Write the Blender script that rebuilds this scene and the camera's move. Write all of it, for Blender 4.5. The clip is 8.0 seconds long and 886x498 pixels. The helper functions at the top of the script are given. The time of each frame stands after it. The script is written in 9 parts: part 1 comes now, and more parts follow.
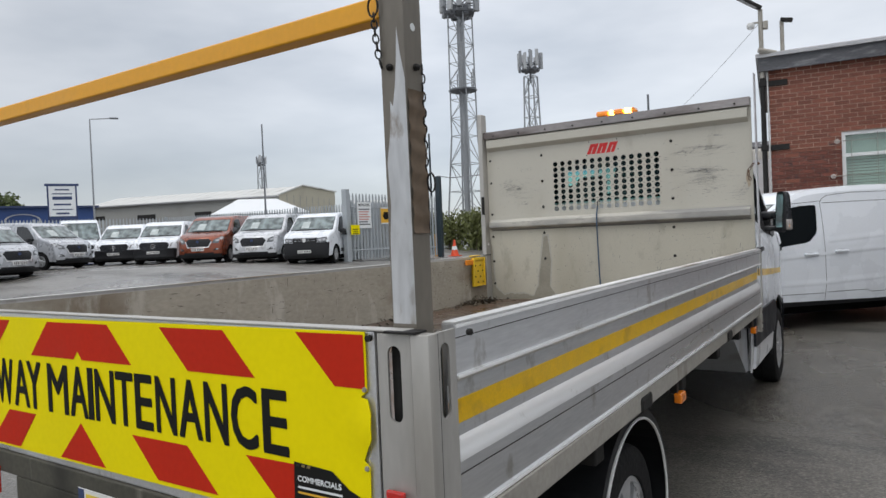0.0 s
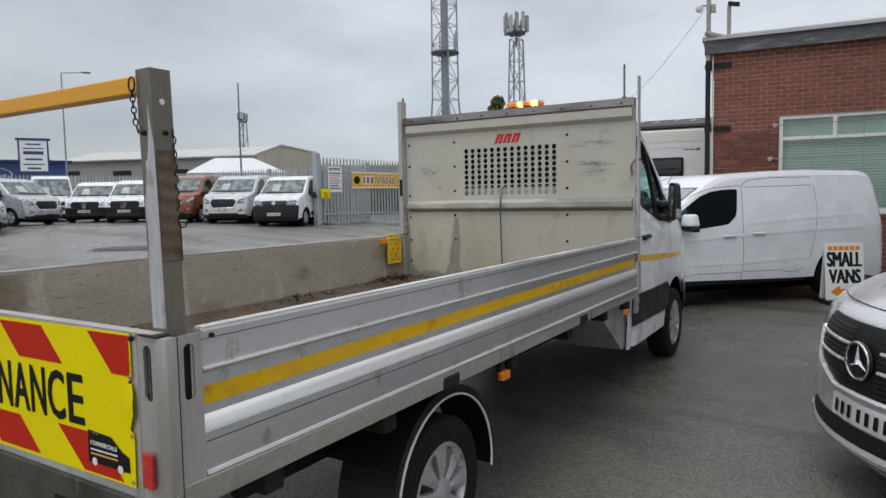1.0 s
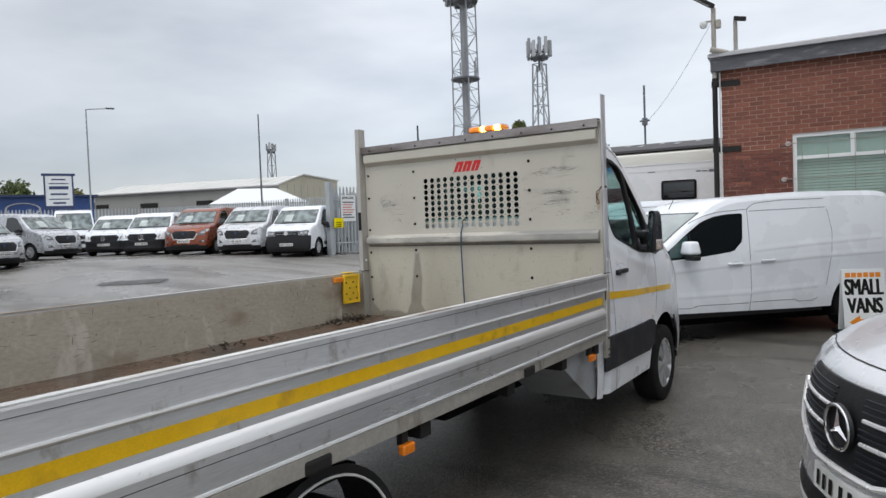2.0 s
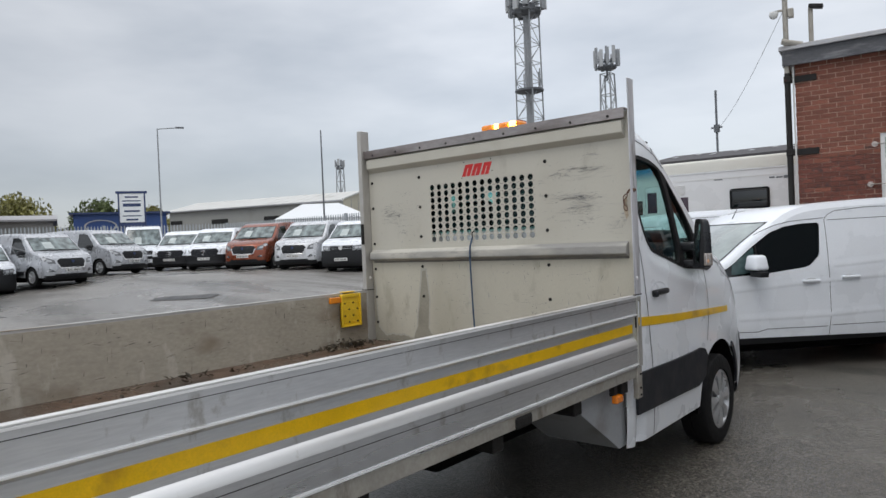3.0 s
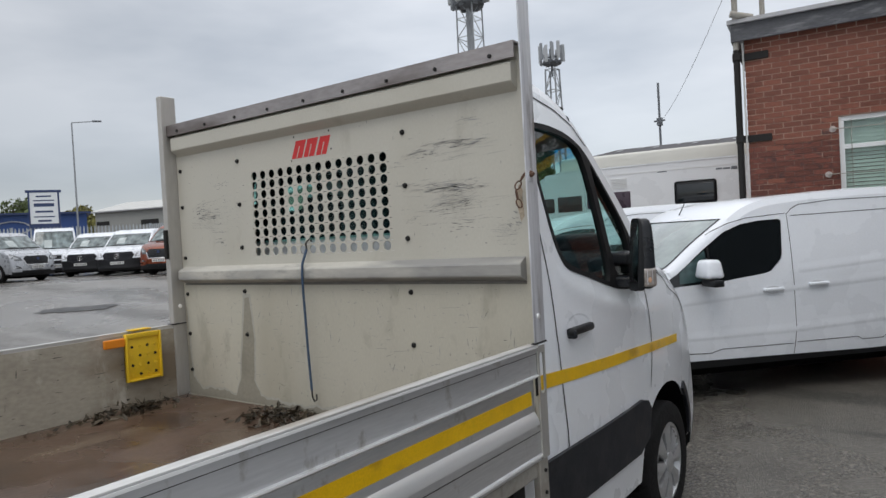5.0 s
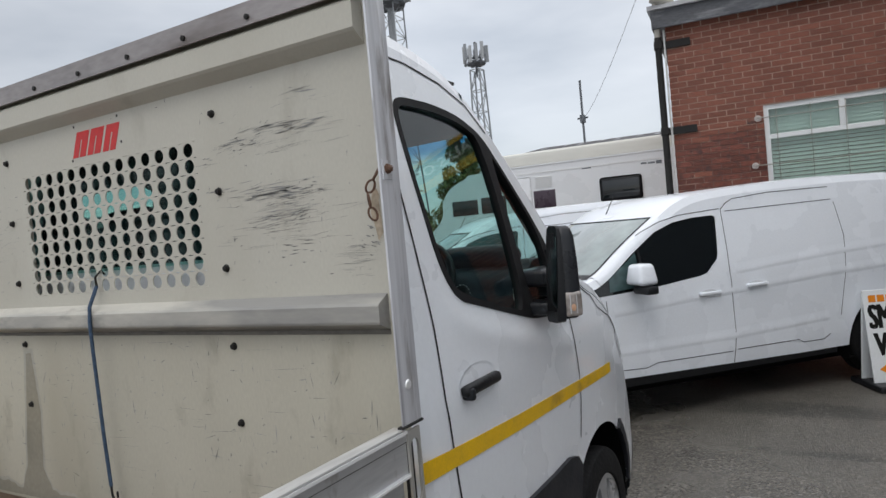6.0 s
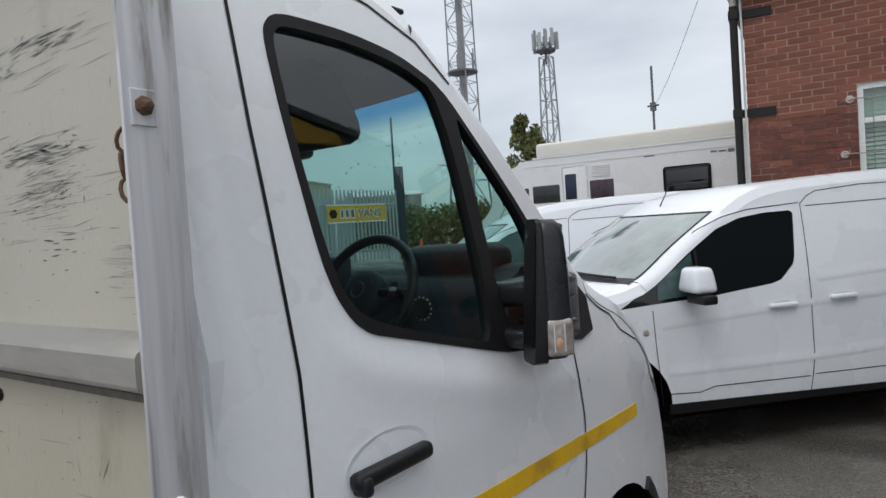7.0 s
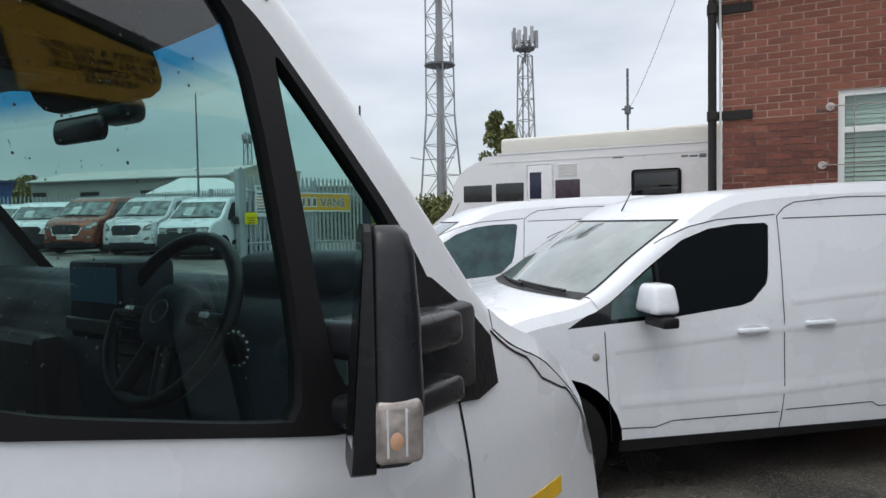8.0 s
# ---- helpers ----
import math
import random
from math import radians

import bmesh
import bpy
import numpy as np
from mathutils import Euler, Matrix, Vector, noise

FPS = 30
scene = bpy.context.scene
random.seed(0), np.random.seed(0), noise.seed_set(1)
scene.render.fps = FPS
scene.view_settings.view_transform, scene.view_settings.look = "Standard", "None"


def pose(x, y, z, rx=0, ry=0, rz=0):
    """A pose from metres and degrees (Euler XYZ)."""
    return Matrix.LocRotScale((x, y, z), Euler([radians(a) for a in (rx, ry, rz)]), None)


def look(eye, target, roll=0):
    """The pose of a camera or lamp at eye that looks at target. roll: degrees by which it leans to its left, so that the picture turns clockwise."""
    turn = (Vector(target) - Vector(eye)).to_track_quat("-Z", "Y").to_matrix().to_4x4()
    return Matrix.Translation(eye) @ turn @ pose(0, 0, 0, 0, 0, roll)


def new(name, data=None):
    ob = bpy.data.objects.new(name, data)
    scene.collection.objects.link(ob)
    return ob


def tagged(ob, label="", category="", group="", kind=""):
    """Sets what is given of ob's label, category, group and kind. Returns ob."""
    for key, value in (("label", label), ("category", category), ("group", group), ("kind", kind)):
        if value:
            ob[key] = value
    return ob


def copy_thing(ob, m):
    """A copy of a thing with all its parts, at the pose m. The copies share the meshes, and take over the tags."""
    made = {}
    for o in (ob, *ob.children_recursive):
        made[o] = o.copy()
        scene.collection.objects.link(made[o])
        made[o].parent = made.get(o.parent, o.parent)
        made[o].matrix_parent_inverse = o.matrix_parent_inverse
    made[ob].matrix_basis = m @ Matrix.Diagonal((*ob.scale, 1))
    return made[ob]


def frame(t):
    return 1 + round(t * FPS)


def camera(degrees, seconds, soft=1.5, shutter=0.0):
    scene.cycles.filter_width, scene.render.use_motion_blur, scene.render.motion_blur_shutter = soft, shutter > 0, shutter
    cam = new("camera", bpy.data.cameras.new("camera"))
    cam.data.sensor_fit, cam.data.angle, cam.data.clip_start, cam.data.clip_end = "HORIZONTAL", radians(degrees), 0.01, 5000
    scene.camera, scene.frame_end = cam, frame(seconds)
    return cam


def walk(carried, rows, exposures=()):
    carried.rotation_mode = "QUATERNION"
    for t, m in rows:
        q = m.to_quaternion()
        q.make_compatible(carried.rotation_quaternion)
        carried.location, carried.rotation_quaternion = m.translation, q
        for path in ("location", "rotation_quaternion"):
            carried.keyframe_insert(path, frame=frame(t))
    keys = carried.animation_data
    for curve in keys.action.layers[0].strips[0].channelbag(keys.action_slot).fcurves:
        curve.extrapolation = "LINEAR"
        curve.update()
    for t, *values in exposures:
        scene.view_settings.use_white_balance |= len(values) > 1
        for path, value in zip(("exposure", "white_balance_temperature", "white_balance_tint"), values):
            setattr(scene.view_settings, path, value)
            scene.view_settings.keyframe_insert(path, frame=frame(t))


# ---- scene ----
cam = camera(67.1, 8.0)
METRES, EYE, TILT, LEAN, TURN = 8.0, 1.5, 0.0, 0.0, 34.2
PATH = [
    (0, (0.699, -5.306, 1.429), (-0.388, -3.628, 1.396), -2.43),
    (0.3, (0.914, -5.394, 1.501), (-0.164, -3.712, 1.412), -4.9),
    (0.5, (1.076, -5.42, 1.539), (0.012, -3.729, 1.452), -4.09),
    (0.7, (1.246, -5.395, 1.56), (0.169, -3.712, 1.484), -1.95),
    (1, (1.447, -5.315, 1.584), (0.399, -3.617, 1.436), -1.01),
    (1.3, (1.545, -5.17, 1.613), (0.483, -3.49, 1.389), -2.06),
    (1.5, (1.582, -5.041, 1.63), (0.52, -3.357, 1.439), -1.3),
    (1.7, (1.613, -4.871, 1.635), (0.548, -3.183, 1.503), -2.72),
    (2, (1.695, -4.575, 1.637), (0.571, -2.922, 1.567), -2.1),
    (2.2, (1.761, -4.377, 1.594), (0.477, -2.843, 1.593), -2.2),
    (3.3, (1.575, -3.457, 1.64), (0.282, -1.931, 1.606), -2.6),
    (3.5, (1.544, -3.275, 1.668), (0.19, -1.803, 1.644), -3.2),
    (3.7, (1.521, -3.144, 1.641), (0.112, -1.724, 1.64), -1.68),
    (4, (1.472, -2.955, 1.659), (0.086, -1.514, 1.62), -2.0),
    (4.3, (1.347, -2.722, 1.668), (0.019, -1.227, 1.637), -3.28),
    (4.5, (1.281, -2.557, 1.69), (0.068, -0.967, 1.661), -4.5),
    (4.7, (1.221, -2.411, 1.648), (0.028, -0.807, 1.623), -3.5),
    (5.8, (0.937, -1.487, 1.715), (-0.111, 0.215, 1.655), -4.9),
    (6, (0.889, -1.339, 1.703), (-0.115, 0.391, 1.658), -5.2),
    (6.3, (0.875, -1.09, 1.709), (-0.136, 0.634, 1.654), -3.79),
    (6.5, (0.899, -0.906, 1.717), (-0.216, 0.754, 1.684), -3.3),
    (6.7, (0.885, -0.759, 1.691), (-0.275, 0.869, 1.657), -3.76),
    (6.9, (0.852, -0.558, 1.693), (-0.361, 1.031, 1.643), -3.8),
    (7, (0.79, -0.51, 1.689), (-0.378, 1.112, 1.627), -3.8),
    (7.3, (0.731, -0.289, 1.695), (-0.334, 1.402, 1.613), -1.78),
    (7.5, (0.705, -0.138, 1.699), (-0.337, 1.567, 1.605), -1.9),
    (7.7, (0.699, 0.011, 1.68), (-0.367, 1.702, 1.593), -1.58),
    (8, (0.637, 0.184, 1.698), (-0.461, 1.854, 1.615), -1.0),
]
walk(cam, [(t, look(eye, target, roll)) for t, eye, target, roll in PATH],
     [(0, 0.0), (0.5, -0.06), (1.0, -0.16), (1.5, 0.08), (2.0, 0.10), (3.5, -0.08), (4.5, -0.10), (6.0, -0.02), (7.0, -0.03), (7.5, 0.06), (8.0, 0.10)])

# ---------- light ----------
from mathutils.geometry import delaunay_2d_cdt

world = bpy.data.worlds.new("overcast")
scene.world = world
world.use_nodes = True
wn, wl = world.node_tree.nodes, world.node_tree.links
wn.clear()


def wnode(kind):
    return wn.new(kind)


w_out, w_bg = wnode("ShaderNodeOutputWorld"), wnode("ShaderNodeBackground")
w_co = wnode("ShaderNodeTexCoord")
w_sky = wnode("ShaderNodeTexSky")
w_sky.sky_type, w_sky.sun_disc, w_sky.sun_elevation, w_sky.sun_rotation = "NISHITA", False, radians(48), radians(142)
w_sep = wnode("ShaderNodeSeparateXYZ")
w_map = wnode("ShaderNodeMapping")
w_map.inputs["Scale"].default_value = (1.0, 1.0, 3.2)
w_cl = wnode("ShaderNodeTexNoise")
w_cl.inputs["Scale"].default_value, w_cl.inputs["Detail"].default_value, w_cl.inputs["Roughness"].default_value = 2.1, 5.0, 0.5
w_ramp = wnode("ShaderNodeValToRGB")
w_ramp.color_ramp.elements[0].position, w_ramp.color_ramp.elements[0].color = 0.32, (0.55, 0.575, 0.61, 1)
w_ramp.color_ramp.elements[1].position, w_ramp.color_ramp.elements[1].color = 0.62, (0.83, 0.84, 0.86, 1)
w_up = wnode("ShaderNodeValToRGB")
w_up.color_ramp.elements[0].position, w_up.color_ramp.elements[0].color = 0.0, (0.73, 0.745, 0.765, 1)
w_up.color_ramp.elements[1].position, w_up.color_ramp.elements[1].color = 0.95, (2.15, 2.1, 2.05, 1)
el = w_up.color_ramp.elements.new(0.30)
el.color = (1.13, 1.125, 1.115, 1)
w_mul = wnode("ShaderNodeMix")
w_mul.data_type, w_mul.blend_type = "RGBA", "MULTIPLY"
w_mul.inputs["Factor"].default_value = 1.0
w_mix = wnode("ShaderNodeMix")
w_mix.data_type = "RGBA"
w_mix.inputs["Factor"].default_value = 0.97
wl.new(w_co.outputs["Generated"], w_sep.inputs[0])
wl.new(w_co.outputs["Generated"], w_map.inputs["Vector"])
wl.new(w_map.outputs[0], w_cl.inputs["Vector"])
wl.new(w_cl.outputs["Fac"], w_ramp.inputs[0])
wl.new(w_sep.outputs["Z"], w_up.inputs[0])
wl.new(w_ramp.outputs[0], w_mul.inputs["A"])
wl.new(w_up.outputs[0], w_mul.inputs["B"])
wl.new(w_sky.outputs[0], w_mix.inputs["A"])
wl.new(w_mul.outputs["Result"], w_mix.inputs["B"])
w_side = wnode("ShaderNodeValToRGB")
for pos, v in ((0.0, 0.65), (0.10, 0.78), (0.22, 0.92), (0.34, 0.90), (0.47, 0.87), (0.56, 0.90), (0.66, 0.92), (0.85, 0.74)):
    e_ = w_side.color_ramp.elements[0] if pos == 0.0 else w_side.color_ramp.elements.new(pos)
    e_.color = (v, v * 1.012, v * 1.03, 1)
w_side.color_ramp.elements[-1].color = (0.70, 0.70, 0.70, 1)
w_half = wnode("ShaderNodeMath")
w_half.operation = "MULTIPLY_ADD"
w_half.inputs[1].default_value, w_half.inputs[2].default_value = 0.5, 0.5
wl.new(w_sep.outputs["X"], w_half.inputs[0])
wl.new(w_half.outputs[0], w_side.inputs[0])
w_tone = wnode("ShaderNodeMix")
w_tone.data_type, w_tone.blend_type = "RGBA", "MULTIPLY"
w_tone.inputs["Factor"].default_value = 1.0
wl.new(w_mix.outputs["Result"], w_tone.inputs["A"])
wl.new(w_side.outputs[0], w_tone.inputs["B"])
wl.new(w_tone.outputs["Result"], w_bg.inputs["Color"])
w_bg.inputs["Strength"].default_value = 1.0
wl.new(w_bg.outputs[0], w_out.inputs[0])

sun = new("sun", bpy.data.lights.new("sun", "SUN"))
sun.data.energy, sun.data.angle, sun.data.color = 0.6, radians(25), (1.0, 0.97, 0.93)
sun.matrix_world = look((3, -16, 26), (0, 0, 0))

# ---------- materials ----------


def mat(name, color, rough=0.6, metal=0.0, vary=0.12, scale=6.0, fine=60.0, bump=0.0, coat=0.0, dark=None, dark_at=0.62, spread=0.1, rough_vary=0.08,
        stretch=(1, 1, 1), island=0.0, obrand=0.0, spec=0.5, grime=None, grime_at=0.56, grime_scale=2.0, grime_stretch=(1, 1, 0.12), grime_amount=0.7):
    """Principled material with two scales of variation, optional stains (dark) and bump."""
    m = bpy.data.materials.new(name)
    m.use_nodes = True
    nt = m.node_tree
    N, L = nt.nodes, nt.links
    b = N["Principled BSDF"]
    b.inputs["Metallic"].default_value = metal
    b.inputs["Coat Weight"].default_value = coat
    b.inputs["Coat Roughness"].default_value = 0.06
    b.inputs["Specular IOR Level"].default_value = spec
    co = N.new("ShaderNodeTexCoord")
    mp = N.new("ShaderNodeMapping")
    mp.inputs["Scale"].default_value = stretch
    L.new(co.outputs["Object"], mp.inputs[0])
    n1, n2 = N.new("ShaderNodeTexNoise"), N.new("ShaderNodeTexNoise")
    n1.inputs["Scale"].default_value, n1.inputs["Detail"].default_value = scale, 4
    n2.inputs["Scale"].default_value, n2.inputs["Detail"].default_value = fine, 3
    L.new(mp.outputs[0], n1.inputs["Vector"])
    L.new(mp.outputs[0], n2.inputs["Vector"])
    add = N.new("ShaderNodeMath")
    add.operation = "ADD"
    L.new(n1.outputs["Fac"], add.inputs[0])
    L.new(n2.outputs["Fac"], add.inputs[1])
    val = N.new("ShaderNodeMapRange")
    val.inputs["From Min"].default_value, val.inputs["From Max"].default_value = 0.6, 1.4
    val.inputs["To Min"].default_value, val.inputs["To Max"].default_value = 1 - vary, 1 + vary
    L.new(add.outputs[0], val.inputs[0])
    last = val.outputs[0]
    for on, node, out in ((island, "ShaderNodeNewGeometry", "Random Per Island"), (obrand, "ShaderNodeObjectInfo", "Random")):
        if on:
            g, r, mm = N.new(node), N.new("ShaderNodeMapRange"), N.new("ShaderNodeMath")
            r.inputs["To Min"].default_value, r.inputs["To Max"].default_value = 1 - on, 1 + on
            mm.operation = "MULTIPLY"
            L.new(g.outputs[out], r.inputs[0])
            L.new(r.outputs[0], mm.inputs[0])
            L.new(last, mm.inputs[1])
            last = mm.outputs[0]
    mul = N.new("ShaderNodeMix")
    mul.data_type, mul.blend_type = "RGBA", "MULTIPLY"
    mul.inputs["Factor"].default_value = 1
    mul.inputs["A"].default_value = (*color, 1)
    L.new(last, mul.inputs["B"])
    colour = mul.outputs["Result"]
    if dark:
        n3 = N.new("ShaderNodeTexNoise")
        n3.inputs["Scale"].default_value, n3.inputs["Detail"].default_value = scale * 0.6, 6
        L.new(mp.outputs[0], n3.inputs["Vector"])
        r3 = N.new("ShaderNodeMapRange")
        r3.inputs["From Min"].default_value, r3.inputs["From Max"].default_value = dark_at, dark_at + spread
        L.new(n3.outputs["Fac"], r3.inputs[0])
        mx = N.new("ShaderNodeMix")
        mx.data_type = "RGBA"
        mx.inputs["B"].default_value = (*dark, 1)
        L.new(r3.outputs[0], mx.inputs["Factor"])
        L.new(colour, mx.inputs["A"])
        colour = mx.outputs["Result"]
    if grime:
        gm, gn, gr, gx = N.new("ShaderNodeMapping"), N.new("ShaderNodeTexNoise"), N.new("ShaderNodeMapRange"), N.new("ShaderNodeMix")
        gm.inputs["Scale"].default_value = grime_stretch
        gn.inputs["Scale"].default_value, gn.inputs["Detail"].default_value, gn.inputs["Roughness"].default_value = grime_scale, 7, 0.62
        gr.inputs["From Min"].default_value, gr.inputs["From Max"].default_value, gr.inputs["To Max"].default_value = grime_at, grime_at + 0.10, grime_amount
        gx.data_type = "RGBA"
        gx.inputs["B"].default_value = (*grime, 1)
        L.new(co.outputs["Object"], gm.inputs[0])
        L.new(gm.outputs[0], gn.inputs["Vector"])
        L.new(gn.outputs["Fac"], gr.inputs[0])
        L.new(gr.outputs[0], gx.inputs["Factor"])
        L.new(colour, gx.inputs["A"])
        colour = gx.outputs["Result"]
    L.new(colour, b.inputs["Base Color"])
    rv = N.new("ShaderNodeMapRange")
    rv.inputs["From Min"].default_value, rv.inputs["From Max"].default_value = 0.3, 0.7
    rv.inputs["To Min"].default_value, rv.inputs["To Max"].default_value = max(0.02, rough - rough_vary), min(1, rough + rough_vary)
    L.new(n1.outputs["Fac"], rv.inputs[0])
    L.new(rv.outputs[0], b.inputs["Roughness"])
    if bump:
        bp = N.new("ShaderNodeBump")
        bp.inputs["Strength"].default_value, bp.inputs["Distance"].default_value = bump, 0.01
        L.new(n2.outputs["Fac"], bp.inputs["Height"])
        L.new(bp.outputs[0], b.inputs["Normal"])
    return m


def glass(name, tint, clear=0.85, rough=0.02, gloss=0.06):
    """Thin pane: mostly straight through, with a mirror coat."""
    m = bpy.data.materials.new(name)
    m.use_nodes = True
    N, L = m.node_tree.nodes, m.node_tree.links
    N.clear()
    out, mix, tr, gl, lw, pw, am = (N.new("ShaderNode" + k) for k in ("OutputMaterial", "MixShader", "BsdfTransparent", "BsdfGlossy", "LayerWeight", "Math", "Math"))
    tr.inputs[0].default_value = (*[c * clear for c in tint], 1)
    gl.inputs["Roughness"].default_value = rough
    pw.operation, am.operation = "POWER", "MULTIPLY_ADD"
    pw.inputs[1].default_value, am.inputs[1].default_value, am.inputs[2].default_value = 5.0, 0.7, gloss
    L.new(lw.outputs["Facing"], pw.inputs[0])
    L.new(pw.outputs[0], am.inputs[0])
    L.new(am.outputs[0], mix.inputs[0])
    L.new(tr.outputs[0], mix.inputs[1])
    L.new(gl.outputs[0], mix.inputs[2])
    L.new(mix.outputs[0], out.inputs[0])
    return m


def lamp_mat(name, color, strength):
    m = bpy.data.materials.new(name)
    m.use_nodes = True
    b = m.node_tree.nodes["Principled BSDF"]
    b.inputs["Base Color"].default_value = (*color, 1)
    b.inputs["Emission Color"].default_value = (*color, 1)
    b.inputs["Emission Strength"].default_value = strength
    return m


WHITE = mat("white_paint", (0.82, 0.845, 0.875), 0.28, vary=0.03, scale=3, coat=0.6, rough_vary=0.06)
# greyer white: shade of the handle recess put into the colour
CUP_SHADE = mat("handle_cup_paint", (0.66, 0.67, 0.69), 0.3, vary=0.05, coat=0.4)
WHITE_VAN = mat("white_van_paint", (0.82, 0.85, 0.89), 0.28, vary=0.04, scale=2, coat=0.5, dark=(0.77, 0.79, 0.81), dark_at=0.62, spread=0.3)
SILVER = mat("silver_paint", (0.47, 0.485, 0.51), 0.28, metal=0.4, vary=0.06, scale=3, coat=0.7)
GREY_PAINT = mat("silver_grey_paint", (0.60, 0.61, 0.63), 0.28, metal=0.22, vary=0.04, scale=3, coat=0.8)
ORANGE = mat("copper_orange_paint", (0.23, 0.050, 0.017), 0.3, metal=0.45, vary=0.12, scale=3, coat=0.8)
BLACK_PLASTIC = mat("black_plastic", (0.010, 0.0105, 0.012), 0.42, vary=0.25, scale=9, bump=0.15, spec=0.35)
GREY_PLASTIC = mat("dark_grey_plastic", (0.016, 0.018, 0.023), 0.5, vary=0.2, scale=8, bump=0.1, spec=0.35)
RUBBER = mat("tyre_rubber", (0.010, 0.010, 0.0105), 0.8, vary=0.3, scale=12, bump=0.4, spec=0.25)
RUBBER_SEAL = mat("rubber_seal", (0.010, 0.010, 0.011), 0.6, vary=0.2, scale=12, spec=0.25)
ALLOY = mat("wheel_trim_silver", (0.52, 0.53, 0.54), 0.35, metal=0.6, vary=0.12, scale=14, dark=(0.2, 0.19, 0.18), dark_at=0.62)
CHROME = mat("chrome", (0.75, 0.75, 0.76), 0.12, metal=1.0, vary=0.05)
DARK_GLASS = mat("dark_tinted_glass", (0.006, 0.008, 0.009), 0.05, vary=0.1, rough_vary=0.02, spec=0.75)
# opaque screens; pale sky reflections are mixed into the base colour of both
SCREEN_GLASS = mat("windscreen_pane", (0.150, 0.185, 0.185), 0.06, vary=0.9, scale=2.4, fine=5, rough_vary=0.03, spec=0.55, coat=0.0)
SCREEN_PALE = mat("pale_windscreen_pane", (0.15, 0.195, 0.185), 0.05, vary=0.5, scale=2.2, fine=5, rough_vary=0.02, spec=1.0, coat=1.0)
QUARTER = mat("clear_quarter_glass", (0.055, 0.095, 0.095), 0.05, vary=0.6, scale=6, fine=10, rough_vary=0.02, spec=0.6)
TEAL_PANE = mat("teal_tinted_pane", (0.022, 0.065, 0.065), 0.05, vary=0.7, scale=3, fine=6, rough_vary=0.02, spec=0.7)
LENS = mat("headlight_lens", (0.46, 0.47, 0.48), 0.10, metal=0.35, vary=0.06, scale=40, coat=1.0)
INDICATOR = mat("clear_indicator_lens", (0.36, 0.32, 0.29), 0.08, metal=0.25, vary=0.35, scale=30, coat=1.0, dark=(0.30, 0.17, 0.12), dark_at=0.58)
LENS_SMOKE = mat("smoked_headlight_lens", (0.13, 0.135, 0.14), 0.10, metal=0.2, vary=0.3, scale=16, coat=1.0)
LENS_AMBER = mat("amber_lens", (0.75, 0.20, 0.01), 0.2, vary=0.15, scale=30, coat=0.8)
MIRROR_SHELL = mat("satin_black_shell", (0.016, 0.0175, 0.021), 0.30, vary=0.25, scale=14, spec=0.5)
LENS_AMBER_PALE = mat("pale_amber_bulb", (0.62, 0.36, 0.22), 0.2, vary=0.1, coat=0.6)
LENS_RED = mat("red_lens", (0.55, 0.02, 0.015), 0.25, vary=0.15, scale=30, coat=0.6)
PLATE_WHITE = mat("plate_white", (0.72, 0.72, 0.70), 0.4, vary=0.06)
PLATE_YELLOW = mat("plate_yellow", (0.75, 0.55, 0.06), 0.4, vary=0.06)
INK = mat("black_print", (0.012, 0.012, 0.011), 0.7, vary=0.1, spec=0.15)
PAPER = mat("paper_white", (0.78, 0.80, 0.80), 0.7, vary=0.05)
# white card with the glass and glare over it put into its colour
CARD = mat("glazed_card", (0.44, 0.49, 0.48), 0.25, vary=0.2, scale=3)
PALE_BOX = mat("pale_grey_moulding", (0.34, 0.35, 0.36), 0.6, vary=0.08, scale=6, dark=(0.22, 0.21, 0.19), dark_at=0.55, spread=0.2)
UNDER = mat("underbody_dark", (0.006, 0.006, 0.006), 0.9, vary=0.3, spec=0.1)

ALU = mat("alloy_dropside", (0.70, 0.705, 0.71), 0.36, metal=0.75, vary=0.13, scale=3, fine=140, stretch=(1, 0.10, 1), dark=(0.58, 0.58, 0.58), dark_at=0.52, spread=0.12, rough_vary=0.14, grime=(0.34, 0.315, 0.27), grime_at=0.585, grime_scale=11, grime_stretch=(1, 1, 0.6), grime_amount=0.6)
# near-white base colour carries the chamfer's bright sky reflection; also on the rivets
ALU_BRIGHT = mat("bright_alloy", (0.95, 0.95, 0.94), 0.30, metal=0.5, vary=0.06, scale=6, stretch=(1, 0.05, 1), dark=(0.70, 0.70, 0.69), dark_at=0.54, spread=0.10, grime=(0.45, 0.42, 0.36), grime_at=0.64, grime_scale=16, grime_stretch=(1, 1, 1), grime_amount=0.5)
ALU_LIP = mat("dirty_alloy_lip", (0.64, 0.635, 0.62), 0.5, metal=0.4, vary=0.2, scale=9, stretch=(1, 0.15, 1), dark=(0.30, 0.25, 0.19), dark_at=0.50, spread=0.12)
ALU_GLINT = mat("polished_alloy_edge", (0.93, 0.93, 0.92), 0.32, metal=0.25, vary=0.05, scale=8, stretch=(1, 0.05, 1))
SATIN_DARK = mat("satin_dark_trim", (0.09, 0.095, 0.10), 0.35, metal=0.3, vary=0.1)
# pale, half-metal chrome: its bright reflection is put into the base colour
SATIN = mat("satin_chrome", (0.86, 0.86, 0.87), 0.25, metal=0.45, vary=0.03)
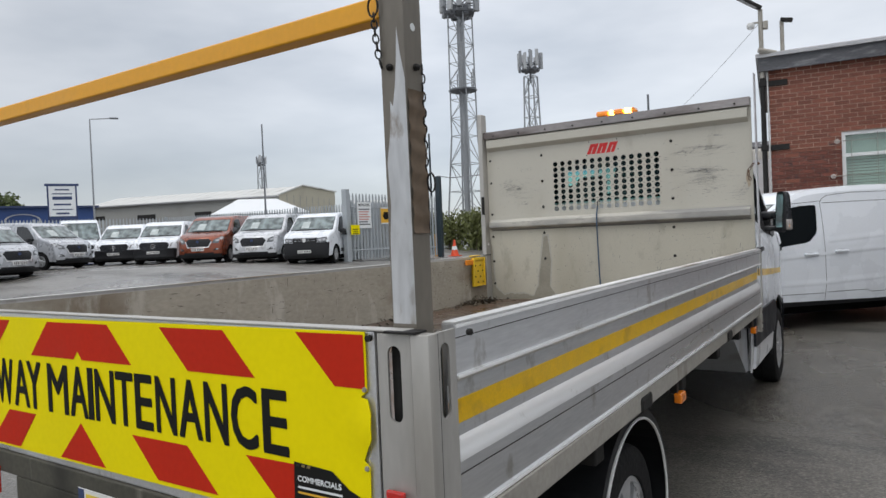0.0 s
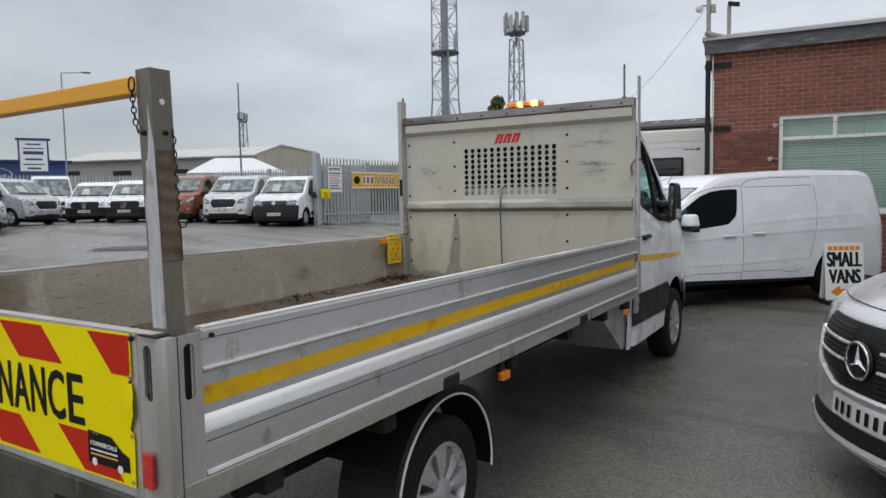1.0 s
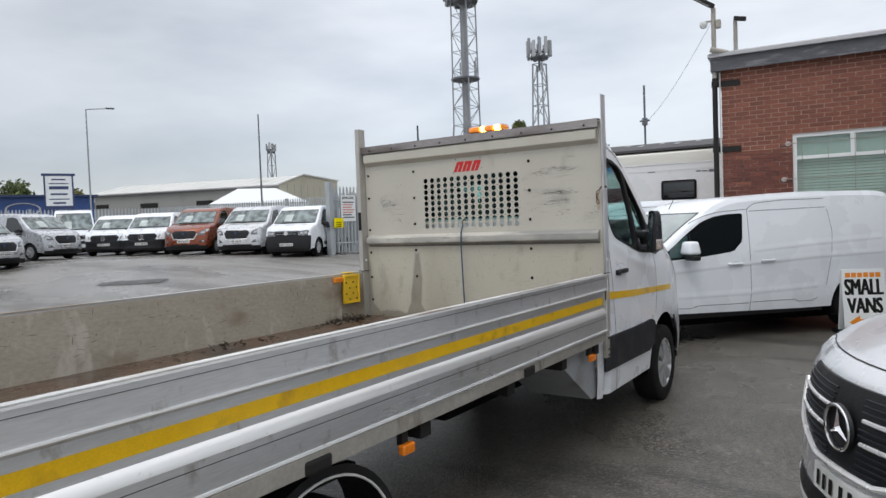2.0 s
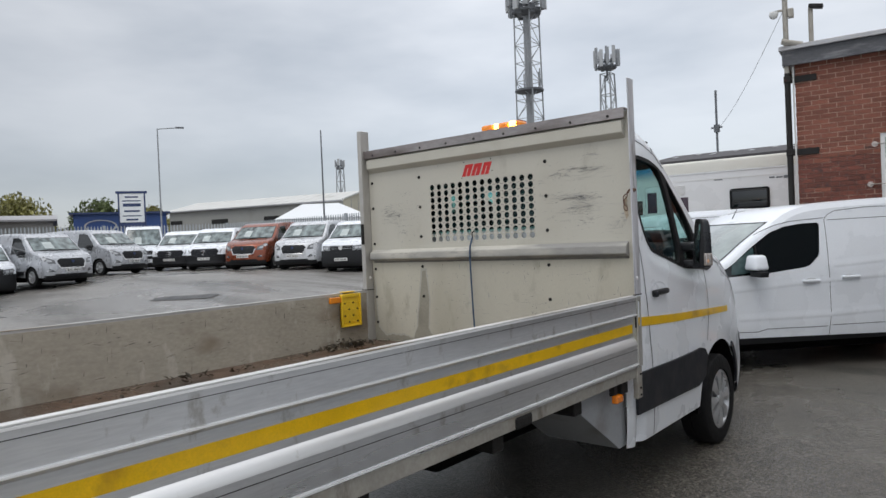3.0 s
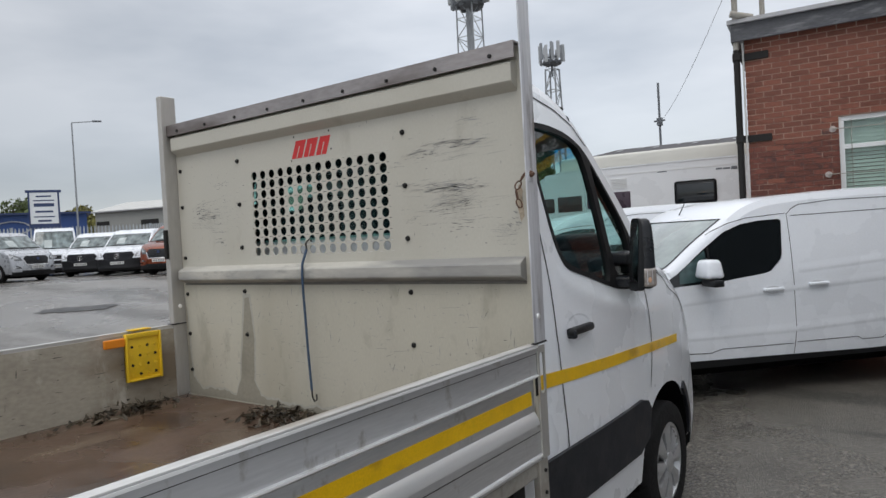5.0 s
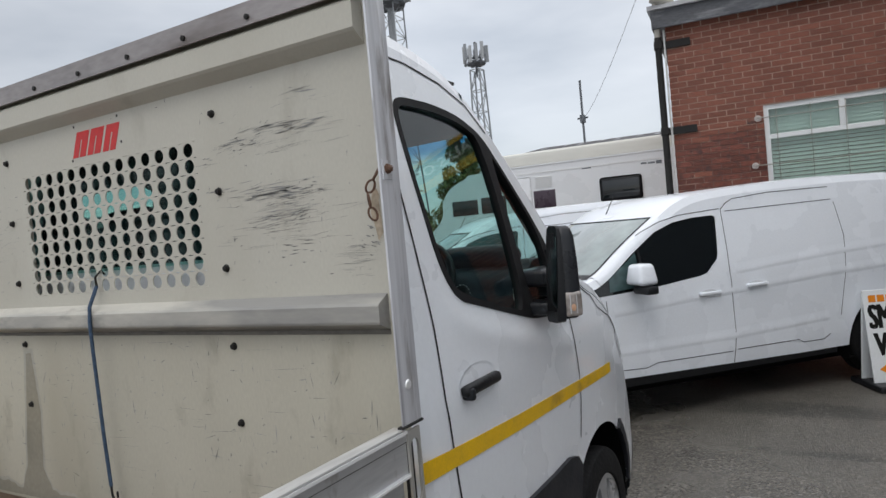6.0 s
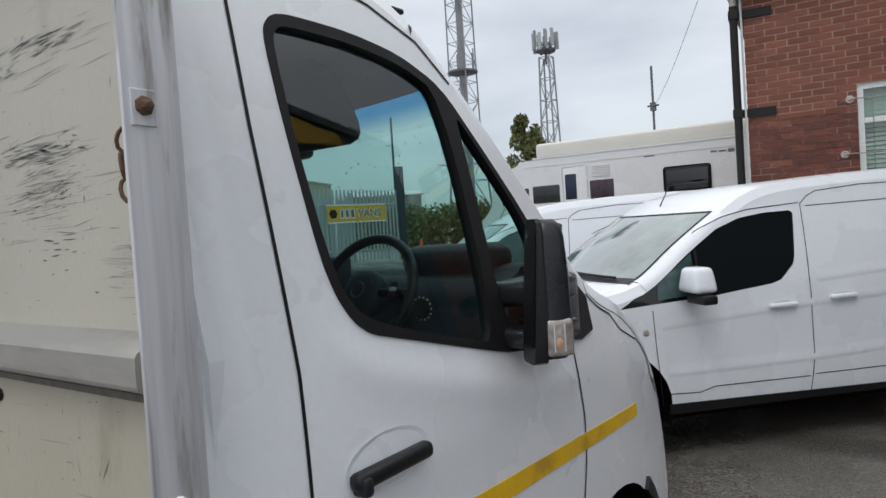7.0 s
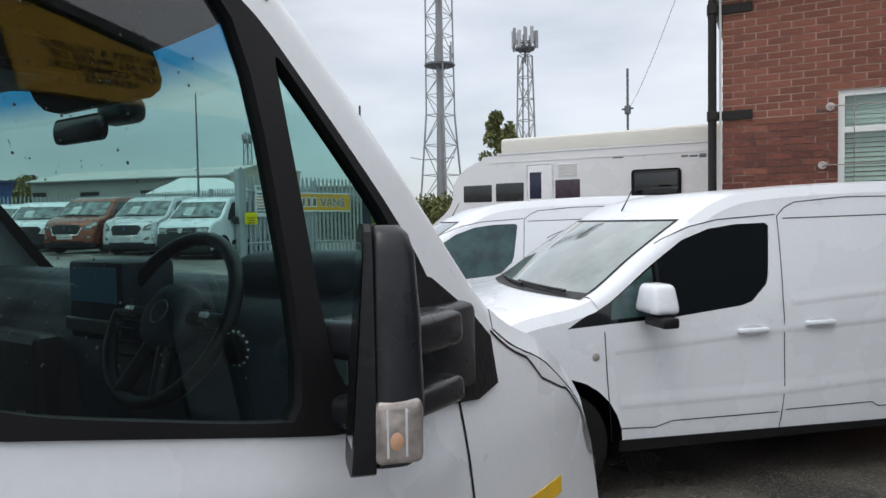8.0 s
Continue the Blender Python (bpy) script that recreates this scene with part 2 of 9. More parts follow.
ALU_DULL = mat("dull_alloy_post", (0.49, 0.475, 0.445), 0.5, metal=0.5, vary=0.10, scale=5, stretch=(1, 1, 0.25), dark=(0.29, 0.265, 0.225), dark_at=0.52, spread=0.2, grime=(0.17, 0.14, 0.105), grime_at=0.60, grime_scale=9, grime_amount=0.7)
POST = mat("stained_post", (0.20, 0.18, 0.15), 0.5, metal=0.35, vary=0.15, scale=7, stretch=(1, 1, 0.3), dark=(0.12, 0.085, 0.058), dark_at=0.5, spread=0.2, grime=(0.30, 0.285, 0.26), grime_at=0.60, grime_scale=5, grime_amount=0.5)
GALV = mat("galvanised_steel", (0.37, 0.35, 0.31), 0.6, metal=0.35, vary=0.16, scale=8, dark=(0.24, 0.205, 0.16), dark_at=0.55, spread=0.2, grime=(0.10, 0.08, 0.06), grime_at=0.60, grime_scale=6, grime_stretch=(1, 1, 0.3), grime_amount=0.7)
BOARD = mat("aged_cream_board", (0.535, 0.515, 0.445), 0.5, vary=0.06, scale=2.5, fine=140, dark=(0.475, 0.45, 0.375), dark_at=0.52, spread=0.25, stretch=(1, 1, 0.5), grime=(0.36, 0.335, 0.27), grime_at=0.58, grime_scale=4.5, grime_stretch=(1, 1, 0.45), grime_amount=0.38)
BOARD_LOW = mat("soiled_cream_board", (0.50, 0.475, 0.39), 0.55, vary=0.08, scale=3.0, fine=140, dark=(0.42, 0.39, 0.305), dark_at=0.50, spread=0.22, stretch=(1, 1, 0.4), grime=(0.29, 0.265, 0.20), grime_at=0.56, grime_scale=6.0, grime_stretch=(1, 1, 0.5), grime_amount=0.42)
BED_SIDE = mat("dirty_board_inner", (0.39, 0.355, 0.29), 0.55, vary=0.20, scale=4, dark=(0.22, 0.175, 0.125), dark_at=0.50, spread=0.13, stretch=(1, 0.5, 1), grime=(0.60, 0.57, 0.50), grime_at=0.57, grime_scale=6, grime_stretch=(1, 1, 0.45), grime_amount=0.6)
BED_FLOOR = mat("wet_muddy_floor", (0.092, 0.056, 0.037), 0.30, vary=0.25, scale=3, dark=(0.05, 0.036, 0.028), dark_at=0.5, spread=0.2, rough_vary=0.22, bump=0.12, grime=(0.17, 0.125, 0.085), grime_at=0.58, grime_scale=4, grime_stretch=(1, 0.4, 1), grime_amount=0.6)
RUST = mat("rusty_steel", (0.13, 0.07, 0.045), 0.8, vary=0.4, scale=25, bump=0.5)
BARE_DARK = mat("black_steel", (0.016, 0.015, 0.014), 0.65, vary=0.3, scale=20, bump=0.2, spec=0.3)
YELLOW_BAR = mat("yellow_powder_coat", (0.82, 0.38, 0.012), 0.4, vary=0.07, scale=6, dark=(0.45, 0.22, 0.02), dark_at=0.66)
YELLOW_TAPE = mat("yellow_reflective_tape", (0.82, 0.49, 0.006), 0.38, vary=0.14, scale=12, fine=160, coat=0.35, spec=0.3, dark=(0.58, 0.33, 0.012), dark_at=0.58, grime=(0.42, 0.25, 0.03), grime_at=0.60, grime_scale=9, grime_stretch=(1, 0.5, 1), grime_amount=0.5)
SIGN_YELLOW = mat("sign_fluorescent_yellow", (0.86, 0.72, 0.0), 0.6, vary=0.04, scale=4, spec=0.12)
SIGN_RED = mat("sign_red", (0.52, 0.026, 0.010), 0.6, vary=0.08, scale=6, spec=0.12)
LOGO_RED = mat("logo_red", (0.60, 0.02, 0.02), 0.45, vary=0.12, scale=30)
STEP_YELLOW = mat("step_yellow", (0.80, 0.52, 0.02), 0.45, vary=0.08, scale=12)
ROPE = mat("blue_rope", (0.05, 0.085, 0.14), 0.9, vary=0.4, scale=80, bump=0.6)
LEAF_LITTER = mat("wet_leaf_litter", (0.050, 0.038, 0.022), 0.6, vary=0.3, island=0.6)
SEAT = mat("seat_cloth", (0.028, 0.030, 0.034), 0.85, vary=0.3, scale=30, bump=0.3)
DASH = mat("dash_plastic", (0.027, 0.034, 0.046), 0.55, vary=0.2, scale=20, bump=0.15, spec=0.35)
VISOR = mat("dark_visor_fabric", (0.060, 0.060, 0.062), 0.85, vary=0.15, scale=20)
LINER = mat("head_lining", (0.20, 0.20, 0.20), 0.9, vary=0.06)
SCREEN = lamp_mat("display_glow", (0.008, 0.035, 0.065), 0.25)
CAB_GLASS = glass("cab_glass", (0.70, 0.90, 0.87), 0.90, gloss=0.025)
DOOR_GLASS = glass("door_glass", (0.70, 0.90, 0.87), 0.90, gloss=0.105)
BEACON = mat("amber_beacon_cover", (0.85, 0.25, 0.01), 0.25, vary=0.1, coat=0.6)
BEACON_LIT = lamp_mat("amber_beacon_lit", (1.0, 0.42, 0.06), 14.0)

MORTAR = mat("mortar", (0.47, 0.325, 0.26), 0.9, vary=0.22, scale=8, bump=0.4, dark=(0.28, 0.175, 0.14), dark_at=0.52, spread=0.12)
BRICK_LOOK = dict(rough=0.85, vary=0.42, scale=19, fine=90, bump=0.6, dark=(0.085, 0.046, 0.040), dark_at=0.54, spread=0.10, grime=(0.30, 0.19, 0.155), grime_at=0.55, grime_scale=9, grime_stretch=(1, 1, 1.8), grime_amount=0.55)
BRICK = mat("red_brick", (0.212, 0.076, 0.049), obrand=0.20, **BRICK_LOOK)
BRICK_ISLAND = mat("red_brick_joined", (0.212, 0.076, 0.049), island=0.20, **BRICK_LOOK)
BRICK_DEEP = mat("deep_red_brick", (0.165, 0.054, 0.037), 0.8, vary=0.42, scale=19, fine=90, bump=0.6, island=0.24, dark=(0.075, 0.036, 0.032), dark_at=0.54, spread=0.12, grime=(0.25, 0.13, 0.10), grime_at=0.58, grime_scale=9, grime_stretch=(1, 1, 1.8), grime_amount=0.45)
MORTAR_DARK = mat("dark_mortar", (0.17, 0.10, 0.08), 0.9, vary=0.25, scale=8, bump=0.4, grime=(0.46, 0.33, 0.26), grime_at=0.52, grime_scale=2.6, grime_stretch=(1, 1, 1.6), grime_amount=0.8)
FASCIA = mat("dark_felt_fascia", (0.085, 0.087, 0.095), 0.7, vary=0.35, scale=5, bump=0.3, stretch=(0.3, 1, 1), grime=(0.26, 0.26, 0.27), grime_at=0.52, grime_scale=3, grime_stretch=(0.4, 1, 2), grime_amount=0.7)
FELT_EDGE = mat("grey_roof_felt", (0.36, 0.36, 0.37), 0.8, vary=0.12, scale=5, bump=0.4)
UPVC = mat("white_upvc", (0.78, 0.79, 0.78), 0.35, vary=0.04)
BLIND = mat("pale_blind", (0.80, 0.83, 0.81), 0.6, vary=0.10, scale=5)
WH_WALL = mat("pale_render_cladding", (0.30, 0.30, 0.28), 0.8, vary=0.08, scale=0.6, dark=(0.24, 0.235, 0.21), dark_at=0.58, spread=0.2)
WH_ROOF = mat("pale_sheet_roof", (0.60, 0.60, 0.575), 0.7, vary=0.07, scale=0.5, dark=(0.49, 0.49, 0.465), dark_at=0.58)
TENT = mat("white_marquee", (0.74, 0.76, 0.77), 0.7, vary=0.04)
BLUE = mat("blue_cladding", (0.03, 0.075, 0.24), 0.5, vary=0.08, scale=0.8)
SIGN_BLUE = mat("sign_navy", (0.03, 0.05, 0.13), 0.5, vary=0.1)
BARN_ROOF = mat("dark_asbestos_roof", (0.075, 0.072, 0.075), 0.85, vary=0.2, scale=1.5)
ROOFLIGHT = mat("rooflight", (0.38, 0.39, 0.40), 0.5, vary=0.1)
RV_WHITE = mat("motorhome_gel_coat", (0.74, 0.75, 0.76), 0.3, vary=0.03, scale=2, coat=0.4)
RV_CREAM = mat("motorhome_cream", (0.70, 0.69, 0.63), 0.4, vary=0.05, scale=2)
FENCE = mat("galvanised_palisade", (0.40, 0.43, 0.45), 0.6, metal=0.25, vary=0.14, scale=3, island=0.10)
FENCE_DARK = mat("dark_gate_post", (0.02, 0.035, 0.045), 0.5, vary=0.2)
MAST = mat("mast_steel", (0.30, 0.315, 0.33), 0.6, metal=0.3, vary=0.12, scale=1.0)
MAST_DARK = mat("mast_dark_steel", (0.15, 0.16, 0.175), 0.6, metal=0.3, vary=0.15, scale=1.0)
ANTENNA = mat("antenna_grey", (0.42, 0.435, 0.45), 0.5, vary=0.1)
CONE = mat("cone_orange", (0.75, 0.09, 0.03), 0.5, vary=0.08)
BARK = mat("bark", (0.08, 0.06, 0.045), 0.9, vary=0.3, scale=6, bump=0.6)
LEAF = mat("leaf_green", (0.085, 0.115, 0.035), 0.6, vary=0.2, scale=0.8, island=0.45)
LEAF_AUTUMN = mat("leaf_autumn", (0.21, 0.20, 0.065), 0.6, vary=0.2, scale=0.8, island=0.4)
LEAF_TREE = mat("leaf_olive", (0.12, 0.135, 0.040), 0.6, vary=0.2, scale=0.8, island=0.45)
SIGN_ORANGE = mat("sign_orange", (0.80, 0.25, 0.01), 0.45, vary=0.05)
SIGN_RED_PALE = mat("faded_red_print", (0.62, 0.30, 0.26), 0.6, vary=0.1)
SIGN_AMBER = mat("sign_amber", (0.75, 0.42, 0.04), 0.45, vary=0.06)

ASPHALT = bpy.data.materials.new("wet_asphalt")
ASPHALT.use_nodes = True
aN, aL = ASPHALT.node_tree.nodes, ASPHALT.node_tree.links
aB = aN["Principled BSDF"]
aC = aN.new("ShaderNodeTexCoord")


def anoise(scale, detail=5, rough=0.6):
    n = aN.new("ShaderNodeTexNoise")
    n.inputs["Scale"].default_value, n.inputs["Detail"].default_value, n.inputs["Roughness"].default_value = scale, detail, rough
    aL.new(aC.outputs["Object"], n.inputs["Vector"])
    return n


a1, a2, a3, a4, a5, a6 = anoise(0.22, 6), anoise(1.3, 7, 0.65), anoise(46, 2, 0.6), anoise(0.16, 5), anoise(0.55, 6, 0.62), anoise(9.0, 4, 0.6)
av = aN.new("ShaderNodeTexVoronoi")
av.inputs["Scale"].default_value = 70
aL.new(aC.outputs["Object"], av.inputs["Vector"])
a_str = aN.new("ShaderNodeMapping")
a_str.inputs["Scale"].default_value, a_str.inputs["Rotation"].default_value = (0.16, 0.75, 1), (0, 0, radians(-25))
aL.new(aC.outputs["Object"], a_str.inputs["Vector"])
a7 = anoise(1.0, 7, 0.65)
aL.new(a_str.outputs[0], a7.inputs["Vector"])


def amap(src, a, b, lo, hi):
    r = aN.new("ShaderNodeMapRange")
    for k, v in zip(("From Min", "From Max", "To Min", "To Max"), (a, b, lo, hi)):
        r.inputs[k].default_value = v
    aL.new(src, r.inputs[0])
    return r.outputs[0]


def amix(fac, a, b, blend="MIX"):
    m = aN.new("ShaderNodeMix")
    m.data_type, m.blend_type = "RGBA", blend
    for key, v in (("Factor", fac), ("A", a), ("B", b)):
        if isinstance(v, (int, float)):
            m.inputs[key].default_value = v
        elif isinstance(v, tuple):
            m.inputs[key].default_value = (*v, 1)
        else:
            aL.new(v, m.inputs[key])
    return m.outputs["Result"]


a_base = amix(amap(a1.outputs["Fac"], 0.38, 0.64, 0, 1), (0.091, 0.083, 0.070), (0.157, 0.147, 0.127))
a_base = amix(amap(a2.outputs["Fac"], 0.45, 0.72, 0, 0.55), a_base, (0.207, 0.193, 0.168))
a_base = amix(amap(a5.outputs["Fac"], 0.56, 0.66, 0, 0.70), a_base, (0.050, 0.045, 0.041))
a_base = amix(amap(a7.outputs["Fac"], 0.57, 0.62, 0, 0.75), a_base, (0.042, 0.042, 0.038))
a_base = amix(amap(a6.outputs["Fac"], 0.50, 0.75, 0, 0.45), a_base, (0.060, 0.053, 0.047))
a_base = amix(amap(av.outputs["Color"], 0.40, 0.90, 0, 0.72), a_base, (0.034, 0.031, 0.028))
a_base = amix(amap(a3.outputs["Fac"], 0.54, 0.65, 0, 0.48), a_base, (0.295, 0.275, 0.24))
# yard left of the truck painted paler, for sky reflected on wet ground
a_sep = aN.new("ShaderNodeSeparateXYZ")
aL.new(aC.outputs["Object"], a_sep.inputs[0])
a_sky_sheen = aN.new("ShaderNodeMath")
a_sky_sheen.operation = "MULTIPLY_ADD"
a_sky_sheen.inputs[1].default_value = 3.0
aL.new(a5.outputs["Fac"], a_sky_sheen.inputs[0])
aL.new(a_sep.outputs["X"], a_sky_sheen.inputs[2])
a_base = amix(amap(a_sky_sheen.outputs[0], -2.0, -5.0, 0, 0.70), a_base, amix(amap(a6.outputs["Fac"], 0.48, 0.66, 0, 0.6), amix(amap(a7.outputs["Fac"], 0.47, 0.60, 0, 1), (0.29, 0.28, 0.265), (0.125, 0.117, 0.105)), (0.10, 0.092, 0.08)))
aL.new(a_base, aB.inputs["Base Color"])
a_wet = amap(a4.outputs["Fac"], 0.42, 0.60, 0.22, 0.44)
aL.new(a_wet, aB.inputs["Roughness"])
a_bump = aN.new("ShaderNodeBump")
a_bump.inputs["Strength"].default_value, a_bump.inputs["Distance"].default_value = 0.55, 0.008
aL.new(av.outputs["Distance"], a_bump.inputs["Height"])
aL.new(a_bump.outputs[0], aB.inputs["Normal"])
TAR = mat("dark_tar_patch", (0.040, 0.039, 0.038), 0.5, vary=0.25, scale=3, fine=60, bump=0.4, dark=(0.075, 0.07, 0.064), dark_at=0.55)


# ---------- mesh helpers ----------


def mesh_of(name, bm, material, smooth=False):
    bmesh.ops.recalc_face_normals(bm, faces=bm.faces[:])
    me = bpy.data.meshes.new(name)
    bm.to_mesh(me)
    bm.free()
    for m in material if isinstance(material, (list, tuple)) else [material]:
        me.materials.append(m)
    if smooth:
        me.shade_smooth()
        me.set_sharp_from_angle(angle=radians(smooth if smooth > 1 else 35))
    return me


def part(name, bm, material, parent=None, label="", smooth=False):
    """Links a bmesh (or a ready mesh) as one object under a thing or a part."""
    me = bm if isinstance(bm, bpy.types.Mesh) else mesh_of(name, bm, material, smooth)
    ob = new(name, me)
    ob.parent = parent
    return tagged(ob, label) if label else ob


def thing(name, label, category, m=None, group="", kind=""):
    ob = new(name)
    ob.empty_display_size = 0.2
    if m is not None:
        ob.matrix_world = m
    return tagged(ob, label, category, group, kind)


def box(bm, x0, x1, y0, y1, z0, z1, bevel=0.0, seg=2):
    vs = [bm.verts.new(c) for c in ((x0, y0, z0), (x1, y0, z0), (x1, y1, z0), (x0, y1, z0), (x0, y0, z1), (x1, y0, z1), (x1, y1, z1), (x0, y1, z1))]
    fs = [bm.faces.new([vs[i] for i in f]) for f in ((0, 3, 2, 1), (4, 5, 6, 7), (0, 1, 5, 4), (1, 2, 6, 5), (2, 3, 7, 6), (3, 0, 4, 7))]
    if bevel:
        es = list({e for f in fs for e in f.edges})
        bmesh.ops.bevel(bm, geom=es, offset=bevel, segments=seg, affect="EDGES", profile=0.5)
    return bm


def boxm(*a, **k):
    return box(bmesh.new(), *a, **k)


def ring(bm, c, u, v, r, n):
    return [bm.verts.new(c + u * (r * math.cos(2 * math.pi * i / n)) + v * (r * math.sin(2 * math.pi * i / n))) for i in range(n)]


def tube(bm, pts, r, n=8, close=False, cap=True):
    """A round bar along a path; r may be one radius or one per point."""
    pts = [Vector(p) for p in pts]
    rs = r if isinstance(r, (list, tuple)) else [r] * len(pts)
    rings, k = [], len(pts)
    u = None
    for i, p in enumerate(pts):
        a, b = pts[(i - 1) % k if close else max(i - 1, 0)], pts[(i + 1) % k if close else min(i + 1, k - 1)]
        d = (b - a).normalized()
        if u is None:
            u = d.orthogonal().normalized()
        u = (u - d * u.dot(d)).normalized()
        rings.append(ring(bm, p, u, d.cross(u), rs[i], n))
    for i in range(k if close else k - 1):
        a, b = rings[i], rings[(i + 1) % k]
        for j in range(n):
            bm.faces.new((a[j], a[(j + 1) % n], b[(j + 1) % n], b[j]))
    if cap and not close:
        bm.faces.new(rings[0][::-1])
        bm.faces.new(rings[-1])
    return bm


def lathe(bm, prof, n=24, axis="x", at=(0, 0, 0)):
    """prof: (radius, along) pairs turned round the axis."""
    rows = []
    for r, h in prof:
        row = []
        for i in range(n):
            a = 2 * math.pi * i / n
            c, s = r * math.cos(a), r * math.sin(a)
            p = {"x": (h, c, s), "y": (c, h, s), "z": (c, s, h)}[axis]
            row.append(bm.verts.new(Vector(p) + Vector(at)))
        rows.append(row)
    for a, b in zip(rows, rows[1:]):
        for i in range(n):
            bm.faces.new((a[i], a[(i + 1) % n], b[(i + 1) % n], b[i]))
    return bm


def prism(bm, poly, f, d0, d1):
    """A polygon in a plane, pushed from depth d0 to d1; f(u, v, depth) gives the place."""
    a = [bm.verts.new(f(u, v, d0)) for u, v in poly]
    b = [bm.verts.new(f(u, v, d1)) for u, v in poly]
    bm.faces.new(a)
    bm.faces.new(b[::-1])
    n = len(poly)
    for i in range(n):
        bm.faces.new((a[i], b[i], b[(i + 1) % n], a[(i + 1) % n]))
    return bm


def inside(p, poly):
    x, y = p
    hit = False
    j = len(poly) - 1
    for i in range(len(poly)):
        (xi, yi), (xj, yj) = poly[i], poly[j]
        if (yi > y) != (yj > y) and x < (xj - xi) * (y - yi) / (yj - yi) + xi:
            hit = not hit
        j = i
    return hit


def resample(poly, step, closed=True):
    out = []
    n = len(poly)
    for i in range(n if closed else n - 1):
        a, b = Vector(poly[i]), Vector(poly[(i + 1) % n])
        k = max(1, int((b - a).length / step))
        out += [tuple(a.lerp(b, j / k)) for j in range(k)]
    if not closed:
        out.append(tuple(poly[-1]))
    return out


def smooth_line(pts, k=4, closed=False):
    """Catmull-Rom through the points."""
    P = [Vector(p) for p in pts]
    n = len(P)
    out = []
    for i in range(n if closed else n - 1):
        p0 = P[(i - 1) % n] if closed or i else P[0] * 2 - P[1]
        p1, p2 = P[i], P[(i + 1) % n]
        p3 = P[(i + 2) % n] if closed or i + 2 < n else P[-1] * 2 - P[-2]
        for j in range(k):
            t = j / k
            out.append(0.5 * (2 * p1 + (p2 - p0) * t + (2 * p0 - 5 * p1 + 4 * p2 - p3) * t * t + (3 * p1 - p0 - 3 * p2 + p3) * t ** 3))
    if not closed:
        out.append(P[-1])
    return out


def sheet(outline, holes, step, f, thick=0.0):
    """A curved sheet: the outline less its holes, filled with a fine net and laid into space by f(u, v, depth)."""
    loops = [resample(outline, step)] + [resample(h, step) for h in holes]
    pts, edges = [], []
    for lp in loops:
        k = len(pts)
        pts += [Vector(p) for p in lp]
        edges += [(k + i, k + (i + 1) % len(lp)) for i in range(len(lp))]
    us, vs = [p[0] for p in loops[0]], [p[1] for p in loops[0]]
    gu = np.arange(min(us) + step / 2, max(us), step)
    gv = np.arange(min(vs) + step / 2, max(vs), step)
    B = np.array([(p.x, p.y) for p in pts])
    for u in gu:
        for v in gv:
            if ((B - (u, v)) ** 2).sum(1).min() > (step * 0.45) ** 2 and inside((u, v), loops[0]) and not any(inside((u, v), h) for h in loops[1:]):
                pts.append(Vector((u, v)))
    co, _, faces, *_ = delaunay_2d_cdt(pts, edges, [], 0, 1e-7)
    bm = bmesh.new()
    keep = []
    for fc in faces:
        c = sum((co[i] for i in fc), Vector((0, 0))) / len(fc)
        if inside(c, loops[0]) and not any(inside(c, h) for h in loops[1:]):
            keep.append(fc)
    used = sorted({i for fc in keep for i in fc})
    top = {i: bm.verts.new(f(co[i].x, co[i].y, 0.0)) for i in used}
    for fc in keep:
        bm.faces.new([top[i] for i in fc])
    if thick:
        low = {i: bm.verts.new(f(co[i].x, co[i].y, -thick)) for i in used}
        count = {}
        for fc in keep:
            bm.faces.new([low[i] for i in fc][::-1])
            for a, b in zip(fc, fc[1:] + fc[:1]):
                count[(a, b)] = 1
        for a, b in list(count):
            if (b, a) not in count:
                bm.faces.new((top[a], low[a], low[b], top[b]))
    return bm


def ribbon(bm, pts, width, f, depth=0.002):
    """A thin raised strip along a line of the surface."""
    P = [Vector(p) for p in pts]
    left, right = [], []
    for i, p in enumerate(P):
        d = (P[min(i + 1, len(P) - 1)] - P[max(i - 1, 0)]).normalized()
        n = Vector((-d.y, d.x)) * width / 2
        left.append(bm.verts.new(f(*(p + n), depth)))
        right.append(bm.verts.new(f(*(p - n), depth)))
    for i in range(len(P) - 1):
        bm.faces.new((left[i], left[i + 1], right[i + 1], right[i]))
    return bm


def text_mesh(words, width, height, depth=0.0015, bold=0.0):
    """Built-in letters as a mesh in x (along) and z (up), fitted to a width and a height, from the lower left corner."""
    cu = bpy.data.curves.new("letters", "FONT")
    cu.body, cu.offset, cu.resolution_u, cu.space_character = words, bold, 3, 1 + 1.6 * bold
    ob = bpy.data.objects.new("letters", cu)
    me = bpy.data.meshes.new_from_object(ob)
    co = np.array([v.co[:2] for v in me.vertices])
    lo, hi = co.min(0), co.max(0)
    for v in me.vertices:
        v.co = ((v.co.x - lo[0]) / (hi[0] - lo[0]) * width, 0, (v.co.y - lo[1]) / (hi[1] - lo[1]) * height)
    bm = bmesh.new()
    bm.from_mesh(me)
    for fc in bm.faces:
        fc.smooth = False
    r = bmesh.ops.extrude_face_region(bm, geom=bm.faces[:])
    for v in r["geom"]:
        if isinstance(v, bmesh.types.BMVert):
            v.co.y -= depth
    bpy.data.objects.remove(ob)
    bpy.data.curves.remove(cu)
    bpy.data.meshes.remove(me)
    return bm


def merged(bms):
    out = bmesh.new()
    for b in bms:
        me = bpy.data.meshes.new("tmp")
        b.to_mesh(me)
        b.free()
        out.from_mesh(me)
        bpy.data.meshes.remove(me)
    return out


def moved(bm, m):
    bmesh.ops.transform(bm, matrix=m, verts=bm.verts[:])
    return bm


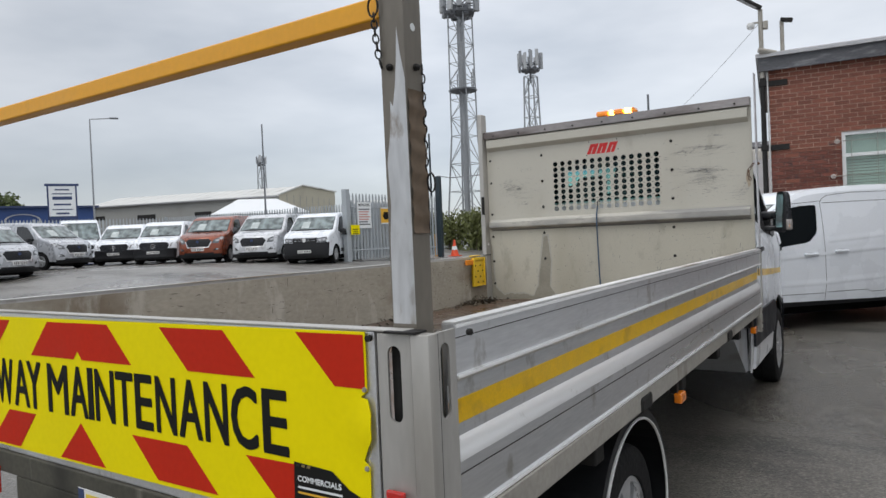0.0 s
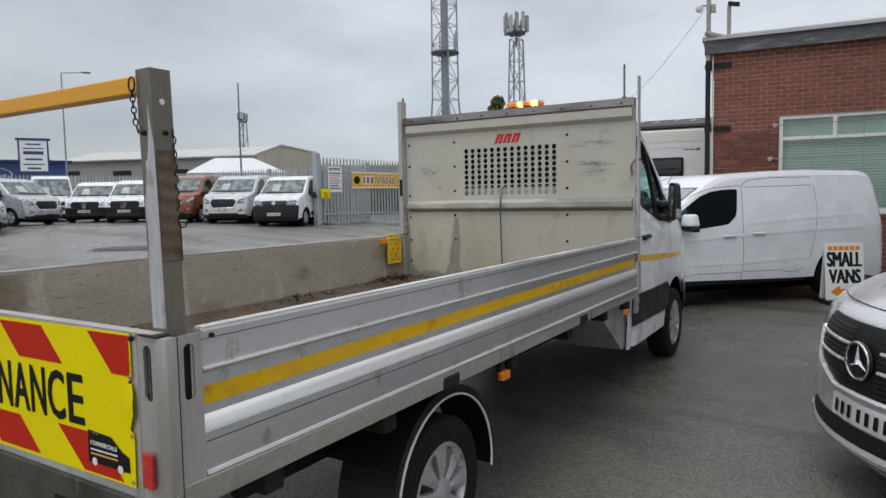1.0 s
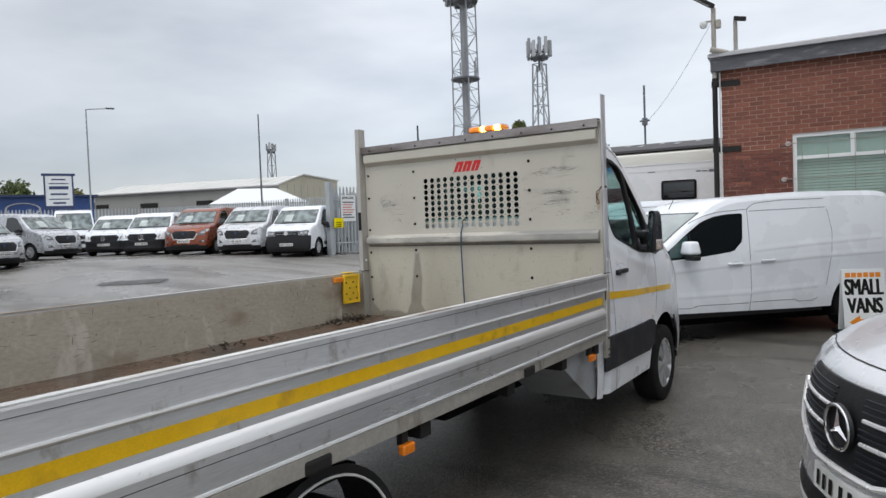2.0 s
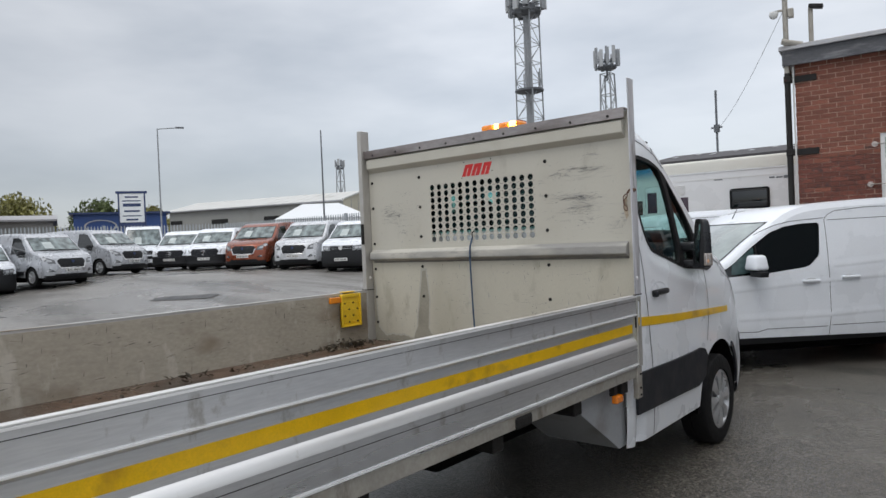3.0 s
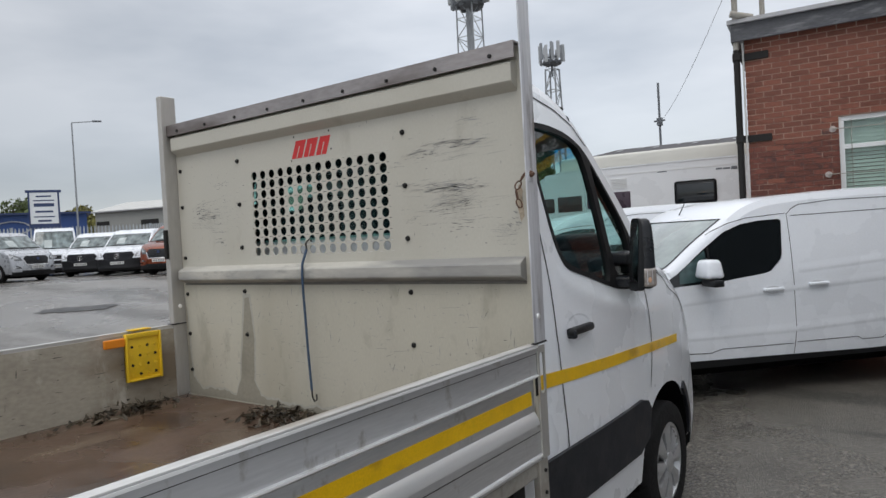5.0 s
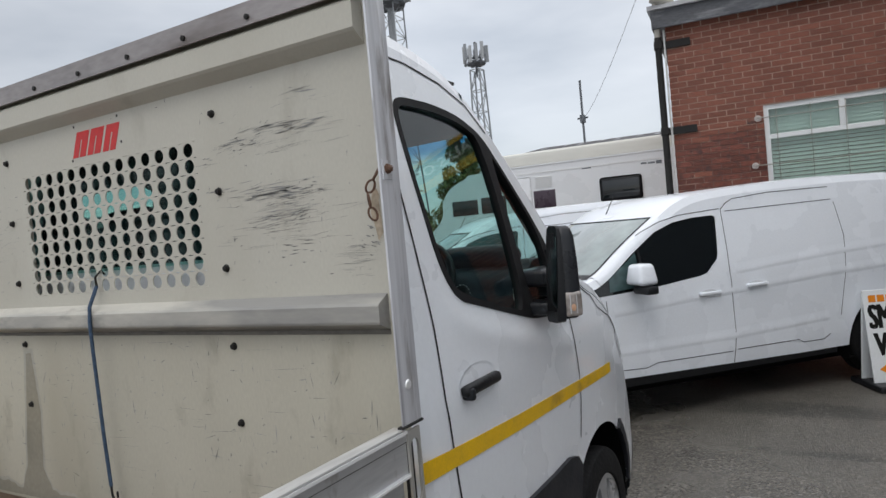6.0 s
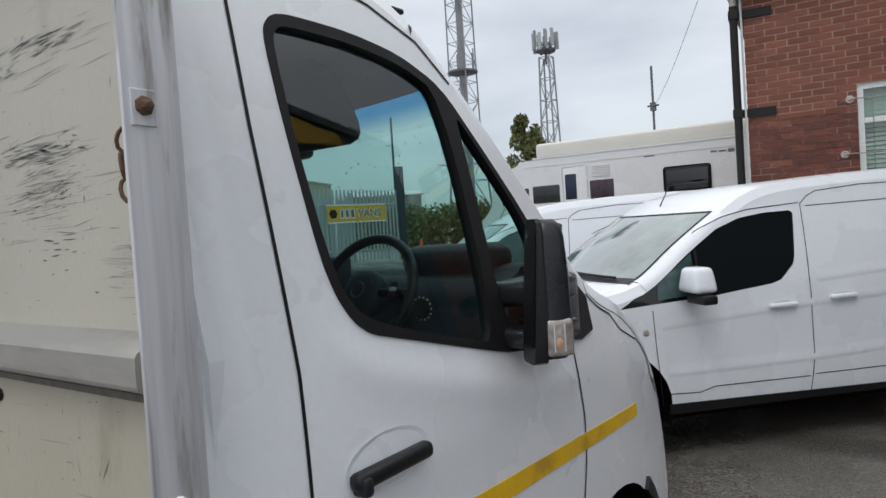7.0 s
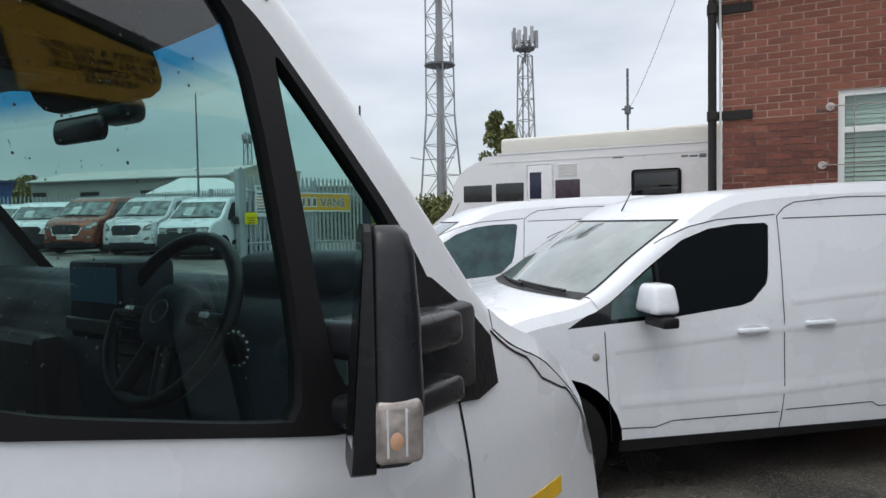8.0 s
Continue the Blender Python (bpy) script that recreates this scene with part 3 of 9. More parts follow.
def step01(a, b, x):
    t = min(1, max(0, (x - a) / (b - a)))
    return t * t * (3 - 2 * t)


def ground_z(x, y):
    """The yard rises gently towards the far rows and towards the office."""
    near = min(0.08, 0.022 * max(0.0, 0.707 * (x + y) - 1.0)) * (1 - 0.75 * step01(0.3, 1.2, x)) * step01(-9, -5, x)
    fall = -0.0215 * min(6.0, max(0.0, 1.5 - y)) * step01(-8, -3, x)
    dip = -0.042 * step01(3.2, 1.7, y) * step01(-1.6, 1.2, y) * step01(-8, -3, x)
    return dip + 0.82 * step01(2, 23, -x) * (1 - 0.8 * step01(9.0, 1.5, y)) + near + fall


# ---------- ground ----------
def axis_steps(lo, hi):
    near = list(np.arange(lo, hi, 1.0))
    far = [60 * 1.45 ** i for i in range(10)]
    return [-f for f in far[::-1] if -f < lo] + near + [f for f in far if f > hi]


gx, gy = axis_steps(-50, 12), axis_steps(-14, 50)
bm = bmesh.new()
rows = [[bm.verts.new((x, y, ground_z(x, y))) for x in gx] for y in gy]
for a, b in zip(rows, rows[1:]):
    for i in range(len(gx) - 1):
        bm.faces.new((a[i], a[i + 1], b[i + 1], b[i]))
ground = part("ground", bm, ASPHALT, smooth=60)
tagged(ground, "wet worn grey asphalt yard with damp patches and painted sky sheen", "ground", kind="structure")


def ground_patch(name, label, cx, cy, lx, ly, turn, material, seed, lift=0.006, n=22):
    """A thin ragged patch lying on the yard."""
    r = random.Random(seed)
    m = pose(cx, cy, 0, 0, 0, turn)
    ring_ = []
    for i in range(n):
        a = 2 * math.pi * i / n
        k = 1 + r.uniform(-0.22, 0.16)
        c, s = math.cos(a), math.sin(a)
        ring_.append((lx * k * abs(c) ** 0.6 * (1 if c >= 0 else -1), ly * k * abs(s) ** 0.6 * (1 if s >= 0 else -1)))

    def lay(u, v, t):
        p = m @ Vector((u, v, 0))
        return Vector((p.x, p.y, ground_z(p.x, p.y) + lift + t))

    return tagged(part(name, sheet(ring_, [], 0.35, lay, 0.004), material), label, "ground patch", kind="structure")


ground_patch("tar_patch", "dark tar repair in the asphalt yard", -15.55, 5.75, 0.95, 0.36, 35, TAR, 3, 0.012)
ground_patch("drain_cover", "dark rectangular drain cover in the yard", -18.4, 1.8, 0.5, 0.25, 25, TAR, 9, 0.012, 40)

# ---------- vehicles ----------
class Shell:
    """The skin of a van. Lengths run back from the nose (d), z up; the nose points to +y."""

    def __init__(self, contour, half, tumble, belt, height, nose, nose_len, r, marks, power=1.3):
        line = smooth_line(contour, 4)
        self.line, self.r, self.half, self.tumble, self.belt, self.height = line, r, half, tumble, belt, height
        self.nose, self.nose_len, self.power = nose, nose_len, power
        self.marks = [m * 4 for m in marks]

    def hw(self, d, z):
        w = self.half - self.tumble * max(0.0, (z - self.belt) / (self.height - self.belt)) ** self.power
        w -= self.nose * max(0.0, (self.nose_len - d) / self.nose_len) ** 2
        w -= 0.05 * max(0.0, (0.55 - z) / 0.4) ** 2
        return w

    def at(self, k):
        i = min(int(k), len(self.line) - 2)
        return self.line[i].lerp(self.line[i + 1], k - i)

    def frame_at(self, k):
        a, b = self.at(max(0, k - 0.6)), self.at(min(len(self.line) - 1, k + 0.6))
        td, tz = (b.x + b.z) - (a.x + a.z), b.y - a.y
        n = math.hypot(td, tz)
        return self.at(k), (tz / n, -td / n)

    def top(self, k, q, lift=0.0):
        """A place on the nose, bonnet, screen, roof or tail: k along, q from -1 (left) to 1 (right)."""
        c, (nd, nz) = self.frame_at(k)
        hw = self.hw(c.x + c.z + nd * self.r, c.y + nz * self.r)
        s, a = (1 if q >= 0 else -1), abs(q)
        if a <= 0.8:
            x, inn = a / 0.8 * (hw - self.r), 0.0
        else:
            ang = (a - 0.8) / 0.2 * math.pi / 2
            x, inn = hw - self.r + self.r * math.sin(ang), self.r * (1 - math.cos(ang))
        d = c.x + c.z * min(1.0, x / max(hw - self.r, 1e-3)) ** 2 + nd * (inn - lift)
        return Vector((s * x, -d, c.y + nz * (inn - lift)))

    def strip(self, k0, k1, q0, q1, lift=0.0, nk=None, nq=16):
        bm = bmesh.new()
        nk = nk or max(2, int(abs(k1 - k0) * 1.5))
        rows = [[bm.verts.new(self.top(k0 + (k1 - k0) * i / nk, q0 + (q1 - q0) * j / nq, lift)) for j in range(nq + 1)] for i in range(nk + 1)]
        for a, b in zip(rows, rows[1:]):
            for j in range(nq):
                bm.faces.new((a[j], a[j + 1], b[j + 1], b[j]))
        return bm

    def rim_line(self, k0, k1):
        out = []
        k = k0
        while k <= k1 + 1e-6:
            c, (nd, nz) = self.frame_at(k)
            out.append((c.x + c.z + nd * self.r, c.y + nz * self.r))
            k += 1
        return out

    def side(self, sign):
        return lambda d, z, lift=0.0: Vector((sign * (self.hw(d, z) + lift), -d, z))

    def front(self, lift=0.0):
        """Maps x, z onto the nose."""
        ks = [k / 2 for k in range(0, 2 * self.marks[0] + 1)]
        zs = [self.at(k).y for k in ks]
        ds = [self.at(k).x for k in ks]
        sw = [self.at(k).z for k in ks]

        def f(x, z, dep=0.0):
            d, s = float(np.interp(z, zs, ds)), float(np.interp(z, zs, sw))
            hw = self.hw(d + s, z)
            a = abs(x)
            e = s * min(1.0, a / (hw - self.r)) ** 2
            if a > hw - self.r:
                t = min(1.0, (a - hw + self.r) / self.r)
                e += self.r * (1 - math.sqrt(max(0.0, 1 - t * t)))
            return Vector((x, -(d + e) + lift + dep, z))

        return f


def mirrored(poly):
    return [(-x, z) for x, z in poly][::-1]


def arch(c, r, n=14):
    """Wheel opening from the rear foot to the front foot."""
    return [(c + r * math.cos(math.pi * i / n), 0.30 + 0.02 + (r * 1.02) * math.sin(math.pi * i / n)) for i in range(n + 1)]


WHEELS = {}


def wheel_meshes(R, style):
    if (R, style) in WHEELS:
        return WHEELS[(R, style)]
    w, rr = 0.225, R * 0.64
    prof = [(rr, -w * 0.40), (rr + 0.01, -w * 0.48), (R * 0.86, -w * 0.5), (R * 0.97, -w * 0.44), (R, -w * 0.36), (R, -w * 0.12), (R - 0.009, -w * 0.1), (R - 0.009, -w * 0.06),
            (R, -w * 0.04), (R, w * 0.36), (R * 0.97, w * 0.44), (R * 0.86, w * 0.5), (rr + 0.01, w * 0.48), (rr, w * 0.40), (rr - 0.02, w * 0.3)]
    tyre = mesh_of("tyre", lathe(bmesh.new(), prof, 36, "x"), RUBBER, 40)
    bm = lathe(bmesh.new(), [(rr + 0.004, w * 0.44), (rr - 0.015, w * 0.46), (rr - 0.03, w * 0.36), (rr - 0.035, w * 0.18), (0.0, w * 0.16)], 36, "x")
    n = 5 if style == "alloy" else 8
    for i in range(n):
        a = 2 * math.pi * i / n
        half = 0.5 * (0.34 if style == "alloy" else 0.70) * (2 * math.pi / n)
        rows = []
        for r, wd, h in ((0.045, 1.3, 0.42), (rr * 0.45, 0.95, 0.45), (rr * 0.8, 0.92, 0.445), (rr - 0.012, 1.05, 0.42)):
            hw = half * wd
            rows.append([(w * h, r * math.cos(a - hw), r * math.sin(a - hw)), (w * h + 0.012, r * math.cos(a), r * math.sin(a)), (w * h, r * math.cos(a + hw), r * math.sin(a + hw))])
        vs = [[bm.verts.new(p) for p in row] for row in rows]
        for p, q in zip(vs, vs[1:]):
            for j in range(2):
                bm.faces.new((p[j], p[j + 1], q[j + 1], q[j]))
        low = [[bm.verts.new((x - 0.03, y, z)) for x, y, z in (row[0], row[2])] for row in rows]
        for k in range(3):
            bm.faces.new((vs[k][0], vs[k + 1][0], low[k + 1][0], low[k][0]))
            bm.faces.new((vs[k][2], low[k][1], low[k + 1][1], vs[k + 1][2]))
    lathe(bm, [(0.062, w * 0.38), (0.06, w * 0.47), (0.045, w * 0.5), (0.0, w * 0.5)], 20, "x")
    rim = mesh_of("rim", bm, ALLOY, 30)
    WHEELS[(R, style)] = tyre, rim
    return tyre, rim


def add_wheel(parent, x, d, R, style="steel"):
    tyre, rim = wheel_meshes(R, style)
    ob = part("wheel", tyre, None, parent, "black tyre with a silver trim")
    ob.matrix_basis = pose(x, -d, R, 0, 0, 0 if x > 0 else 180)
    part("rim", rim, None, ob)
    return ob


def plate(parent, f, x0, x1, z0, z1, material):
    p = part("number_plate", sheet([(x0, z0), (x1, z0), (x1, z1), (x0, z1)], [], 0.2, lambda x, z, t: f(x, z) + Vector((0, 0.016 + t, 0)), 0.012), material, parent)
    w = (x1 - x0)
    for i in range(7):
        bm = bmesh.new()
        a = x0 + w * (0.07 + 0.125 * i + (0.04 if i > 3 else 0))
        c = [f(u, v) + Vector((0, 0.0185, 0)) for u, v in ((a, z0 + 0.024), (a + w * 0.06, z0 + 0.024), (a + w * 0.06, z1 - 0.024), (a, z1 - 0.024))]
        bm.faces.new([bm.verts.new(q) for q in c])
        part("plate_bar", bm, INK, p)


def van(name, label, spec, paint, m, group="", screen_card=True):
    """A whole panel van from its numbers."""
    S = Shell(spec["contour"], spec["half"], spec["tumble"], spec["belt"], spec["height"], spec["nose"], spec["nose_len"], spec["r"], spec["marks"])
    T = thing(name, label, "van", m, group)
    k1, k2, k3, k4 = S.marks
    end = len(S.line) - 1
    fa, ra, R = spec["axles"][0], spec["axles"][1], spec["R"]
    bumper = spec.get("bumper", paint) or paint
    bz = spec.get("bumper_top", 0.5)
    # the nose in two: bumper below, fascia above
    kb = next(k for k in range(k1 + 1) if S.at(k).y >= bz)
    part("bumper", S.strip(0, kb, -1, 1, 0.004), bumper, T, smooth=40)
    part("nose_panel", S.strip(kb, k1, -1, 1), paint, T, smooth=40)
    part("bonnet", S.strip(k1, k2, -1, 1), paint, T, smooth=40)
    part("windscreen", S.strip(k2 + 0.25, k3 - 0.2, -0.78, 0.78, 0.001), spec.get("screen_mat", SCREEN_GLASS), T, smooth=40)
    part("screen_surround", merged([S.strip(k2, k2 + 0.25, -1, 1), S.strip(k3 - 0.2, k3, -1, 1), S.strip(k2 + 0.25, k3 - 0.2, -1, -0.78, nq=5), S.strip(k2 + 0.25, k3 - 0.2, 0.78, 1, nq=5)]), paint, T, smooth=40)
    part("roof", S.strip(k3, k4, -1, 1, nk=12), paint, T, smooth=40)
    part("tail_panel", S.strip(k4, end, -1, 1), paint, T, smooth=40)
    # sides
    rim = S.rim_line(0, end)
    sill = spec.get("sill", 0.30)
    Ra = R + 0.075
    low = [(rim[-1][0], sill)] + arch(ra, Ra) + arch(fa, Ra) + [(rim[0][0], sill)]
    outline = rim + low
    for sg in (1, -1):
        f = S.side(sg)
        wins = spec["windows"]
        side = part("body_side", sheet(outline, wins, spec.get("step", 0.11), f), paint, T, smooth=50)
        for w in wins:
            part("side_window", sheet(w, [], 0.15, lambda d, z, t, f=f: f(d, z, -0.008)), spec.get("glass_mat", DARK_GLASS), side, smooth=50)
        if "quarter" in spec:
            part("quarter_pane", sheet(spec["quarter"], [], 0.15, lambda d, z, t, f=f: f(d, z, -0.005)), QUARTER, side, smooth=50)
            part("window_divider", ribbon(bmesh.new(), resample(spec["divider"], 0.05, False), 0.022, f, -0.003), RUBBER_SEAL, side)
        for ln in spec["seams"]:
            part("panel_gap", ribbon(bmesh.new(), resample(ln, 0.08, False), 0.006, f), RUBBER_SEAL, side)
        for d, z in spec["handles"]:
            bm = bmesh.new()
            box(bm, -0.105, 0.105, -0.015, 0.015, -0.018, 0.014, 0.012)
            cup = [(d + 0.085 * math.cos(a), z - 0.004 + 0.036 * math.sin(a)) for a in [2 * math.pi * i / 16 for i in range(16)]]
            # flat oval; on white vans its greyer tone paints the recess shade
            part("handle_cup", sheet(cup, [], 0.05, lambda u, v, t, f=f: f(u, v, 0.0025)), CUP_SHADE if paint is WHITE_VAN else paint, side, smooth=50)
            hm = part("door_handle", bm, spec.get("handle_mat", paint), side, smooth=40)
            hm.matrix_basis = Matrix.Translation(f(d, z, 0.016)) @ pose(0, 0, 0, 90, 0, 90)
        if "moulding" in spec:
            part("side_moulding", sheet(spec["moulding"], [], 0.15, lambda d, z, t, f=f: f(d, z, 0.014 + t), 0.012), spec.get("moulding_mat", paint), side, smooth=40)
        for ln in spec.get("creases", []):
            bm, rows_ = bmesh.new(), []
            for d, z in resample(ln, 0.10, False):
                rows_.append([bm.verts.new(f(d, z + o, h)) for o, h in ((0.060, 0.0004), (0.024, 0.0018), (0.0, 0.0042), (-0.012, 0.0030), (-0.030, 0.0004))])
            for p, q in zip(rows_, rows_[1:]):
                for j in range(4):
                    bm.faces.new((p[j], q[j], q[j + 1], p[j + 1]))
            part("swage_line", bm, paint, side, smooth=60)
        if "rocker" in spec:
            part("rocker_strip", sheet(spec["rocker"], [], 0.2, lambda d, z, t, f=f: f(d, z, 0.010 + t), 0.01), BLACK_PLASTIC, side)
        if "side_badge" in spec:
            d_, z_ = spec["side_badge"]
            part("side_badge", lathe(bmesh.new(), [(0.022, 0), (0.020, sg * 0.004), (0.012, sg * 0.006), (0, sg * 0.006)], 16, "x", f(d_, z_, 0.002)), GALV, side, smooth=50)
        # mirror
        md, mz = spec["mirror"]
        bm = bmesh.new()
        box(bm, -0.12, 0.125, -0.085, 0.085, -0.06, 0.105, 0.035, 3)
        for v in bm.verts:
            k_ = v.co.z + 0.06
            v.co.x *= 1 - 1.9 * k_
            v.co.y *= 1 - 1.3 * k_
        mm = part("door_mirror", bm, spec.get("mirror_mat", paint), T, smooth=60)
        mm.matrix_basis = Matrix.Translation(f(md, mz, 0.13))
        part("mirror_foot", box(bmesh.new(), -0.15, 0.06, -0.05, 0.05, -0.13, -0.07, 0.015), BLACK_PLASTIC, mm, smooth=40)
        for d in (fa, ra):
            add_wheel(T, sg * (spec["half"] - 0.135), d, R, spec.get("style", "steel"))
            bm = lathe(bmesh.new(), [(Ra + 0.01, -0.30), (Ra + 0.01, 0.0)], 20, "x")
            for v in list(bm.verts):
                if v.co.z < -0.12:
                    v.co.z = -0.12
            part("wheel_arch_liner", moved(bm, Matrix.Translation((sg * (S.half - 0.03) - (0 if sg > 0 else -0.30), -d, 0.32))), UNDER, T)
    L = -rim[-1][0]
    part("underbody", boxm(-S.half + 0.32, S.half - 0.32, L + 0.15, -0.25, 0.135, 0.62, 0.04), UNDER, T)
    part("cabin_floor", boxm(-S.half + 0.16, S.half - 0.16, L + 0.2, -fa - 0.5, 0.56, 0.60), UNDER, T)
    # face
    F = S.front()
    lay = lambda a: (lambda x, z, t: F(x, z) + Vector((0, a + t, 0)))
    g = spec["grille"]
    gr = part("grille", sheet(g, [], 0.07, lay(0.012), 0.02), spec.get("grille_mat", BLACK_PLASTIC), T, smooth=40)
    for z in spec.get("grille_bars", []):
        xs = [x for x, zz in g]
        xm = max(xs) * spec.get("bar_fill", 0.86)
        gap = spec.get("bar_gap", 0.0)
        for s0, s1 in (((-xm, -gap), (gap, xm)) if gap else ((-xm, xm),)):
            bm = bmesh.new()
            tube(bm, [lay(0.016)(s0 + (s1 - s0) * i / 12, z, 0) for i in range(13)], spec.get("bar_w", 0.02) / 2, 6)
            part("grille_bar", bm, spec.get("bar_mat", CHROME), gr, smooth=50)
    for z in spec.get("slats", []):
        xm = min(0.56, 0.20 + 1.9 * (z - 0.60)) if z < 0.75 else 0.56
        for s0, s1 in ((-xm, -0.11), (0.11, xm)):
            part("grille_slat", tube(bmesh.new(), [lay(0.015)(s0 + (s1 - s0) * i / 8, z, 0) for i in range(9)], 0.0055, 5), GREY_PLASTIC, gr, smooth=50)
    if spec.get("grille_edge"):
        lower = [p for p in g[1:-1]]
        part("grille_surround", tube(bmesh.new(), [lay(0.014)(x, z, 0) for x, z in resample(lower, 0.05, False)], 0.016, 6), spec["grille_edge"], gr, smooth=50)
    if spec.get("badge"):
        bzv, br, bmat = spec["badge"]
        bm = bmesh.new()
        p = F(0, bzv) + Vector((0, 0.02, 0))
        lathe(bm, [(br, 0), (br * 0.96, 0.018), (br * 0.86, 0.018), (br * 0.82, 0.006), (0, 0.006)], 28, "y", p)
        bd = part("badge", bm, [BLACK_PLASTIC if spec.get("star") else bmat], gr, smooth=40)
        if spec.get("star"):
            bm = bmesh.new()
            tube(bm, [p + Vector((br * 0.93 * math.cos(a * math.pi / 16), 0.018, br * 0.93 * math.sin(a * math.pi / 16))) for a in range(32)], br * 0.075, 8, close=True)
            for a in (90, 210, 330):
                c, s = math.cos(radians(a)), math.sin(radians(a))
                tip, o = p + Vector((br * 0.9 * c, 0.014, br * 0.9 * s)), p + Vector((0, 0.030, 0))
                l, r_ = (p + Vector((br * 0.16 * math.cos(radians(a + q)), 0.014, br * 0.16 * math.sin(radians(a + q)))) for q in (60, -60))
                V = [bm.verts.new(q) for q in (tip, l, o, r_)]
                bm.faces.new((V[0], V[1], V[2]))
                bm.faces.new((V[0], V[2], V[3]))
            part("badge_emblem", bm, CHROME, bd, smooth=40)
    for poly, mt, nm, *up in spec["face"]:
        for pl in ((poly, mirrored(poly)) if min(x for x, z in poly) >= 0 else (poly,)):
            part(nm, sheet(pl, [], 0.07, lay(0.008 + sum(up)), 0.012), mt, T, smooth=40)
    plate(T, F, *spec["plate"], PLATE_WHITE)
    # cowl below the screen, dark edge round it, and the shut line of the bonnet
    part("cowl", S.strip(k2 - 0.15, k2 + 0.55, -0.78, 0.78, 0.003), BLACK_PLASTIC, T, smooth=40)
    part("screen_seal", merged([S.strip(k2 + 0.5, k3 - 0.25, -0.785, -0.765, 0.003, nq=2), S.strip(k2 + 0.5, k3 - 0.25, 0.765, 0.785, 0.003, nq=2), S.strip(k3 - 0.45, k3 - 0.25, -0.78, 0.78, 0.003)]), RUBBER_SEAL, T, smooth=40)
    part("bonnet_gap", S.strip(k1 + 0.30, k1 + 0.42, -0.80, 0.80, 0.002), RUBBER_SEAL, T, smooth=40)
    # wipers
    for q0, q1 in ((-0.1, 0.55), (-0.62, 0.02)):
        bm = bmesh.new()
        tube(bm, [S.top(k2 + 0.3 + 0.25 * i / 4, q0 + (q1 - q0) * i / 4, 0.02) for i in range(5)], 0.010, 6)
        part("wiper", bm, BLACK_PLASTIC, T)
    if screen_card:
        part("price_card", S.strip(k2 + 1.6, k2 + 5.2, 0.10, 0.40, 0.004, nk=4, nq=4), CARD, T, "white price card in the windscreen")
    if spec.get("aerial"):
        q = S.top(k3 + 1.5, 0.0)
        part("aerial", tube(bmesh.new(), [q, q + Vector((0, -0.09, 0.16))], [0.006, 0.003], 6), BLACK_PLASTIC, T)
    return T


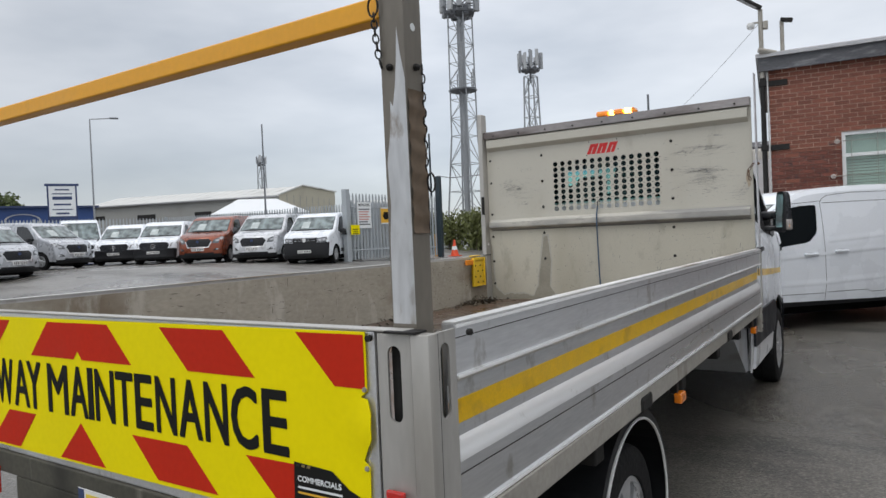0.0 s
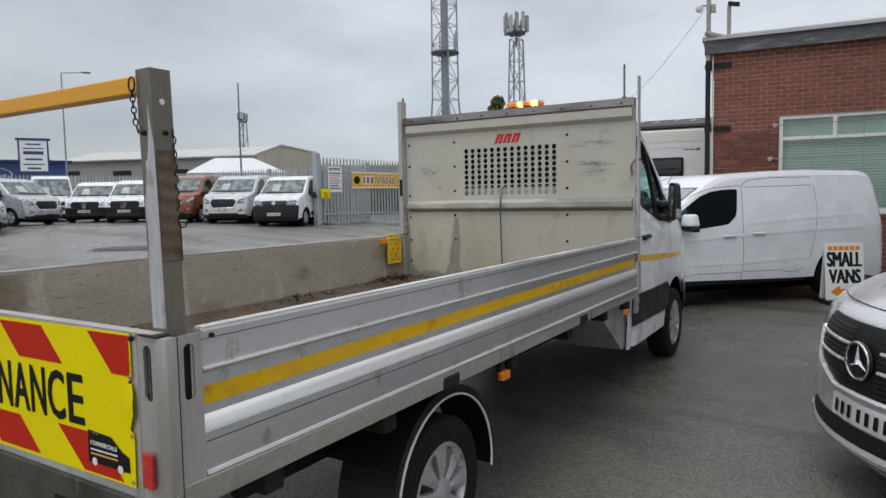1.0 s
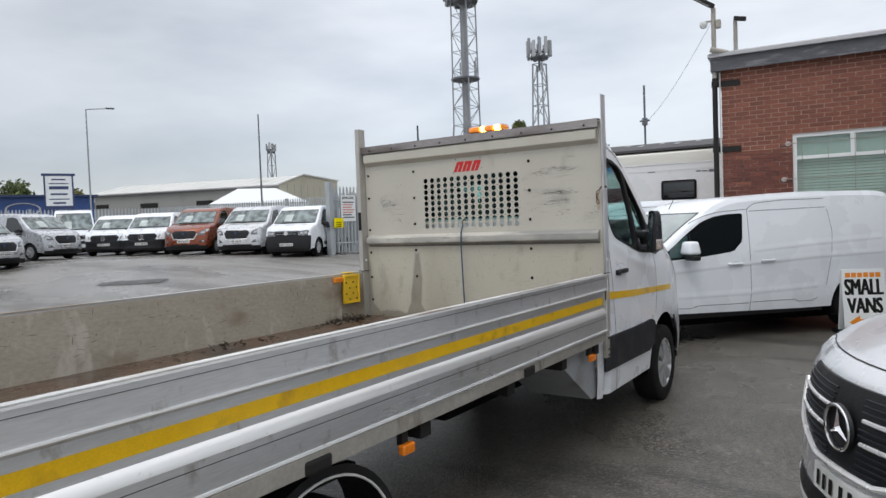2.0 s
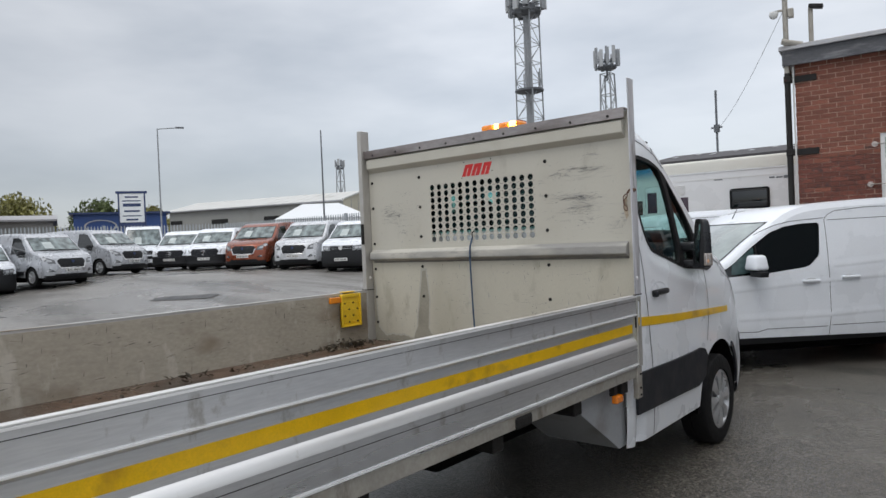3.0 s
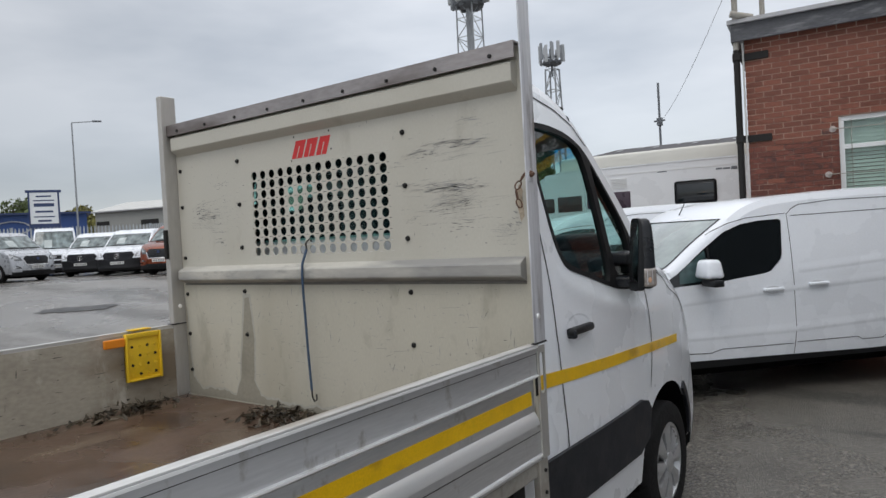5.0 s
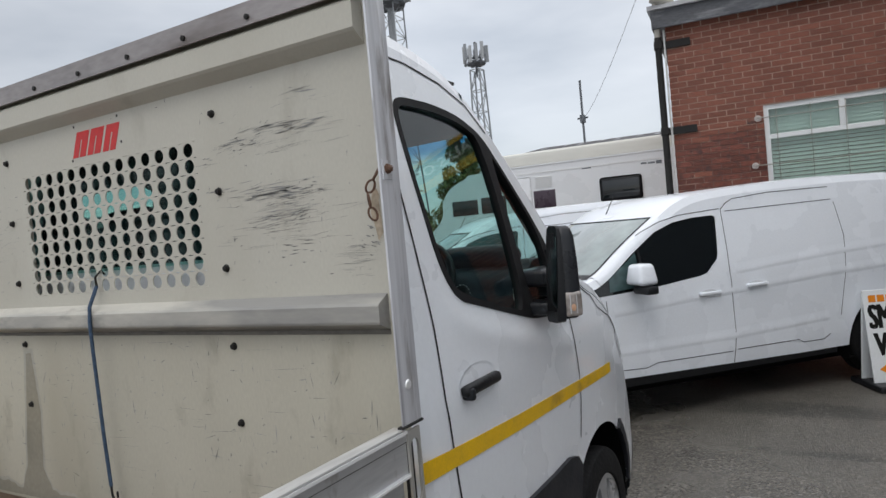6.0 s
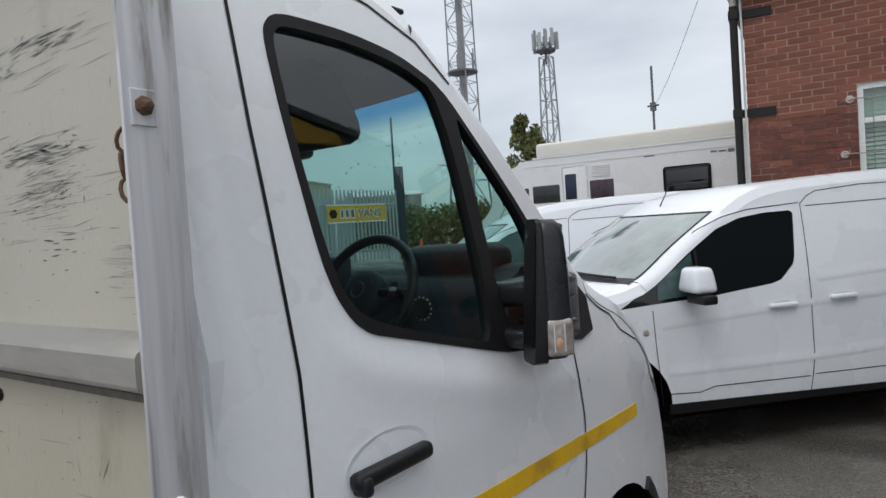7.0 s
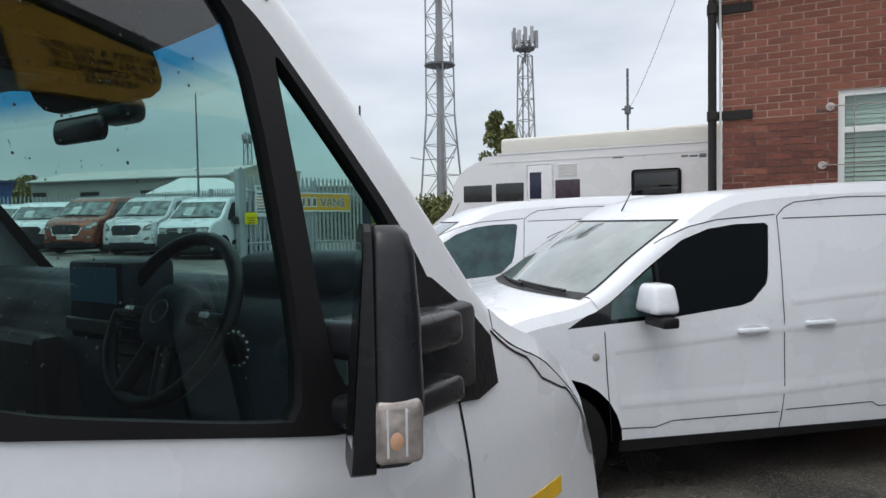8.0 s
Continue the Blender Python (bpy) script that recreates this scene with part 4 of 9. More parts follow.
CUSTOM = dict(
    contour=[(0.10, 0.22, 0.16), (0.02, 0.34, 0.20), (0.0, 0.52, 0.22), (0.01, 0.72, 0.24), (0.05, 0.92, 0.26), (0.14, 1.06, 0.26), (0.42, 1.18, 0.18), (0.80, 1.28, 0.14),
             (1.12, 1.53, 0.13), (1.46, 1.80, 0.12), (1.66, 1.90, 0.08), (2.1, 1.965, 0.02), (3.2, 1.99, 0), (4.4, 1.97, 0), (4.78, 1.90, 0), (4.90, 1.60, 0), (4.96, 1.0, 0), (4.97, 0.36, 0)],
    half=0.985, tumble=0.16, belt=1.05, height=1.98, nose=0.16, nose_len=0.9, r=0.07, marks=[5, 7, 9, 13],
    axles=(0.99, 3.92), R=0.335, bumper=BLACK_PLASTIC, bumper_top=0.36,
    windows=[[(1.30, 1.18), (1.34, 1.34), (1.72, 1.74), (1.95, 1.80), (2.28, 1.80), (2.30, 1.20)]],
    seams=[[(1.18, 0.40), (1.16, 1.1)], [(2.42, 0.40), (2.42, 1.80)], [(3.55, 0.62), (3.60, 1.82)], [(2.42, 1.38), (4.3, 1.38)]],
    handles=[(2.25, 1.08), (2.62, 1.08)], mirror=(1.42, 1.20), style="alloy",
    moulding=[(1.42, 0.42), (3.45, 0.42), (3.45, 0.56), (1.42, 0.56)], moulding_mat=BLACK_PLASTIC,
    grille=[(-0.42, 0.985), (-0.54, 0.87), (-0.43, 0.64), (0.43, 0.64), (0.54, 0.87), (0.42, 0.985)], grille_bars=[0.70, 0.77, 0.91], bar_mat=GREY_PLASTIC, bar_w=0.014, grille_edge=SATIN, badge=(0.875, 0.055, SIGN_BLUE),
    face=[([(0.56, 0.80), (0.60, 0.935), (0.86, 1.075), (0.945, 1.04), (0.925, 0.88), (0.76, 0.80)], LENS_SMOKE, "headlight"),
          ([(0.66, 0.875), (0.70, 0.935), (0.80, 0.965), (0.83, 0.90), (0.75, 0.865)], LENS, "lamp_reflector", 0.014), ([(0.80, 1.0), (0.88, 1.045), (0.925, 1.03), (0.915, 0.95), (0.86, 0.93)], LENS, "lamp_reflector", 0.014),
          ([(-0.64, 0.27), (0.64, 0.27), (0.60, 0.43), (-0.60, 0.43)], BLACK_PLASTIC, "lower_grille"), ([(-0.60, 0.335), (0.60, 0.335), (0.60, 0.352), (-0.60, 0.352)], GREY_PLASTIC, "intake_slat", 0.014),
          ([(-0.94, 0.235), (0.94, 0.235), (0.92, 0.285), (-0.92, 0.285)], BLACK_PLASTIC, "chin_strip", 0.010),
          ([(0.58, 0.50), (0.86, 0.52), (0.90, 0.65), (0.80, 0.63), (0.68, 0.59)], BLACK_PLASTIC, "fog_lamp_housing"), ([(0.70, 0.535), (0.78, 0.54), (0.79, 0.585), (0.71, 0.575)], LENS, "fog_lamp", 0.014)],
    plate=(-0.26, 0.26, 0.50, 0.61), mirror_mat=BLACK_PLASTIC, step=0.14)
TRANSPORTER = dict(
    CUSTOM,  contour=[(0.08, 0.22, 0.10), (0.01, 0.34, 0.14), (0.0, 0.55, 0.16), (0.02, 0.75, 0.17), (0.06, 0.98, 0.18), (0.15, 1.10, 0.18), (0.40, 1.19, 0.15), (0.70, 1.27, 0.13),
                     (1.02, 1.53, 0.12), (1.36, 1.80, 0.11), (1.56, 1.90, 0.08), (2.0, 1.96, 0.02), (3.1, 1.985, 0), (4.4, 1.975, 0), (4.74, 1.92, 0), (4.84, 1.60, 0), (4.89, 1.0, 0), (4.90, 0.36, 0)],
    half=0.95, tumble=0.13, bumper_top=0.78, nose=0.10, axles=(0.92, 3.92),
    windows=[[(1.22, 1.20), (1.28, 1.36), (1.62, 1.74), (1.85, 1.80), (2.16, 1.80), (2.18, 1.20)], [(2.34, 1.20), (2.34, 1.80), (3.36, 1.80), (3.36, 1.20)]],
    grille=[(-0.47, 0.985), (-0.47, 0.79), (0.47, 0.79), (0.47, 0.985)], grille_bars=[0.87, 0.955], bar_mat=CHROME, bar_w=0.010, grille_edge=None, badge=(0.90, 0.085, CHROME), style="steel",
    face=[([(0.48, 0.82), (0.48, 0.97), (0.80, 1.0), (0.88, 0.88), (0.78, 0.81)], LENS_SMOKE, "headlight"), ([(0.53, 0.85), (0.53, 0.94), (0.64, 0.945), (0.65, 0.85)], LENS, "lamp_reflector", 0.014), ([(0.68, 0.85), (0.67, 0.945), (0.77, 0.955), (0.80, 0.88)], LENS, "lamp_reflector", 0.014), ([(-0.46, 0.56), (0.46, 0.56), (0.50, 0.72), (-0.50, 0.72)], BLACK_PLASTIC, "lower_grille")],
    plate=(-0.26, 0.26, 0.42, 0.53))
VITO = dict(
    CUSTOM, contour=[(0.07, 0.20, 0.18), (-0.025, 0.29, 0.22), (-0.008, 0.43, 0.24), (0.012, 0.68, 0.24), (0.05, 0.88, 0.26), (0.15, 1.00, 0.26), (0.50, 1.12, 0.18), (0.90, 1.20, 0.14),
                     (1.25, 1.46, 0.13), (1.60, 1.70, 0.12), (1.80, 1.81, 0.08), (2.2, 1.885, 0.02), (3.2, 1.91, 0), (4.5, 1.89, 0), (4.9, 1.82, 0), (5.04, 1.55, 0), (5.12, 1.0, 0), (5.14, 0.36, 0)],
    half=0.965, tumble=0.15, height=1.9, axles=(0.92, 4.12), r=0.08,
    windows=[[(1.42, 1.10), (1.46, 1.25), (1.85, 1.66), (2.08, 1.72), (2.40, 1.72), (2.42, 1.12)]],
    seams=[[(1.30, 0.40), (1.26, 1.05)], [(2.54, 0.40), (2.54, 1.72)], [(3.70, 0.62), (3.75, 1.74)]], handles=[(2.36, 1.0), (2.75, 1.0)], mirror=(1.55, 1.12),
    grille=[(-0.52, 0.945), (-0.62, 0.84), (-0.54, 0.67), (-0.22, 0.585), (0.22, 0.585), (0.54, 0.67), (0.62, 0.84), (0.52, 0.945)], grille_bars=[0.735, 0.83], bar_w=0.020, bar_fill=0.93, bar_gap=0.13,
    bar_mat=SATIN, grille_edge=SATIN, badge=(0.768, 0.102, CHROME), star=True, bumper=None, bumper_top=0.26,
    face=[([(0.64, 0.74), (0.68, 0.88), (0.90, 1.0), (0.92, 0.90), (0.84, 0.76)], LENS, "headlight"),
          ([(-0.66, 0.335), (0.66, 0.335), (0.74, 0.37), (0.62, 0.415), (-0.62, 0.415), (-0.74, 0.37)], BLACK_PLASTIC, "lower_grille"),
          ([(-0.66, 0.36), (0.66, 0.36), (0.66, 0.366), (-0.66, 0.366)], GREY_PLASTIC, "intake_slat"), ([(-0.66, 0.386), (0.66, 0.386), (0.66, 0.392), (-0.66, 0.392)], GREY_PLASTIC, "intake_slat"),
          # chrome lip in white, its bright reflection painted on
          ([(-0.80, 0.300), (0.80, 0.300), (0.80, 0.330), (-0.80, 0.330)], PLATE_WHITE, "bright_lip")],
    plate=(-0.275, 0.235, 0.428, 0.545), slats=[0.62, 0.645, 0.67, 0.695, 0.765, 0.79, 0.86, 0.885, 0.91])
VITO_WORK = dict(VITO, bumper=BLACK_PLASTIC, bumper_top=0.68, grille_mat=GREY_PLASTIC, bar_mat=GREY_PLASTIC, grille_edge=GREY_PLASTIC,
                 windows=VITO["windows"], face=VITO["face"][:2], badge=(0.768, 0.10, GREY_PLASTIC), plate=(-0.26, 0.26, 0.45, 0.56))
CONNECT = dict(
    contour=[(0.12, 0.20, 0.16), (0.02, 0.32, 0.20), (0.0, 0.48, 0.22), (0.02, 0.66, 0.24), (0.07, 0.84, 0.26), (0.18, 0.96, 0.26), (0.55, 1.08, 0.20), (0.98, 1.16, 0.14),
             (1.34, 1.40, 0.13), (1.70, 1.62, 0.12), (1.95, 1.735, 0.09), (2.35, 1.80, 0.02), (3.2, 1.84, 0), (4.2, 1.84, 0), (4.62, 1.79, 0), (4.74, 1.50, 0), (4.80, 0.95, 0), (4.82, 0.34, 0)],
    half=0.918, tumble=0.17, belt=1.0, height=1.84, nose=0.14, nose_len=0.9, r=0.075, marks=[5, 7, 9, 13],
    axles=(0.92, 3.98), R=0.325, bumper_top=0.42, sill=0.27, step=0.09,
    windows=[[(0.98, 1.005), (1.21, 1.145), (1.40, 1.275), (1.57, 1.39), (1.74, 1.485), (1.93, 1.55), (2.12, 1.575), (2.33, 1.58), (2.35, 1.56), (2.30, 1.26), (2.28, 1.21), (2.17, 1.11), (2.10, 1.09), (1.63, 1.04), (1.22, 1.02)]],
    seams=[[(1.25, 0.34), (1.22, 0.70), (1.205, 0.98)], [(1.56, 1.470), (1.61, 1.495), (1.80, 1.565), (2.0, 1.605), (2.41, 1.63)], [(2.36, 0.32), (2.39, 0.57), (2.385, 0.85), (2.385, 1.10), (2.42, 1.62)],
           [(2.42, 1.62), (2.48, 1.67), (2.56, 1.705), (2.94, 1.735), (3.60, 1.74)], [(2.46, 1.605), (3.60, 1.625)], [(3.50, 0.60), (3.58, 0.95), (3.64, 1.3), (3.62, 1.60)],
           [(1.31, 0.415), (1.52, 0.405), (1.63, 0.435), (2.35, 0.43)], [(2.40, 0.44), (3.03, 0.44), (3.08, 0.41), (3.30, 0.41), (3.37, 0.45)]],
    creases=[[(1.27, 0.87), (2.04, 0.92), (2.57, 0.945), (3.40, 0.985), (4.4, 1.01)], [(2.44, 1.10), (3.42, 1.16), (4.4, 1.20)], [(1.30, 0.555), (2.36, 0.56), (3.37, 0.60)]],
    handles=[(2.16, 0.94), (2.63, 0.965)], mirror=(1.47, 1.15), quarter=[(1.25, 1.045), (1.26, 1.145), (1.40, 1.245), (1.53, 1.335), (1.54, 1.06)], divider=[(1.56, 1.37), (1.57, 1.045)], rocker=[(1.30, 0.275), (3.44, 0.275), (3.44, 0.315), (1.30, 0.345)], side_badge=(1.15, 0.84),
    grille=[(-0.42, 0.86), (-0.50, 0.78), (-0.40, 0.64), (0.40, 0.64), (0.50, 0.78), (0.42, 0.86)], grille_bars=[0.70, 0.75, 0.81], bar_mat=CHROME, bar_w=0.012, badge=(0.80, 0.05, SIGN_BLUE),
    face=[([(0.52, 0.74), (0.58, 0.84), (0.80, 0.96), (0.82, 0.86), (0.76, 0.76)], LENS, "headlight"), ([(-0.50, 0.28), (0.50, 0.28), (0.58, 0.42), (-0.58, 0.42)], BLACK_PLASTIC, "lower_grille")],
    plate=(-0.26, 0.26, 0.48, 0.59), aerial=True, screen_mat=SCREEN_PALE)


def spot(x, y, heading, dz=0.0):
    """A van's pose: its nose at x, y; heading in degrees, 0 along +y, turning left."""
    return pose(x, y, ground_z(x, y) + dz, 0, 0, heading)

# ---------- the dropside truck ----------
truck = thing("dropside_truck", "white cab dropside truck with alloy sides and yellow chevron tailgate", "truck")
CX, NOSE = -1.135, 2.56
TR = Matrix.Translation((CX, NOSE, 0))
SP = Shell([(0.12, 0.22, 0.20), (0.02, 0.32, 0.22), (0.0, 0.52, 0.24), (0.01, 0.74, 0.26), (0.06, 0.97, 0.30), (0.16, 1.165, 0.32), (0.50, 1.375, 0.26), (0.88, 1.495, 0.13),
            (1.135, 1.78, 0.12), (1.40, 2.07, 0.11), (1.60, 2.24, 0.09), (1.85, 2.325, 0.04), (2.15, 2.37, 0.0), (2.44, 2.375, 0.0)],
           1.06, 0.175, 1.2, 2.2, 0.10, 0.95, 0.06, [5, 7, 10, 13], 1.25)
k1, k2, k3, k4 = SP.marks


def tpart(name, bm, material, parent=truck, label="", smooth=False):
    return part(name, moved(bm, TR), material, parent, label, smooth)


tpart("bumper", SP.strip(0, 8, -1, 1, 0.01), GREY_PLASTIC, smooth=40)
tpart("nose_panel", SP.strip(8, k1, -1, 1), WHITE, smooth=40)
tpart("bonnet", SP.strip(k1, k2, -1, 1, 0.004), WHITE, smooth=40)
tpart("screen_surround", merged([SP.strip(k2, k2 + 0.3, -1, 1), SP.strip(k3 - 0.3, k3, -1, 1), SP.strip(k2 + 0.3, k3 - 0.3, -1, -0.80, nq=6), SP.strip(k2 + 0.3, k3 - 0.3, 0.80, 1, nq=6)]), WHITE, smooth=40)
tpart("windscreen", SP.strip(k2 + 0.3, k3 - 0.3, -0.80, 0.80), CAB_GLASS, smooth=40)
tpart("screen_edge", merged([SP.strip(k2 + 0.3, k2 + 0.7, -0.8, 0.8, -0.006), SP.strip(k2 + 0.3, k3 - 0.3, -0.80, -0.74, -0.006, nq=3), SP.strip(k2 + 0.3, k3 - 0.3, 0.74, 0.80, -0.006, nq=3)]), RUBBER_SEAL, smooth=40)
TINT = glass("blue_tint_band", (0.10, 0.42, 0.80), 0.9)
tN, tL = TINT.node_tree.nodes, TINT.node_tree.links
t_co, t_sep, t_map, t_mix = (tN.new("ShaderNode" + k) for k in ("TexCoord", "SeparateXYZ", "MapRange", "Mix"))
t_mix.data_type = "RGBA"
t_mix.inputs["A"].default_value, t_mix.inputs["B"].default_value = (0.97, 0.98, 0.98, 1), (0.09, 0.40, 0.74, 1)
t_map.inputs["From Min"].default_value, t_map.inputs["From Max"].default_value = SP.top(35.1, 0).z, SP.top(35.9, 0).z
tL.new(t_co.outputs["Object"], t_sep.inputs[0])
tL.new(t_sep.outputs["Z"], t_map.inputs[0])
tL.new(t_map.outputs[0], t_mix.inputs["Factor"])
tL.new(t_mix.outputs["Result"], tN["Transparent BSDF"].inputs[0])
tpart("screen_tint_band", SP.strip(35.0, 36.7, -0.74, 0.74, -0.008, nk=8), TINT, smooth=40)
tpart("header_lining", SP.strip(36.6, k3 + 0.5, -0.80, 0.80, -0.03), LINER, smooth=40)
tpart("roof", SP.strip(k3, k4, -1, 1, nk=10), WHITE, smooth=40)
tpart("roof_lining", SP.strip(k3 + 0.4, k4, -0.94, 0.94, -0.05, nk=10), LINER, smooth=40)


def D(poly):
    """From y, z on the truck to lengths behind its nose."""
    return [(NOSE - y, z) for y, z in poly]


rim = SP.rim_line(0, len(SP.line) - 1)
door_open = D([(0.353, 2.06), (0.359, 2.102), (0.385, 2.131), (0.43, 2.14), (0.60, 2.14), (0.77, 2.118), (0.92, 2.058), (1.05, 1.905), (1.19, 1.735), (1.275, 1.61), (1.315, 1.50), (1.32, 1.36), (1.25, 1.335),
               (1.0, 1.352), (0.9, 1.375), (0.55, 1.468), (0.480, 1.486), (0.436, 1.516), (0.402, 1.57), (0.379, 1.65), (0.357, 1.9)])
pane_door = D([(0.373, 2.05), (0.379, 2.090), (0.402, 2.110), (0.445, 2.113), (0.60, 2.112), (0.77, 2.09), (0.905, 2.035), (0.925, 1.393), (0.80, 1.42), (0.56, 1.488), (0.505, 1.508), (0.455, 1.532), (0.421, 1.582), (0.397, 1.67), (0.375, 1.9)])
pane_quarter = D([(0.960, 1.95), (0.962, 1.975), (0.975, 1.968), (1.09, 1.825), (1.18, 1.71), (1.22, 1.62), (1.228, 1.37), (0.98, 1.378)])


def eased(poly):
    """Round a polygon's corners by cutting them twice."""
    for _ in range(2):
        poly = [q for a, b in zip(poly, poly[1:] + poly[:1]) for q in ((a[0] * 0.8 + b[0] * 0.2, a[1] * 0.8 + b[1] * 0.2), (a[0] * 0.2 + b[0] * 0.8, a[1] * 0.2 + b[1] * 0.8))]
    return poly


door_open, pane_door, pane_quarter = eased(door_open), eased(pane_door), eased(pane_quarter)
front_x = rim[0][0]
arch_c, arch_r = NOSE - 1.60, 0.435
arc = [(arch_c + arch_r * math.cos(math.pi * i / 18), 0.36 + 0.41 * math.sin(math.pi * i / 18)) for i in range(19)]
tail_d = NOSE - 0.06
clad_low, clad_top = 0.52, 0.765
outline = rim + [(tail_d, rim[-1][1]), (tail_d, 0.80), (NOSE + 0.07, 0.78), (NOSE + 0.08, 0.36), (NOSE - 0.02, 0.34)] + [(arc[0][0], 0.34)] + arc[1:-1] + [(arc[-1][0], 0.34), (front_x, 0.34)]
for sg in (1, -1):
    f = SP.side(sg)
    dip = lambda d: -0.046 * math.exp(-((NOSE - d - 0.118) / 0.036) ** 2)
    ease = lambda v: max(0.0, min(1.0, v)) ** 2 * (3 - 2 * max(0.0, min(1.0, v)))

    def ledge(d, z):
        """The soft crease that runs below the door window."""
        y = NOSE - d
        o = z - float(np.interp(y, (0.37, 0.42, 0.50, 0.63, 0.80, 0.98, 1.2, 1.35), (1.496, 1.445, 1.408, 1.367, 1.319, 1.276, 1.241, 1.231)))
        return 0.010 * ease((y - 0.33) / 0.08) * ease((1.34 - y) / 0.07) * math.exp(-(o / (0.028 if o > 0 else 0.055)) ** 2)

    side = tpart("cab_side", sheet(outline, [door_open], 0.024, lambda d, z, t, f=f: f(d, z, dip(d) + ledge(d, z))), WHITE, smooth=50)
    tpart("window_frame", sheet(door_open, [pane_door, pane_quarter], 0.03, lambda d, z, t, f=f: f(d, z, 0.004 + t), 0.03), RUBBER_SEAL, side, smooth=50)
    tpart("door_glass", sheet(pane_door, [], 0.12, lambda d, z, t, f=f: f(d, z, -0.012)), DOOR_GLASS, side, smooth=50)
    tpart("quarter_glass", sheet(pane_quarter, [], 0.12, lambda d, z, t, f=f: f(d, z, -0.012)), DOOR_GLASS, side, smooth=50)
    # gaps round the door
    tpart("door_gap", ribbon(bmesh.new(), resample(D([(0.285, 2.27), (0.275, 1.9), (0.278, 1.45), (0.262, 1.24), (0.29, 1.0), (0.315, 0.83), (0.32, 0.35)]), 0.05, False), 0.008, f), RUBBER_SEAL, side)
    tpart("door_gap", ribbon(bmesh.new(), resample(D([(1.335, 1.33), (1.352, 1.2), (1.375, 1.08), (1.37, 0.95), (1.33, 0.80)]), 0.05, False), 0.008, f), RUBBER_SEAL, side)
    tpart("door_gap", ribbon(bmesh.new(), resample(D([(0.285, 2.27), (0.5, 2.262), (0.70, 2.225), (0.86, 2.165), (0.97, 2.07)]), 0.05, False), 0.007, f), RUBBER_SEAL, side)
    # dark cladding along the door and rear corner
    clad = D([(0.05, 0.53), (0.05, 0.775), (0.62, 0.765), (1.0, 0.765), (1.16, 0.77), (1.24, 0.75), (1.285, 0.70), (1.235, 0.56), (1.10, 0.51), (0.6, 0.52)])
    tpart("side_cladding", sheet(clad, [], 0.07, lambda d, z, t, f=f: f(d, z, 0.018 + t), 0.016), GREY_PLASTIC, side, smooth=40)
    # arch lip round the front of the wheel
    lip = [(arch_c + (arch_r + w) * math.cos(a), 0.36 + (0.41 + w) * math.sin(a)) for w, ang in ((0.0, range(0, 6)), (0.05, range(5, -1, -1))) for a in [math.pi * (1 - i / 18) for i in ang]]
    tpart("arch_moulding", sheet(lip, [], 0.05, lambda d, z, t, f=f: f(d, z, 0.014 + t), 0.014), GREY_PLASTIC, side, smooth=40)
    tape_y = [(0.10, 1.108, 1.052), (0.42, 1.084, 1.03), (0.75, 1.063, 1.01), (1.36, 1.034, 0.984), (1.83, 1.012, 0.966)]
    tape = D([(y, a) for y, a, b in tape_y] + [(y, b) for y, a, b in tape_y[::-1]])
    tpart("yellow_stripe", sheet(tape, [], 0.10, lambda d, z, t, f=f: f(d, z, 0.0035 + t), 0.002), YELLOW_TAPE, side, "yellow reflective stripe along the door", smooth=40)
    # handle: a shallow white dish with a black lever over it
    dish = [(NOSE - 0.47 + 0.125 * math.cos(a), 1.245 + 0.055 * math.sin(a)) for a in [2 * math.pi * i / 20 for i in range(20)]]
    tpart("handle_dish", sheet(dish, [], 0.04, lambda d, z, t, f=f: f(d, z, 0.003 - 0.018 * max(0, 1 - ((d - NOSE + 0.47) / 0.12) ** 2 - ((z - 1.245) / 0.055) ** 2))), WHITE, side, smooth=60)
    bm = bmesh.new()
    box(bm, -0.115, 0.115, -0.018, 0.018, -0.018, 0.018, 0.015, 3)
    hd = part("door_handle", bm, BLACK_PLASTIC, side, "black door handle", smooth=50)
    hd.matrix_basis = TR @ Matrix.Translation(f(NOSE - 0.465, 1.235, 0.014)) @ pose(0, 0, 0, 90 - 5, 0, 90)
    tpart("lock_cap", moved(boxm(-0.02, 0.02, -0.012, 0.012, -0.018, 0.018, 0.008), Matrix.Translation(f(NOSE - 0.37, 1.226, 0.018))), GREY_PLASTIC, side, smooth=40)
    # mirror: tall housing, arm and sail
    bm = bmesh.new()
    rows = []
    for z, wd, fr, bk in ((-0.200, 0.080, 0.056, 0.050), (-0.185, 0.096, 0.076, 0.050), (-0.10, 0.10, 0.084, 0.050), (0.05, 0.098, 0.078, 0.048), (0.15, 0.092, 0.068, 0.044), (0.185, 0.080, 0.054, 0.040), (0.20, 0.055, 0.034, 0.030)):
        rows.append([bm.verts.new((wd * (abs(c) ** 0.55) * (1 if c >= 0 else -1), (fr if s >= 0 else bk) * (abs(s) ** 0.6) * (1 if s >= 0 else -1), z)) for c, s in
                     [(math.cos(2 * math.pi * i / 28), math.sin(2 * math.pi * i / 28)) for i in range(28)]])
    for a, b in zip(rows, rows[1:]):
        for i in range(28):
            bm.faces.new((a[i], a[(i + 1) % 28], b[(i + 1) % 28], b[i]))
    bm.faces.new(rows[0][::-1])
    bm.faces.new(rows[-1])
    turned = Matrix.Translation((sg * 1.199, 0.905 - NOSE, 1.532)) @ pose(0, 0, 0, 0, 0, -sg * 42) @ Matrix.Diagonal((0.49, 0.60, 0.81, 1))
    mir = tpart("mirror_housing", moved(bm, turned), MIRROR_SHELL, truck, "tall black door mirror", smooth=50)
